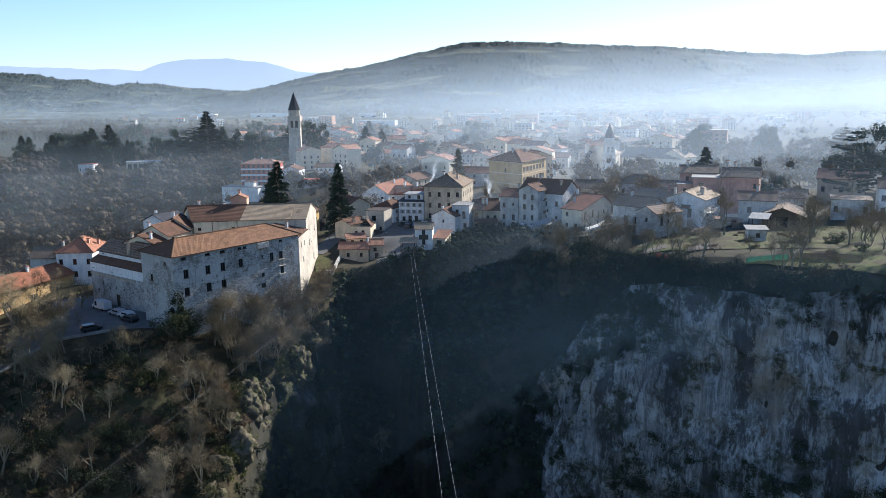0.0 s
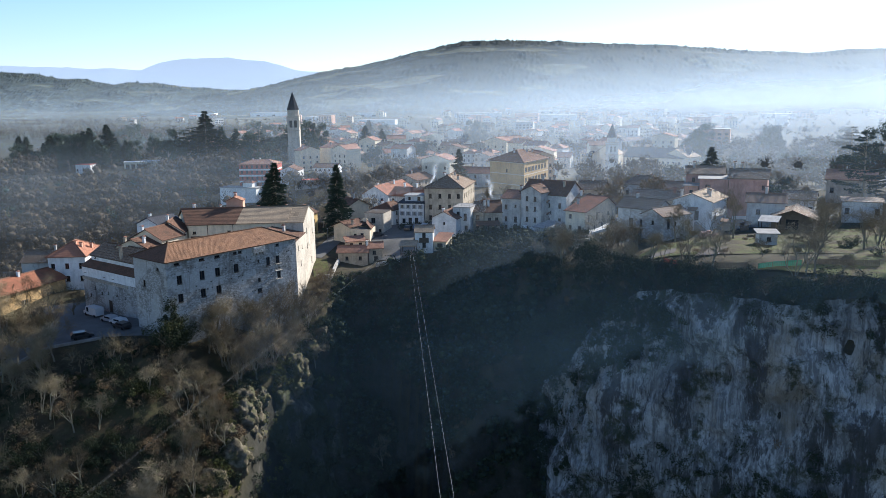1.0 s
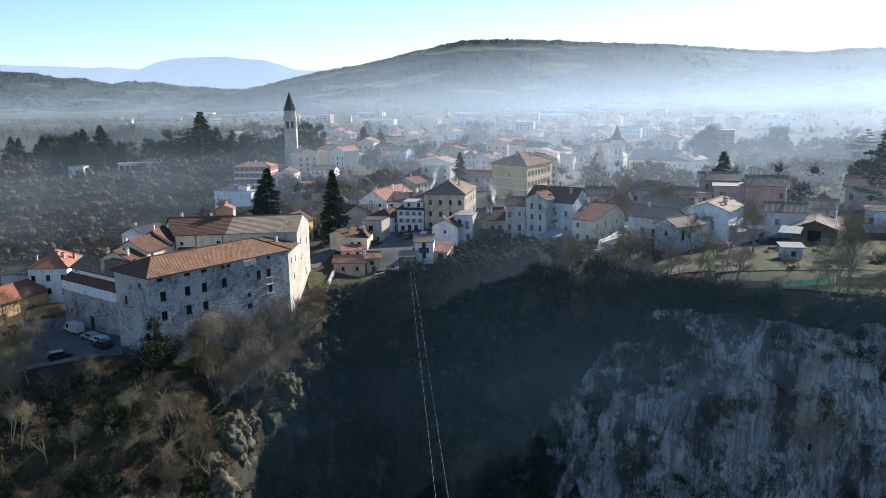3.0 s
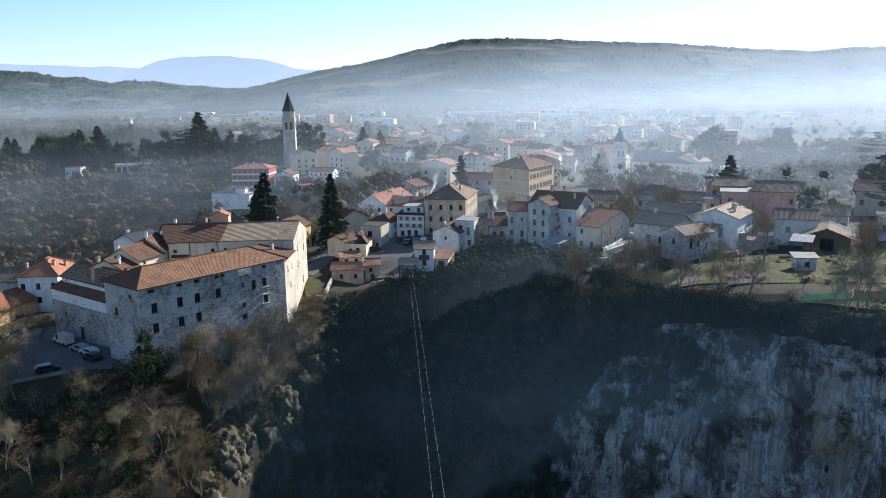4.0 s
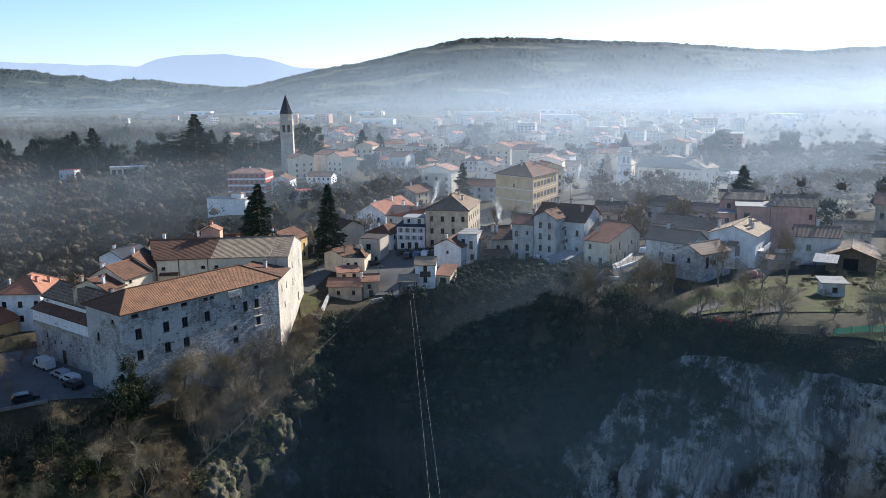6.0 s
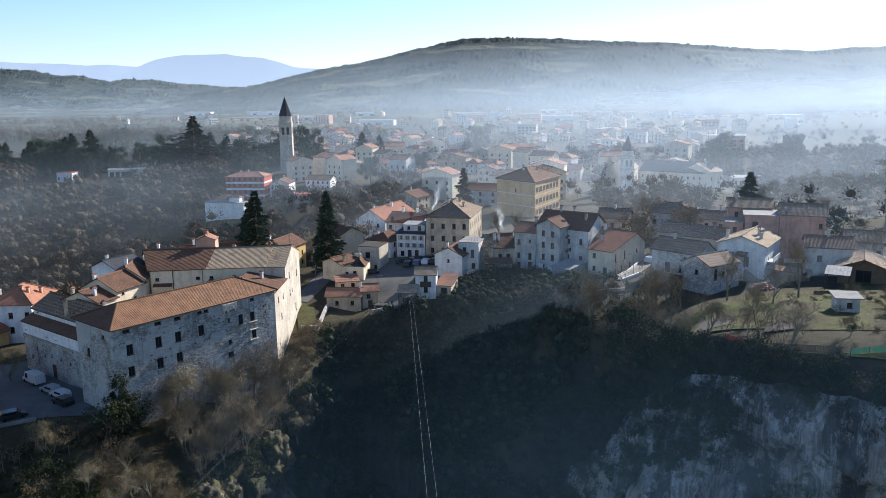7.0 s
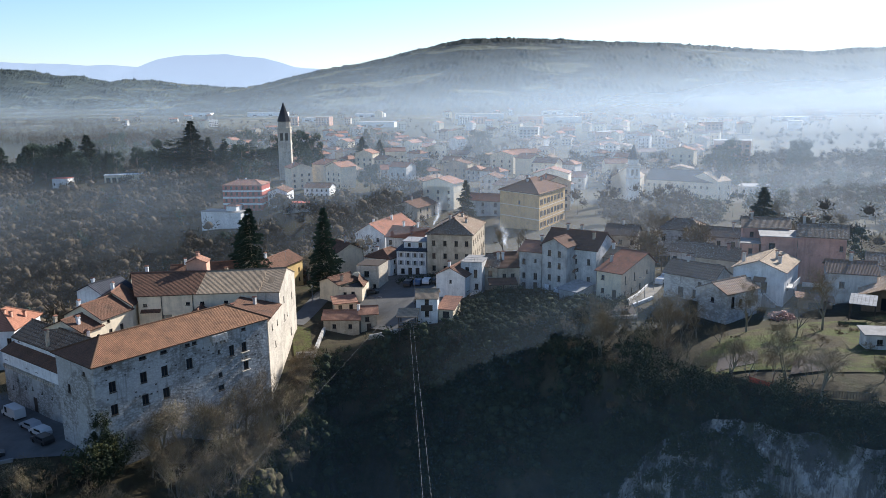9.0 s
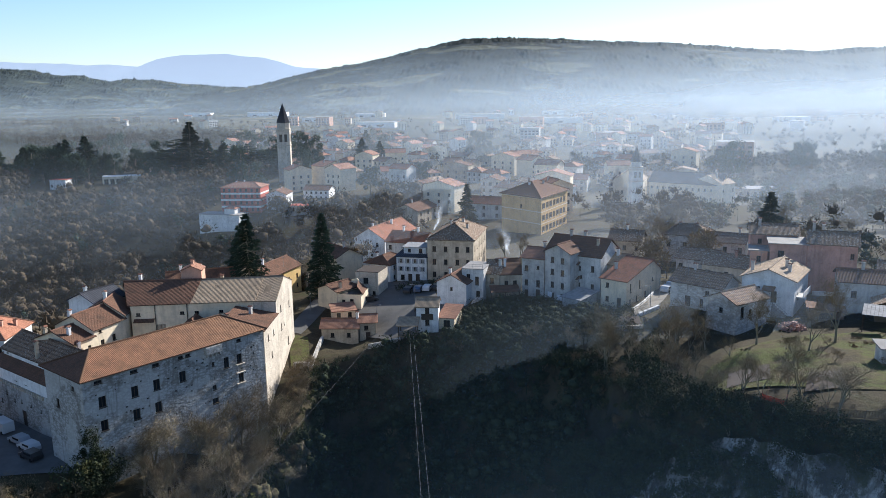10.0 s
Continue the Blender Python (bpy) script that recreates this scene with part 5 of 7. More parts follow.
while made < 18 and tries < 4000:
    tries += 1
    y = tr.uniform(600, 1500)
    x = tr.uniform(-0.34, 0.4) * y - 20
    if not free(x, y, 16):
        continue
    m = pose(x, y, gz(x, y) + 0.1, 0, 0, tr.choice((-30, -12, 8, 20, 60)) + tr.uniform(-6, 6))
    if first:
        p = first.pop()
        p.matrix_basis = m
    else:
        copy_thing(tr.choice(blocks), m)
    made += 1
halls = [hall_prototype(k) for k in range(3)]
for k, (x, y, t) in enumerate(((-700, 1900, 4), (-520, 1850, 2), (-330, 1500, -6), (-260, 1700, 3), (-30, 1550, 3), (120, 1750, -4), (330, 1600, 2), (560, 1500, 6), (450, 1300, 3), (-180, 1250, -8), (90, 1330, 5))):
    m = pose(x, y, gz(x, y) + 0.1, 0, 0, t)
    if k < 3:
        halls[k].matrix_basis = m
    else:
        copy_thing(halls[k % 3], m)
# scattered houses on the hill slope and far plain
for k in range(36):
    y = tr.uniform(1250, 1750)
    x = tr.uniform(-0.5, 0.6) * y
    if free(x, y, 14):
        copy_thing(tr.choice(protos), pose(x, y, gz(x, y) + 0.1, 0, 0, tr.uniform(-40, 60)))

# ---------------------------------------------------------------- cliffs
def mat_cliff(name, dark, mid, light, moss0, moss1):
    n = Nodes(name, 0.95, 0.1)
    v = n.coords(shift=False)
    base = n.ramp(n.noise(v, 0.11, 6, 0.7), (0.3, dark), (0.46, mid), (0.62, light))
    streak = n.ramp(n.noise(n.coords((1.1, 1.1, 0.045), shift=False), 1.0, 6, 0.78), (0.44, 0.0), (0.56, 1.0))
    base = n.mix(n.math('MULTIPLY', streak, 0.7), base, (0.09, 0.087, 0.084))
    ochre = n.ramp(n.noise(v, 0.06, 4, 0.6), (0.52, 0.0), (0.62, 0.6))
    base = n.mix(ochre, base, (0.3, 0.24, 0.16))
    # Dark fringed zones: shadowed gaps and plant growth painted into the rock.
    dark_gap = n.ramp(n.noise(n.coords((0.2, 0.2, 0.05), shift=False), 1.0, 7, 0.8), (0.5, 0.0), (0.55, 0.85))
    base = n.mix(dark_gap, base, (0.055, 0.052, 0.048))
    green = n.ramp(n.noise(v, 0.14, 6, 0.75), (moss0, 0.0), (moss1, 0.9))
    base = n.mix(green, base, (0.045, 0.05, 0.025))
    n.bump(n.math('ADD', n.noise(v, 0.5, 6, 0.75), n.noise(n.coords((0.8, 0.8, 0.1), shift=False), 1.0, 4)), 1.0, 0.7)
    return n.colour(base)


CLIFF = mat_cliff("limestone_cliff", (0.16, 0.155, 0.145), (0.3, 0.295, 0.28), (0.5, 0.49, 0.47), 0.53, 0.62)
# Mossy crag rock, darkened far below the cliff's to carry its shade.
CRAG_SHADED = mat_cliff("mossy_crag_shaded", (0.035, 0.033, 0.027), (0.075, 0.07, 0.055), (0.15, 0.14, 0.11), 0.42, 0.52)


def cliff(name, label, line, tops, bottom, seed, caves=(), lean=0.12, step=0.6, mat=None):
    """A rock wall along a plan line, pushed in and out by noise, with hollow caves (share along, height, half width, half height, depth)."""
    pts = [Vector(p) for p in line]
    cum = [0.0]
    for a_, b_ in zip(pts, pts[1:]):
        cum.append(cum[-1] + (b_ - a_).length)
    S = np.arange(0, cum[-1], step)
    px, py = np.interp(S, cum, [p.x for p in pts]), np.interp(S, cum, [p.y for p in pts])
    tx, ty = np.gradient(px), np.gradient(py)
    ln = np.hypot(tx, ty)
    nx, ny = ty / ln, -tx / ln         # out of the rock
    top = np.interp(S, cum, tops)
    rows = []
    K = int((max(tops) - bottom) / step)
    for k in range(K + 1):
        f = k / K
        row = []
        for i, s in enumerate(S):
            z = top[i] + (bottom - top[i]) * f
            q = Vector((s * 0.045 + seed * 10, z * 0.05, 0.3))
            out = 4.4 * noise.fractal(q, 0.9, 2.1, 5) + 0.8 * noise.fractal(q * 6, 0.8, 2.0, 3) + 1.5 * abs(noise.noise(Vector((s * 0.3, z * 0.035, seed)))) + .5 * abs(noise.noise(Vector((s * .9, z * .08, seed))))
            out += lean * (top[i] - z) - 1.2 * math.exp(-((top[i] - z) / 1.5) ** 2)
            for cs, cz, hw, hh, dep in caves:
                e_ = ((s - cs) / hw) ** 2 + ((z - cz) / (hh if z > cz else hh * 2.2)) ** 2
                e_ += .42 * noise.fractal(Vector((s * .16, z * .13, seed + 4.0)), .9, 2.0, 4) + .18
                if e_ < 1:
                    deep = min(1.0, max(0.0, (s - cs + hw) / (1.5 * hw)))
                    out -= dep * deep * (1 - max(e_, 0.0)) ** (0.35 if hw > 9 else .8)
            row.append((px[i] + nx[i] * out, py[i] + ny[i] * out, z + 0.5 * noise.noise(q * 5)))
        rows.append(row)
    Aa = np.array(rows)
    ob = new(name, grid_mesh(name, Aa[..., 0], Aa[..., 1], Aa[..., 2], (mat or CLIFF,)))
    return tagged(ob, label, "cliff", kind="structure")


cliff("cliff", "pale limestone cliff with dark streaks and hollow caves", [(10, 163), (15.5, 153), (19.5, 147.5), (26, 140.5), (32, 134), (39, 129.5), (47.5, 123), (57, 119.5), (75, 106), (95, 90), (116, 60)],
      [-14, -3, 7, 14, 16, 16, 16.5, 18, 18, 18, 17], -58, 2, ((52, -9, 10, 17.5, 2.6), (30, 1, 6, 6.5, 2.4), (41, 3, 4, 7, 1.8), (35, -10, 4, 9, 2.0), (84, -6, 7, 11, 2.4)))
cliff("cliff", "mossy limestone crag under the castle, shade in its rock colour", [(-37.5, 199), (-38.5, 188), (-36.8, 173), (-41, 165), (-42.5, 158), (-45, 149), (-45, 128), (-44, 104), (-48, 70)][::-1], [3, -1, -1, -3, -4, -10, -20, -30, -40][::-1], -62, 5, (), 0.1, 0.8, CRAG_SHADED)

# ---------------------------------------------------------------- trees
def limb(b, p, d, length, r, depth, rr, tips):
    """A branch that forks; collects twig tips."""
    n = 3
    pts, rad = [p], [r]
    for k in range(n):
        d = (d + Vector((rr.uniform(-.22, .22), rr.uniform(-.22, .22), rr.uniform(-.05, .16)))).normalized()
        p = p + d * length / n
        pts.append(p)
        rad.append(r * (1 - 0.5 * (k + 1) / n))
        if depth <= 1 or depth == 2 and k:
            tips.append((p, d))
    b.tube(pts, rad, 5 if depth > 2 else 3)
    if depth == 0:
        return
    for k in range(rr.choice((2, 3, 3))):
        s = d.orthogonal().normalized()
        s = Matrix.Rotation(rr.uniform(0, 6.283), 3, d) @ s
        nd = (d * rr.uniform(0.55, 0.9) + s * rr.uniform(0.45, 0.85) + Vector((0, 0, 0.12))).normalized()
        limb(b, pts[-1] if k else pts[-2], nd, length * rr.uniform(0.58, 0.8), rad[-1] * 0.8, depth - 1, rr, tips)


def twig_mesh(name, tips, rr, per, length, width, mat):
    v, f, tone = [], [], []
    for p, d in tips:
        for k in range(per):
            e = (d * 0.8 + Vector((rr.gauss(0, .6), rr.gauss(0, .6), rr.gauss(0.1, .5)))).normalized()
            q = p + Vector((rr.gauss(0, .25), rr.gauss(0, .25), rr.gauss(0, .25)))
            s = e.orthogonal().normalized() * width
            i = len(v)
            m_ = q + e * length * rr.uniform(.5, 1.2)
            v += [tuple(q - s), tuple(q + s), tuple(m_)]
            f.append((i, i + 1, i + 2))
            tone += [rr.random()] * 3
    return mesh_from(name, v, f, (mat,), tones=tone)


def bare_tree(seed, h, mat=TWIG, name="bare_tree", label="leafless winter tree with grey-brown twigs", spreadk=1.0, depth=4, per=4):
    rr = random.Random(seed)
    root = thing(name, (0, 0, 0), 0, label, "tree", "bare trees")
    b, tips = Builder(), []
    stems = rr.choice((1, 2, 3))
    for q in range(stems):
        fork = rr.uniform(.1, .28) * h
        t0 = rr.uniform(0, 6.283)
        k0 = (.05 if stems == 1 else .13) * h * rr.uniform(.5, 1.2)
        top = Vector((math.cos(t0) * k0, math.sin(t0) * k0, fork))
        r0 = h * .02 / stems ** .4
        b.tube([(0, 0, -1.0), (top.x * .35, top.y * .5, fork * .5), top], [r0, r0 * .85, r0 * .7], 6)
        for k in range(rr.choice((3, 4)) if stems < 3 else 2):
            t = t0 + rr.uniform(-2.2, 2.2)
            limb(b, top, Vector((math.cos(t) * spreadk * .5, math.sin(t) * spreadk * .5, rr.uniform(.7, 1.2))).normalized(), h * rr.uniform(.2, .3), r0 * .62, depth - 1, rr, tips)
    part("trunk", b, BARK, root)
    part("crown", twig_mesh("crown", tips, rr, per, h * 0.11, 0.02, mat), None, root)
    return root


def leaf_cloud(name, spots, rr, size, mat, squash=1.0):
    """Small leaf blades round many spots (centre, radius, count)."""
    v, f, tone = [], [], []
    for c, r, n in spots:
        base = rr.random()
        for k in range(n):
            d = Vector((rr.gauss(0, 1), rr.gauss(0, 1), rr.gauss(0, 1) * squash)).normalized()
            p = Vector(c) + d * r * rr.uniform(.55, 1.05)
            e = (d + Vector((rr.gauss(0, .7), rr.gauss(0, .7), rr.gauss(0, .7)))).normalized()
            s = e.orthogonal().normalized()
            s = Matrix.Rotation(rr.uniform(0, 6.283), 3, e) @ s
            z = size * rr.uniform(.6, 1.3)
            i = len(v)
            v += [tuple(p - s * z * .5), tuple(p + e.cross(s) * z * .35), tuple(p + s * z * .5), tuple(p - e.cross(s) * z * .35)]
            f.append((i, i + 1, i + 2, i + 3))
            tone += [min(1, max(0, base * .5 + rr.random() * .5))] * 4
    return mesh_from(name, v, f, (mat,), tones=tone)


def bush(seed, r, mat, name="bush", label="evergreen bush with small dark leaves", size=0.22, n=14, per=110):
    rr = random.Random(seed)
    root = thing(name, (0, 0, 0), 0, label, "bush", "bushes")
    spots = [((rr.gauss(0, r * .5), rr.gauss(0, r * .5), r * rr.uniform(.1, .95)), r * rr.uniform(.25, .5), per) for k in range(n)]
    b = Builder()
    for c, q, _ in spots[:7]:
        b.tube([(0, 0, -.5), (c[0] * .5, c[1] * .5, c[2] * .45), c], [.07, .05, .02], 4)
    part("stem", b, BARK, root)
    part("foliage", leaf_cloud("foliage", spots, rr, size, mat), None, root)
    return root


def conifer(seed, h, width, mat, name, label, flat=False, droop=0.18, clear=0.06):
    rr = random.Random(seed)
    root = thing(name, (0, 0, 0), 0, label, "conifer", "conifers")
    b, spots = Builder(), []
    b.tube([(0, 0, -1), (0.1, 0, h * .5), (0, 0, h)], [h * .018, h * .011, .03], 7)
    v, f, tone = [], [], []
    z = h * clear
    while z < h * .985:
        share = (z / h - clear) / (1 - clear)
        reach = width * ((1 - share) ** (0.8 if not flat else 0.45)) * rr.uniform(.75, 1.12) * (1 if not flat else (0.55 + 0.6 * math.sin(math.pi * min(1, share * 1.15)) ))
        for k in range(rr.choice((5, 6, 7)) if not flat else rr.choice((2, 3, 4))):
            t = rr.uniform(0, 6.283)
            L = reach * rr.uniform(.65, 1.1)
            e = Vector((math.cos(t) * L, math.sin(t) * L, -droop * L if not flat else L * rr.uniform(.05, .2)))
            o = Vector((0, 0, z))
            b.tube([o, o + e * .5 + Vector((0, 0, .05 * L)), o + e], [.07, .05, .02], 3)
            tn = rr.random() * .6
            n = int(10 + L * (13 if not flat else 17))
            side = Vector((-math.sin(t), math.cos(t), 0))
            for q in range(n):
                s = rr.uniform(.18, 1.05)
                wdt = L * .28 * (1.15 - s) + .25
                p = o + e * s + side * rr.uniform(-wdt, wdt) * (1.6 if flat else 1) + Vector((0, 0, rr.uniform(-.35, .2) if not flat else rr.uniform(-.1, .25)))
                d = (e.normalized() + side * rr.uniform(-1, 1) + Vector((0, 0, rr.uniform(-.7, .3)))).normalized()
                x = d.orthogonal().normalized() * rr.uniform(.1, .2)
                m_ = d * rr.uniform(.45, .9)
                i = len(v)
                v += [tuple(p - x), tuple(p + x), tuple(p + m_)]
                f.append((i, i + 1, i + 2))
                tone += [tn + rr.random() * .4] * 3
        z += h * rr.uniform(.018, .03) if not flat else h * rr.uniform(.035, .07)
    part("trunk", b, BARK, root)
    part("crown", mesh_from("crown", v, f, (mat,), tones=tone), None, root)
    return root


def put(proto_list, spots, r, used, scale=(0.8, 1.2), sink=0.2):
    for x, y in spots:
        p = r.choice(proto_list)
        k = r.uniform(*scale)
        m = pose(x, y, gz(x, y) - sink, 0, 0, r.uniform(0, 360))
        if id(p) not in used:
            used.add(id(p))
            p.matrix_basis = m @ Matrix.Scale(k, 4)
        else:
            q = copy_thing(p, m)
            q.scale = (k, k, k)


def scrub(name, label, places, seed, mat, size=.24):
    """Low evergreen or dry scrub that cannot be told apart, in one mesh; places are (x, y, z, radius)."""
    r = random.Random(seed)
    spots = []
    for x, y, z, q in places:
        for k in range(5):
            spots.append(((x + r.gauss(0, q * .5), y + r.gauss(0, q * .5), z + q * r.uniform(-.1, .8)), q * r.uniform(.3, .55), 60))
    return tagged(new(name, leaf_cloud(name, spots, r, size, mat)), label, "scrub", kind="stuff")


gr = random.Random(11)
used = set()
bare = [bare_tree(1, 12, spreadk=.8), bare_tree(2, 9, TWIG, spreadk=1.1), bare_tree(3, 13, TWIG_PALE, spreadk=.7, label="tall leafless tree with pale twigs"), bare_tree(4, 7, TWIG, spreadk=1.2), bare_tree(5, 11, TWIG_PALE, spreadk=.6, label="slender leafless tree with pale twigs")]
shrubs = [bush(1, 2.2, EVERGREEN), bush(2, 1.7, IVY, label="ivy-green bush of rounded leafy clumps"), bush(3, 1.6, DRY, label="dry brown winter bush with withered leaves"), bush(4, 2.8, EVERGREEN), bush(6, 2.0, DRY, label="dry rust-brown undergrowth of withered leaves", size=.16)]
fir = conifer(1, 26, 7.2, NEEDLE, "fir_tree", "tall dark fir tree behind the castle")
spruce = conifer(2, 22, 5.8, NEEDLE, "spruce_tree", "dark spruce tree with loose branches", droop=.1)
cedar = conifer(3, 22, 9.0, CEDAR, "cedar_tree", "spreading dark cedar with flat layered branches", True, 0, .3)
for ob, m in ((fir, pose(-61.5, 222, 5.8)), (spruce, pose(-46.2, 234, 7.5)), (cedar, pose(91, 200, 17.5))):
    ob.matrix_basis = m
q = copy_thing(fir, pose(-64.5, 226, 5.5, 0, 0, 80)); q.scale = (.9, .9, .88)
q = copy_thing(spruce, pose(-12, 290, 10, 0, 0, 40)); q.scale = (.95, .95, .9)
q = copy_thing(spruce, pose(66.5, 246, 14.5, 0, 0, 50)); q.scale = (1.15, 1.15, .82)
q = copy_thing(cedar, pose(131, 300, 13, 0, 0, 120)); q.scale = (1.1, 1.1, 1.05)
for x, y, k, t in ((-322, 562, .95, 0), (-335, 575, .8, 1), (-300, 568, 1.0, 0), (-292, 562, 1.1, 0), (-283, 570, 1.15, 0), (-310, 580, .9, 0), (-272, 575, .8, 1), (-214, 566, 1.2, 2), (-205, 560, 1.45, 0), (-222, 575, 1.15, 2), (-196, 566, 1.0, 0), (-188, 575, .9, 0), (-166, 560, .95, 2), (-158, 548, .8, 2), (-150, 580, .9, 0), (-345, 570, .9, 0), (-360, 585, .9, 0), (-90, 560, .8, 0), (-80, 572, .7, 0), (-100, 640, .9, 0)):
    q = copy_thing((fir, spruce, cedar)[t], pose(x, y, gz(x, y) - .3, 0, 0, gr.uniform(0, 360)))
    q.scale = (k * 1.5, k * 1.5, k * 1.05)



def pine(seed, h):
    """A broad round-headed pine: bare trunk, forked limbs and dense clumps of needles."""
    rr = random.Random(seed)
    root = thing("pine_tree", (0, 0, 0), 0, "broad dark green pine with a rounded crown", "pine", "pines")
    b, tips, spots_ = Builder(), [], []
    b.tube([(0, 0, -1), (.2, 0, h * .3), (.1, .2, h * .75)], [h * .025, h * .02, h * .008], 7)
    for k in range(26):
        t, s = rr.uniform(0, 6.283), rr.uniform(.25, 1.0)
        reach = h * .36 * math.sqrt(max(.08, 1 - ((s - .5) / .58) ** 2)) * rr.uniform(.55, 1.05)
        c = (math.cos(t) * reach, math.sin(t) * reach, h * s * .95)
        b.tube([(0, 0, h * s * .6), (c[0] * .5, c[1] * .5, h * s * .74), c], [.12, .08, .03], 4)
        spots_.append((c, h * rr.uniform(.08, .14), 210))
    part("trunk", b, BARK, root)
    part("crown", leaf_cloud("crown", spots_, rr, .6, PINE, .8), None, root)
    return root


pines = [pine(k + 60, 14 + 2 * k) for k in range(3)]
spots = [(gr.uniform(-345, -125), gr.uniform(545, 600)) for k in range(46)] + [(gr.uniform(-260, -185), gr.uniform(470, 540)) for k in range(12)] + [(gr.uniform(-150, 40), gr.uniform(420, 640)) for k in range(16)] + [(gr.uniform(110, 260), gr.uniform(300, 560)) for k in range(14)] + [(gr.uniform(105, 130), gr.uniform(215, 260)) for k in range(5)]
spots = [(x, y) for x, y in spots if not any((x - a_) ** 2 + (y - b_) ** 2 < (c_ + 2) ** 2 for a_, b_, c_ in taken) and not (-290 < x < -170 and y < 548)]
put(pines, spots, gr, used, (.75, 1.4))
put(pines, [(gr.uniform(-345, -120), gr.uniform(566, 640)) for k in range(30)], gr, used, (.8, 1.5))

# slope and rim below the castle
spots = []
for k in range(56):
    s = gr.uniform(.34, 1)
    p = Vector((-70, 143)).lerp(Vector((-42.5, 174)), s)
    o = gr.uniform(1.5, 13)
    x, y = p.x + .75 * o, p.y - .62 * o
    d_, _, out = canyon(np.array([x]), np.array([y]))
    if d_[0] < 1.5:
        spots.append((x, y))
put(bare, spots, gr, used, (.6, 1.0))
spots = []
while len(spots) < 105:
    x, y = gr.uniform(-112, -46), gr.uniform(92, 142)
    d_, _, out = canyon(np.array([x]), np.array([y]))
    if d_[0] < 1.5 and not (-112 < x < -68 and y > 140) and not (-94 < x < -57 and y > 117 and gr.random() < .45):
        spots.append((x, y))
put(bare, spots, gr, used, (.45, .95))
put([bare[0], bare[2], bare[4]], [(-84, 136), (-80, 131), (-90, 134), (-78, 126), (-86, 130), (-83, 140), (-88, 141)], gr, used, (.7, .95))
spots = [(-91, 150), (-94, 147), (-88, 148), (-97, 149), (-92, 145), (-101, 152), (-104, 158), (-99, 160), (-97, 152), (-101, 147), (-93, 166), (-96, 161), (-90, 149), (-107, 151), (-88, 143), (-112, 146)]
put([bare[0], bare[1], bare[4]], spots, gr, used, (1.0, 1.3))
spots = []
while len(spots) < 170:
    x, y = gr.uniform(-120, -36), gr.uniform(80, 200)
    d_, _, out = canyon(np.array([x]), np.array([y]))
    if d_[0] < 3 and not (-104 < x < -50 and 141 < y) and not (x < -60 and y > 138) and not (-58 < x < -40 and 172 < y < 210):
        spots.append((x, y))
put(shrubs, spots, gr, used, (.6, 1.3))
put([bare[0], bare[2], bare[4]], [(-46.5, 167.5), (-48.5, 165), (-50.5, 162.5), (-45, 170.5), (-47.5, 169), (-52, 160), (-54, 157.5), (-49, 161), (-56, 154)], gr, used, (.85, 1.1))
put([bare[1], bare[3]], [(gr.uniform(-42.5, -39.2), gr.uniform(173, 193)) for k in range(16)], gr, used, (.5, .8))
put([bare[1], bare[0], bare[3]], [(gr.uniform(23, 34), gr.uniform(162, 184)) for k in range(14)], gr, used, (.4, .7))
put([bare[3], bare[1]], [(38, 143), (41, 139), (35, 145.5), (47, 138), (52, 136), (57, 141), (50, 150), (54, 157), (45, 153), (61, 157), (48, 163), (41, 159)], gr, used, (.35, .6))
put([shrubs[2], shrubs[1], shrubs[4]], [(gr.uniform(30, 64), gr.uniform(139, 170)) for k in range(22)], gr, used, (.25, .5))
put(bare, [(gr.uniform(19, 26), gr.uniform(146, 162)) for k in range(14)], gr, used, (.35, .6))
put(bare, [(gr.uniform(58, 100), gr.uniform(116, 165)) for k in range(24)], gr, used, (.5, .9))
put([shrubs[0], shrubs[3], shrubs[4]], [(gr.uniform(60, 100), gr.uniform(112, 150)) for k in range(14)], gr, used, (.35, .7))
put([bare[0], bare[4], bare[2]], [(25.4, 145), (28.9, 143.1), (33.5, 139.5), (31, 141), (38, 138)], gr, used, (.4, .6))
# ivy at the castle corner
put([shrubs[0], shrubs[3]], [(-62.6, 148), (-61.5, 147.5), (-61.0, 149.5), (-63.5, 147)], gr, used, (1.0, 1.6), -1.0)
put([shrubs[0], shrubs[1]], [(-62.2, 148.2), (-62.8, 147.6)], gr, used, (0.9, 1.2), -4.0)
places = []
while len(places) < 760:
    x, y = gr.uniform(-112, -46), gr.uniform(92, 146)
    d_, _, out = canyon(np.array([x]), np.array([y]))
    if d_[0] < 1 and not (x < -76 and y > 134):
        places.append((x, y, gz(x, y), gr.uniform(.6, 1.7)))
# Evergreen leaves fill this slope with dark in place of the castle's shadow.
scrub("slope_undergrowth", "brambles and undergrowth on the castle slope, dark to stand for its shadow", places[:420], 31, EVERGREEN, .22)
scrub("slope_bracken", "dry brown bracken and brambles on the slope under the castle", places[420:], 32, DRY, .18)
ivy = []
for k in range(46):
    z = 3.0 + 7.6 * gr.random() ** 1.1
    w = 2.6 * (1.15 - (z - 3) / 9.5)
    d = gr.uniform(-.8, 1.0) * w
    x, y = (-63.3 + .588 * d + .28, 148.0 + .809 * d - .22) if d > 0 else (-63.3 + .815 * d - .1, 148 - .58 * d - .3)
    ivy.append(((x, y, z), gr.uniform(.35, .75), 70))
tagged(new("wall_ivy", leaf_cloud("wall_ivy", ivy, gr, .22, EVERGREEN)), "dark ivy climbing the corner of the castle wall", "ivy", kind="stuff")
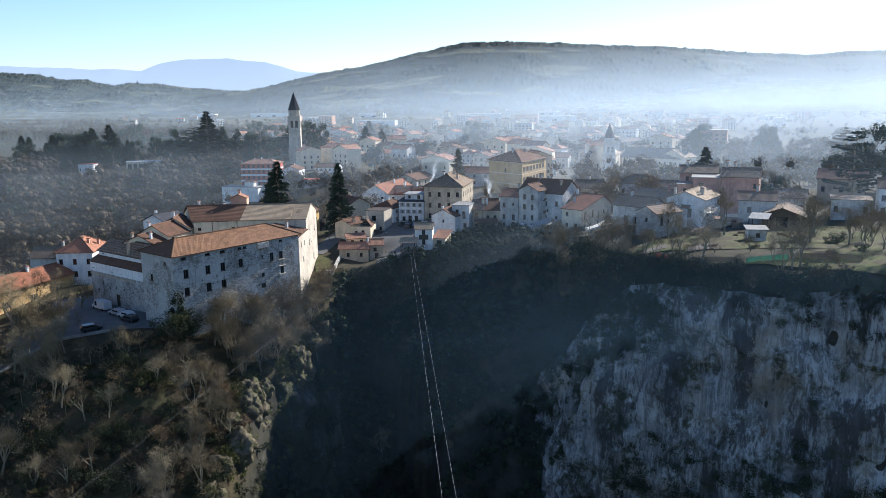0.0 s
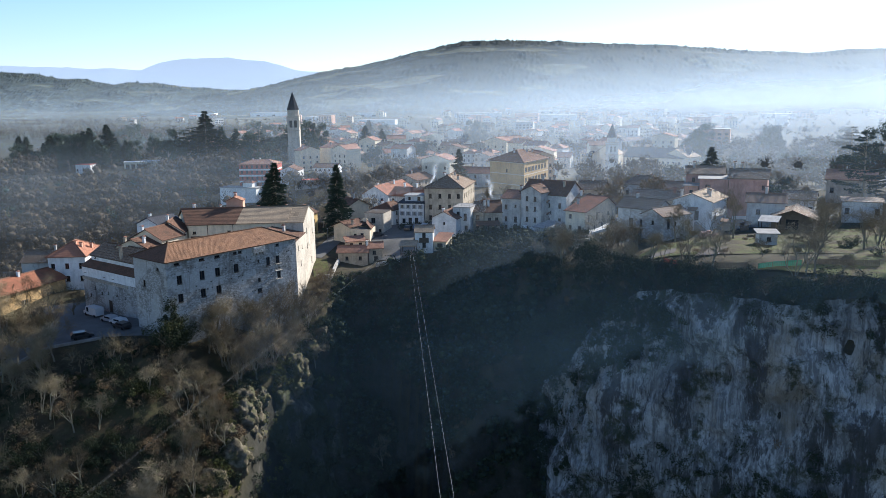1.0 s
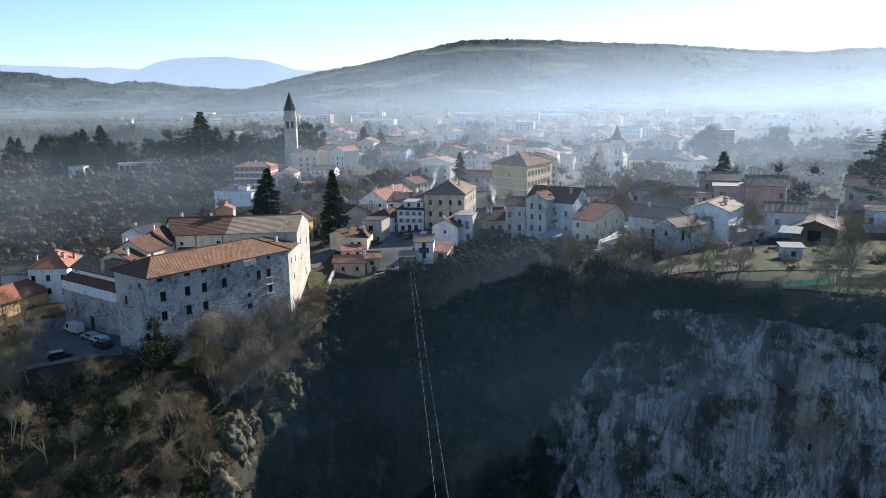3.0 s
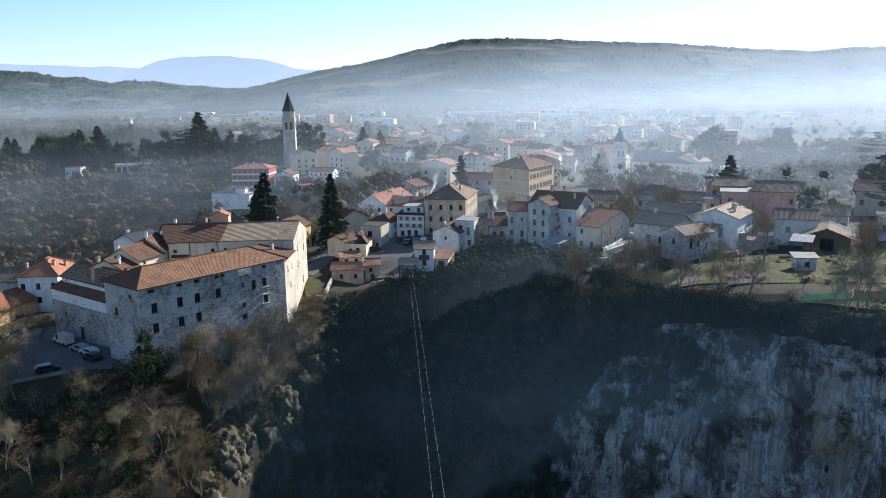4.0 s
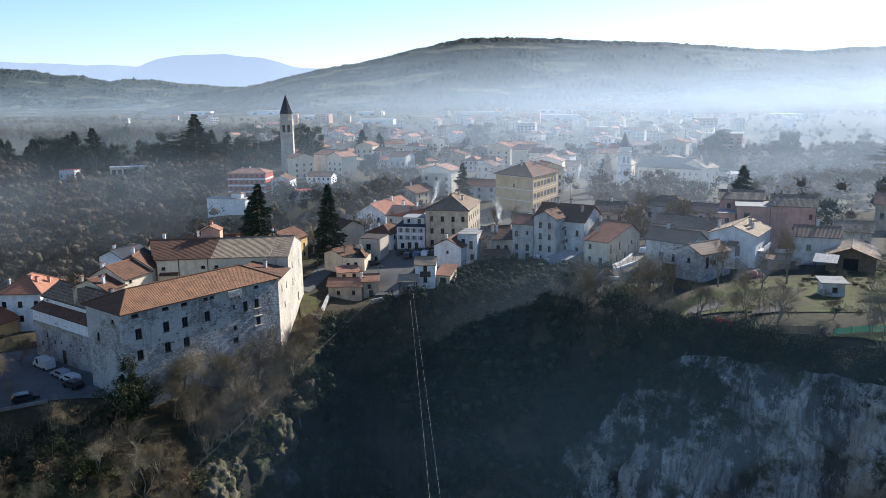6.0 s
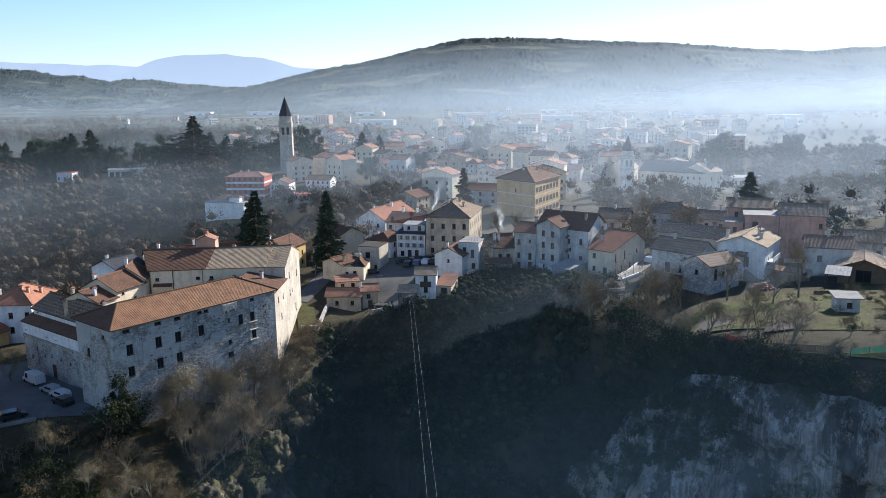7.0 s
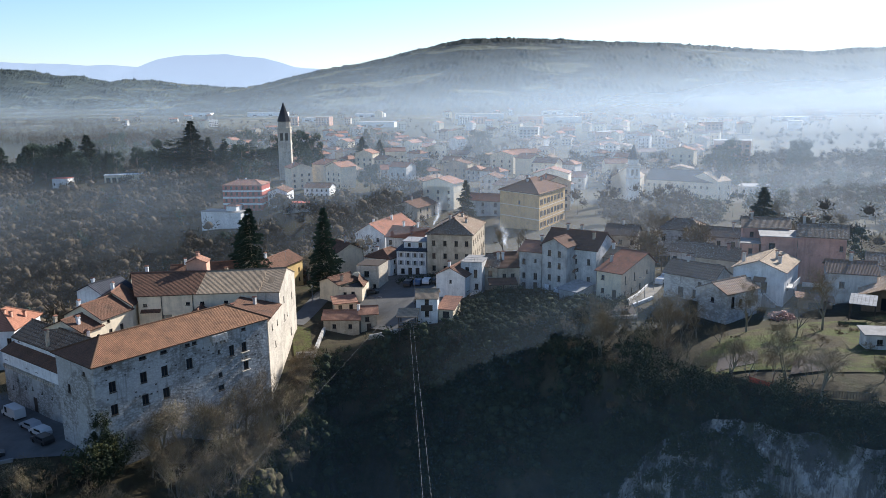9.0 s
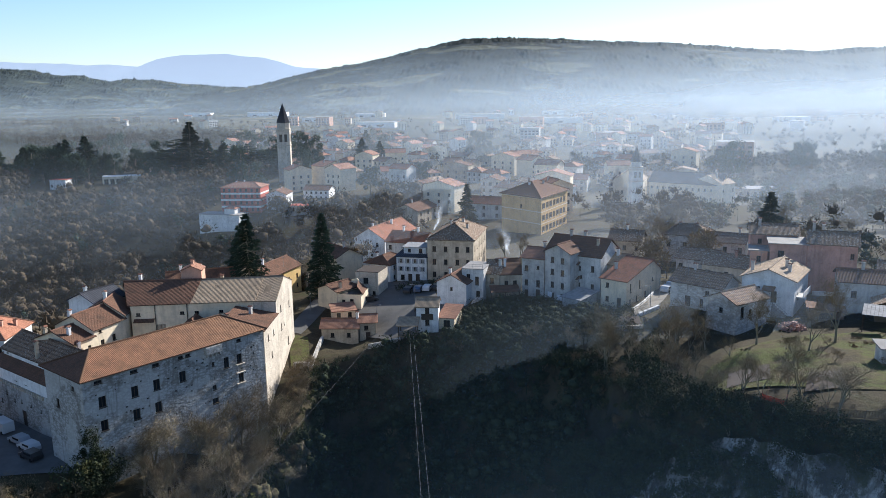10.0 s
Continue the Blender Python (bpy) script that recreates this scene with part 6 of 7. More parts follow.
# garden rim and terrace on the other side
rim_r = [(9, 180), (15, 172), (19, 161), (21, 151), (27, 143), (33, 136), (40, 131), (48, 124.5), (57, 121.5), (75, 108)]
spots = []
for k in range(105):
    i = gr.randrange(len(rim_r) - 1)
    s = gr.random()
    x = rim_r[i][0] * (1 - s) + rim_r[i + 1][0] * s + gr.uniform(-2.0, 1.0)
    y = rim_r[i][1] * (1 - s) + rim_r[i + 1][1] * s + gr.uniform(-1.2, .8)
    spots.append((x, y))
put([shrubs[0], shrubs[3], shrubs[0], shrubs[4], shrubs[1]], spots, gr, used, (.5, 1.0))
spots = []
for k in range(18):
    i = gr.randrange(len(rim_r) - 1)
    s = gr.random()
    spots.append((rim_r[i][0] * (1 - s) + rim_r[i + 1][0] * s + gr.uniform(0, 5), rim_r[i][1] * (1 - s) + rim_r[i + 1][1] * s + gr.uniform(0, 5)))
put(bare, spots, gr, used, (.5, .9))
put([bare[1], bare[3], bare[0]], [(44, 160), (50, 165), (57, 160), (39, 168), (62, 150), (66, 160), (72, 150), (76, 160), (80, 140), (70, 138), (84, 170), (90, 165), (78, 182), (100, 175), (98, 150), (88, 130), (26, 170), (27, 178), (30, 184), (24, 184), (74, 190), (84, 195), (99, 205), (78, 210)], gr, used, (.6, 1.0))
put([bare[0], bare[2]], [(0, 262), (4, 258), (40, 252), (37, 245), (36, 255), (44, 262), (30, 260), (48, 268), (-60, 228), (-66, 215), (-72, 232), (-52, 240), (70, 232), (78, 240), (88, 250), (72, 255)], gr, used, (.8, 1.2))


# ivy and scrub hanging over the upper cliff
places = []
for k in range(190):
    i = gr.randrange(2, len(rim_r) - 1)
    s = gr.random()
    places.append((rim_r[i][0] * (1 - s) + rim_r[i + 1][0] * s + gr.uniform(-2.4, .8), rim_r[i][1] * (1 - s) + rim_r[i + 1][1] * s + gr.uniform(-2.4, .3), 19 - 8 * gr.random() ** 1.9, gr.uniform(1.0, 2.3)))
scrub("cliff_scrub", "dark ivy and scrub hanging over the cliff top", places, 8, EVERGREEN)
places = []
for k in range(260):
    s = gr.random() ** 1.2 * .9
    p = Vector((11, 166)).lerp(Vector((24, 143.5)), s)
    z = 14 * s - 34 * gr.random() ** 1.3
    o = .12 * (15 - z) + 1.2
    places.append((p.x - .8 * o, p.y - .6 * o, z, gr.uniform(1.0, 2.6)))
for k in range(85):
    s = gr.random()
    p = Vector((23, 144)).lerp(Vector((34, 133)), s)
    z = 13 - (16 - 9 * s) * gr.random() ** 1.2
    o = .12 * (15 - z) + 1.4
    places.append((p.x - .7 * o, p.y - .7 * o, z, gr.uniform(.9, 2.0)))
# Cover of dark leaves: partly real scrub, partly stand-in for shaded rock.
scrub("cliff_scrub", "scrub on the cliff shoulder, dark to stand for its shaded rock too", places, 28, EVERGREEN, .28)
# gorge slope under the town
places, dry = [], []
while len(places) < 620:
    x, y = gr.uniform(-37, 26), gr.uniform(150, 221)
    if y > 218.5 - .5 * max(0, x) or (y > 199 and x < -10):
        continue
    d_, _, out = canyon(np.array([x]), np.array([y]))
    if (out[0] == 0 and d_[0] < 36) or (out[0] < 32 and x > -9 and y > 170):
        (dry if gr.random() < .07 else places).append((x, y, gz(x, y), gr.uniform(.8, 2.2)))
while len(places) < 1150:
    x, y = gr.uniform(-31, 20), gr.uniform(183, 217)
    if x < -9 and y > 199.5 or abs(x + 21) < 5 and y > 191 or x < -5 and y > 210 or y > 216 - .7 * max(0, x - 4) or x < -26 and y > 197:
        continue
    places.append((x, y, gz(x, y), gr.uniform(.8, 1.8)))
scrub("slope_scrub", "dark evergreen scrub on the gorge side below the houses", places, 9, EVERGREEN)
low_growth = []
while len(low_growth) < 330:
    x, y = gr.uniform(-13, 17), gr.uniform(186, 216.5)
    if (x < -9 and y > 198) or (x < -5.5 and y > 209) or y > 217 - .75 * max(0, x - 4) or (x > 11 and y > 204):
        continue
    low_growth.append((x, y))
scrub("dry_scrub", "dry rust-brown scrub on the gorge side", dry, 10, DRY, .2)
places = []
for k in range(90):
    i = gr.randrange(3, len(rim_r) - 1)
    s = gr.random()
    z = -8 - 42 * gr.random()
    o = .12 * (15 - z) + 1.5
    places.append((rim_r[i][0] * (1 - s) + rim_r[i + 1][0] * s - .55 * o, rim_r[i][1] * (1 - s) + rim_r[i + 1][1] * s - .83 * o, z, gr.uniform(1.0, 3.0)))
for k in range(170):
    i = gr.randrange(3, len(rim_r) - 1)
    s = gr.random()
    z = -13 - 26 * gr.random()
    o = .12 * (15 - z) + gr.uniform(.5, 3.5)
    places.append((rim_r[i][0] * (1 - s) + rim_r[i + 1][0] * s - .55 * o, rim_r[i][1] * (1 - s) + rim_r[i + 1][1] * s - .83 * o, z, gr.uniform(1.2, 2.8)))
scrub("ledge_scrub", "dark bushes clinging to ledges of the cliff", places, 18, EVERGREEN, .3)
scrub("hedge", "clipped dark hedge above the parked cars", [(-27 + 13 * k / 11, 233.5 + 4.5 * k / 11, gz(-27 + 13 * k / 11, 233.5 + 4.5 * k / 11), 1.7) for k in range(12)], 15, EVERGREEN)
# mossy growth on the crag below the castle
places = []
for k in range(120):
    i = gr.randrange(2, 9)
    s = gr.random()
    x, y = RIM[i][0] * (1 - s) + RIM[i + 1][0] * s + gr.uniform(-3, 1.5), RIM[i][1] * (1 - s) + RIM[i + 1][1] * s + gr.uniform(-1.5, 1.5)
    places.append((x, y, gz(x - 2.5, y) - 5 * gr.random() ** 2 + .3, gr.uniform(.7, 1.7)))


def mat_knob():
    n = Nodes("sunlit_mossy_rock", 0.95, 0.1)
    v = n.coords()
    # Ochre far paler than the crag's rock: sunlight put into the knobs' colour.
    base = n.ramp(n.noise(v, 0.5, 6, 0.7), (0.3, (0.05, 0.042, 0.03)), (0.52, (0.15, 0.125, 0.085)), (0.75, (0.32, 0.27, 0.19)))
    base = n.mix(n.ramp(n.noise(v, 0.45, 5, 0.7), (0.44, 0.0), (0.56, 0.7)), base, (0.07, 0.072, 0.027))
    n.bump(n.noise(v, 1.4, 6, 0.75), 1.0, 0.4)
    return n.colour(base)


KNOB = mat_knob()


def boulder(x, y, z, r, seed):
    """A rugged rock knob standing out of the crag."""
    bm = bmesh.new()
    bmesh.ops.create_icosphere(bm, subdivisions=4, radius=1.0)
    for v in bm.verts:
        d = v.co.normalized()
        k = 1 + .42 * noise.fractal(d * 1.6 + Vector((seed * 3.7, 0, 0)), .7, 2.2, 5) + .2 * abs(noise.noise(d * 4 + Vector((0, seed, 0))))
        v.co = Vector((d.x * r * k, d.y * r * k, d.z * r * 1.2 * k))
    me = bpy.data.meshes.new("rock_knob")
    bm.to_mesh(me)
    bm.free()
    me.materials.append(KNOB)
    me.polygons.foreach_set("use_smooth", [True] * len(me.polygons))
    ob = new("rock_knob", me)
    ob.location = (x, y, z)
    return tagged(ob, "rugged ochre limestone knob with moss, coloured as sunlit, on the crag edge", "rock", "rock knobs")


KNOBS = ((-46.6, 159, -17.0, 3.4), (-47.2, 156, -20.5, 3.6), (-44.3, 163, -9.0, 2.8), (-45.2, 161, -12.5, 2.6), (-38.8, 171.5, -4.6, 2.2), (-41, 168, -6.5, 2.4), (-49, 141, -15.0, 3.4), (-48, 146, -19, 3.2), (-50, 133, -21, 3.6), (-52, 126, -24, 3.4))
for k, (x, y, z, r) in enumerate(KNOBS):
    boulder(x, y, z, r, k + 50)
for mat_, label_, seed_ in ((IVY, "green ivy and moss over the rock knobs", 61), (DRY, "dry grass tufts over the rock knobs", 62), (EVERGREEN, "dark evergreen tufts over the rock knobs", 63)):
    kr = random.Random(seed_)
    scrub("knob_growth", label_, [(x + kr.uniform(-1, 1) * r * .9, y + kr.uniform(-1, .4) * r * .9, z + r * kr.uniform(.1, 1.0), kr.uniform(.4, .9)) for x, y, z, r in KNOBS for q in range(6)], seed_, mat_, .16)

for k in range(26):
    i, s = gr.choice((2, 2, 3, 3, 4, 5, 6)), gr.random()
    x, y = RIM[i][0] * (1 - s) + RIM[i + 1][0] * s + gr.uniform(-1.5, 1.2), RIM[i][1] * (1 - s) + RIM[i + 1][1] * s
    boulder(x, y, gz(x - 2, y) - 1.2 - 6 * gr.random() ** 2, gr.uniform(1.3, 3.0), k)
scrub("crag_growth", "sunlit mossy ivy and grass on the crag edge", places, 12, IVY, .2)
places, knobs = [], []
for k in range(330):
    i = gr.choice((1, 1, 2, 2, 3, 4, 5, 6))
    s = gr.random()
    x, y = RIM[i][0] * (1 - s) + RIM[i + 1][0] * s + gr.uniform(-4, 4.5), RIM[i][1] * (1 - s) + RIM[i + 1][1] * s + gr.uniform(-2, 2)
    (knobs if gr.random() < .3 else places).append((x, y, gz(x, y) + .2, gr.uniform(.8, 2.0)))
scrub("crag_scrub", "dark evergreen scrub over the lip of the crag", places, 22, EVERGREEN, .24)
scrub("crag_moss", "ochre-green grass and moss on the crag edge", knobs, 23, MOSS, .18)
put([bare[3], bare[1], bare[0]], [(gr.uniform(-30, 18), gr.uniform(168, 196)) for k in range(10)], gr, used, (.6, 1.0))


ball = bmesh.new()
bmesh.ops.create_icosphere(ball, subdivisions=2, radius=1.0)
BALL_V, BALL_F = np.array([tuple(v.co) for v in ball.verts]), np.array([[v.index for v in f.verts] for f in ball.faces])
ball.free()


def woodland(name, label, spots, seed, low=5, high=10, mats=(BARK, TWIG), per=150, wide=.36, lobes=5, blade=1.0, core=False):
    """Many leafless trees too far off to tell apart, in one mesh."""
    r = np.random.RandomState(seed)
    V_, F_, T_, M_ = [], [], [], []
    n0 = 0
    P2 = np.array(spots)
    for (x, y), z in zip(spots, ground(P2[:, 0], P2[:, 1])):
        h = r.uniform(low, high)
        tn = r.rand()
        crown = r.normal(size=(per, 3))
        crown /= np.linalg.norm(crown, axis=1)[:, None]
        lumps = r.normal(size=(lobes, 3)) * np.array([h * wide * .5, h * wide * .5, h * .17])
        which = r.randint(0, lobes, per)
        lob = h * wide * r.uniform(.42, .72, lobes)
        size = lob[which][:, None]
        c = np.array([x, y, z + h * .6])
        P = c + lumps[which] + crown * size * r.uniform(.45, 1.15, size=(per, 1)) * np.array([1, 1, .85])
        d = crown * .7 + r.normal(size=(per, 3)) * .5 + np.array([0, 0, .35])
        d /= np.linalg.norm(d, axis=1)[:, None]
        s = np.cross(d, r.normal(size=(per, 3)))
        s /= np.linalg.norm(s, axis=1)[:, None]
        wdt = blade * r.uniform(.06, .13, size=(per, 1)) * h / 7
        tri = np.stack([P - s * wdt, P + s * wdt, P + d * h * r.uniform(.06, .15, size=(per, 1))], 1).reshape(-1, 3)
        V_.append(tri)
        F_.append((np.arange(per * 3) + n0).reshape(-1, 3))
        # Upper twigs get a lighter tone: light on the crown tops is painted.
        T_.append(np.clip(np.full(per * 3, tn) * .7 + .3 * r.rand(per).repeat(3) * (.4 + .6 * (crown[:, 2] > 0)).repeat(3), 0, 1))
        n0 += per * 3
        if core:
            for g in range(lobes):
                q = .52 * lob[g]
                wob = 1 + .17 * r.normal(size=(len(BALL_V), 1)).clip(-1.4, 1.4)
                V_.append(c + lumps[g] + BALL_V * wob * np.array([q, q, q * .85]))
                F_.append(BALL_F + n0)
                # Core tone paints in the shade inside the crown.
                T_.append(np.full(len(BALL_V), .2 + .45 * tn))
                n0 += len(BALL_V)
        t = h * .02
        tr_ = np.array([[x - t, y, z - 1], [x + t, y, z - 1], [x, y + t, z - 1], [x, y, z + h * .75]])
        V_.append(tr_)
        F_.append(np.array([[0, 1, 3], [1, 2, 3], [2, 0, 3]]) + n0)
        T_.append(np.full(4, tn))
        n0 += 4
    me = mesh_from(name, np.concatenate(V_).tolist(), np.concatenate(F_).tolist(), (mats[1],), smooth=core, tones=np.concatenate(T_))
    return tagged(new(name, me), label, "woods", kind="stuff")


spots = []
while len(spots) < 170:
    x, y = gr.uniform(-112, -46), gr.uniform(92, 144)
    if canyon(np.array([x]), np.array([y]))[0][0] < 1 and not (x < -76 and y > 132):
        spots.append((x, y))
woodland("thicket", "thicket of leafless saplings on the slope under the castle", spots, 41, 2.5, 6, (BARK, TWIG), 150, .36, 4, .55)
spots = []
while len(spots) < 1900:
    x, y = gr.uniform(-420, -40), gr.uniform(212, 540)
    if y > 400 and x > -150 or x > -62 - (y - 230) * .12 and y < 262 or (x > -36 and y > 255) or any((x - a_) ** 2 + (y - b_) ** 2 < (c_ + 1) ** 2 for a_, b_, c_ in taken) or (-128 < x < -96 and y < 206) or (-83 < x < -54 and y < 240):
        continue
    if -300 < x < -225 and y > 505 or -144 < x < -106 and y > 374:
        continue
    spots.append((x, y))
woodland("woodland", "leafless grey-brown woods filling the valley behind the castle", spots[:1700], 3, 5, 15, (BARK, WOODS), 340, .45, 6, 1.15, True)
# A share of dark trees, put in as shadow gaps between the crowns.
woodland("woodland", "evergreens in the valley woods, dark to stand for shadow gaps", spots[1700:], 13, 5, 12, (BARK, PINE), 240, .4, 4, 1.7, True)
spots = []
while len(spots) < 900:
    x, y = gr.uniform(-42, 24), gr.uniform(130, 200)
    d_, _, out = canyon(np.array([x]), np.array([y]))
    if out[0] == 0 and d_[0] > 1.2:
        spots.append((x, y))
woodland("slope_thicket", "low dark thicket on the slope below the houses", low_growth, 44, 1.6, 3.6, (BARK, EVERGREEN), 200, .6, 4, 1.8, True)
# The dark leaf colour stands in for the shade on the gorge sides.
woodland("woodland", "gorge-side scrub in a dark leaf colour for the gorge shade", spots, 4, 2.5, 7, (BARK, EVERGREEN), 240, .42, 4, 1.6, True)
spots = []
while len(spots) < 760:
    x, y = gr.uniform(50, 420), gr.uniform(225, 620)
    if (x < 112 and 318 < y < 420) or (x < 64 and y < 260) or any((x - a_) ** 2 + (y - b_) ** 2 < (c_ + 2) ** 2 for a_, b_, c_ in taken):
        continue
    spots.append((x, y))
for k in range(70):
    x, y = gr.choice(((-70, -8), (26, 50)))[0] + gr.uniform(0, 40), gr.uniform(266, 345)
    if not (-8 < x < 27 and y > 296) and not any((x - a_) ** 2 + (y - b_) ** 2 < (c_ + 2) ** 2 for a_, b_, c_ in taken):
        spots.append((x, y))
for k in range(500):
    y = 430 + 1000 * gr.random()
    x = gr.uniform(-.5, .55) * y
    if not any((x - a_) ** 2 + (y - b_) ** 2 < (c_ + 1) ** 2 for a_, b_, c_ in taken):
        spots.append((x, y))
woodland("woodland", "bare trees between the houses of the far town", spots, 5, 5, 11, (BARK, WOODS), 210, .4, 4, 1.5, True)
spots = [(gr.uniform(60, 100), gr.uniform(285, 318)) for k in range(20)] + [(gr.uniform(100, 190), gr.uniform(270, 430)) for k in range(150)] + [(gr.uniform(66, 84), gr.uniform(213, 236)) for k in range(14)]
spots = [p for p in spots if not any((p[0] - a_) ** 2 + (p[1] - b_) ** 2 < (c_ + 1) ** 2 for a_, b_, c_ in taken)]
woodland("woodland", "shaded thicket of trees in front of the monastery", spots, 16, 4, 9, (BARK, PINE), 210, .42, 4, 1.7, True)
spots = [(gr.uniform(33, 49), gr.uniform(229, 240)) for k in range(26)]
woodland("woodland", "close grove of leafless poplars among the houses", spots[:16], 17, 9, 13, (BARK, TWIG), 190, .2)
spots = []
for k in range(1500):
    belt = gr.randrange(16)
    br = random.Random(belt + 40)
    y = br.uniform(590, 1500) + gr.gauss(0, 9)
    x = y * (br.uniform(-.62, -.25) + gr.uniform(-.13, .13))
    if not any((x - a_) ** 2 + (y - b_) ** 2 < (c_ + 1) ** 2 for a_, b_, c_ in taken):
        spots.append((x, y))
woodland("woodland", "dark hedges and belts of trees across the far plain", spots, 6, 7, 13, (BARK, WOODS), 110)

# ---------------------------------------------------------------- wires over the gorge
DARK_STEEL = mat_plain("dark_steel_cable", (0.1, 0.103, 0.107), 0.7, 0.3)


def wire(P, Q, sag, r, label, mat=METAL):
    P, Q = Vector(P), Vector(Q)
    b = Builder()
    b.tube([P.lerp(Q, k / 30) - Vector((0, 0, sag * 4 * (k / 30) * (1 - k / 30))) for k in range(31)], r, 5)
    ob = new("zip_line_cable", b.mesh("zip_line_cable", mat))
    return tagged(ob, label, "cable", "zip line cables")


for dx in (-.35, .35):
    wire((-20.6 + dx, 199.4, 10.2), (8.3 + dx * 2, -30, 21.6), 0.0, 0.01, "thin steel zip line cable spanning the gorge")
    wire((-27.6 + dx * .4, 199.6, 8.8 + dx * .5), (-62.5 + dx, -30, 2.2), 0.0, 0.006, "thin dark steel cable running past the crag", DARK_STEEL)

plat = thing("zip_line_platform", (-21.2, 199.8, 8.2), 0, "wooden zip line platform with a tiled shelter roof on posts", "platform")
b = Builder()
b.box(-2.0, -2.2, 0.9, 2.0, 1.8, 1.1)
part("deck", b, WOOD, plat)
for x in (-1.8, 1.8):
    for y in (-2.0, 1.6):
        b = Builder()
        b.box(x - .1, y - .1, -4.0, x + .1, y + .1, 3.4)
        part("post", b, DARKWOOD, plat)
b = Builder()
b.slab([(-2.3, -2.6, 3.4), (2.3, -2.6, 3.4), (2.3, 2.1, 4.1), (-2.3, 2.1, 4.1)], .12)
part("roof", b, TILE_PALE, plat)
b = Builder()
b.box(-1.9, -2.09, 2.0, 1.9, -2.01, 2.08)
b.box(-1.9, -2.09, 1.55, 1.9, -2.01, 1.6)
part("railing", b, METAL, plat)

# cross-shaped shutters on the small white house
b = Builder()
b.box(-1.25, -.1, 0, 1.25, -.02, 1.3)
ob = new("shutter_board", b.mesh("shutter_board", DARKWOOD))
ob.location = (-17.4, 201.86, 11.6)
tagged(ob, "dark wooden open shutters beside a tall window", "shutters")


def mat_paint(name, c):
    n = Nodes(name, 0.3, 0.5)
    n.b.inputs["Coat Weight"].default_value = 0.4
    n.colour(c)
    return n.m


PAINTS = [mat_paint("car_paint_%s" % k, c) for k, c in (("white", (.6, .6, .6)), ("silver", (.35, .36, .38)), ("dark", (.025, .027, .03)), ("blue", (.05, .09, .16)), ("red", (.3, .03, .02)))]


def car(x, y, turn, paint, label, van=False):
    root = thing("van" if van else "car", (x, y, gz(x, y) + .1), radians(turn), label, "van" if van else "car", "parked vehicles")
    L, W, Hh = (5.2, 1.9, 2.1) if van else (4.3, 1.75, 1.45)
    prof = [(-L / 2, .35), (L / 2, .35), (L / 2, .75), (L / 2 - .9, .95), (L / 2 - 1.6, Hh), (-L / 2 + .5, Hh), (-L / 2, .95)] if not van else [(-L / 2, .35), (L / 2, .35), (L / 2, .95), (L / 2 - .7, 1.15), (L / 2 - 1.2, Hh), (-L / 2, Hh)]
    b = Builder()
    w = W / 2
    b.face([(px_, -w, pz) for px_, pz in prof])
    b.face([(px_, w, pz) for px_, pz in prof][::-1])
    for i in range(len(prof)):
        p0, p1 = prof[i], prof[(i + 1) % len(prof)]
        b.face([(p0[0], -w, p0[1]), (p0[0], w, p0[1]), (p1[0], w, p1[1]), (p1[0], -w, p1[1])])
    part("body", b, paint, root)
    g = Builder()
    x0, x1 = (-L / 2 + .7, L / 2 - 1.75) if not van else (L / 2 - 2.2, L / 2 - 1.35)
    for s in (-1, 1):
        g.box(x0, s * w - .01, .95, x1, s * w + .01, Hh - .15)
    part("side_windows", g, GLASS, root)
    g = Builder()
    fx0, fz0, fx1, fz1 = (L / 2 - .95, .98, L / 2 - 1.55, Hh - .06) if not van else (L / 2 - .72, 1.2, L / 2 - 1.17, Hh - .06)
    g.face([(fx0 + .03, -w + .12, fz0 + .02), (fx0 + .03, w - .12, fz0 + .02), (fx1 + .03, w - .12, fz1 + .02), (fx1 + .03, -w + .12, fz1 + .02)])
    part("windscreen", g, GLASS, root)
    for wx in (-L / 2 + .8, L / 2 - .85):
        for s in (-1, 1):
            t = Builder()
            for k in range(12):
                a0, a1 = 2 * math.pi * k / 12, 2 * math.pi * (k + 1) / 12
                pa, pb = (wx + .32 * math.cos(a0), .32 + .32 * math.sin(a0)), (wx + .32 * math.cos(a1), .32 + .32 * math.sin(a1))
                t.face([(pa[0], s * w - .1, pa[1]), (pb[0], s * w - .1, pb[1]), (pb[0], s * w + .02, pb[1]), (pa[0], s * w + .02, pa[1])])
                t.face([(wx, s * (w + .02), .32), (pa[0], s * w + .02 * s, pa[1]), (pb[0], s * w + .02 * s, pb[1])])
            part("wheel", t, TYRE, root)
    return root


car(-82.0, 160.2, 150, PAINTS[1], "silver hatchback parked by the castle wall")
car(-78.6, 157.4, 150, PAINTS[0], "pale estate car parked by the castle wall")
car(-76.4, 154.2, 150, PAINTS[2], "dark car parked by the castle wall")
car(-82.5, 149.6, 35, PAINTS[2], "dark car at the edge of the car park")
car(-87.8, 164.8, 146, PAINTS[0], "white van parked at the castle gate", True)
for x, y, t, k in ((-24.5, 231, 80, 2), (-22, 231.5, 80, 3), (-19.8, 232, 80, 0), (-17.5, 232.4, 85, 2), (-33.5, 226, 20, 2), (-19.5, 216, 10, 2), (35, 216, 60, 0), (37, 220, 60, 1), (-100, 520, 20, 0), (-96, 524, 20, 2), (-92, 521, 20, 1), (-88, 526, 20, 0), (-104, 527, 20, 1), (-110, 523, 20, 0)):
    car(x, y, t, PAINTS[k], ("white", "silver", "dark", "blue")[k] + " car parked on the street")


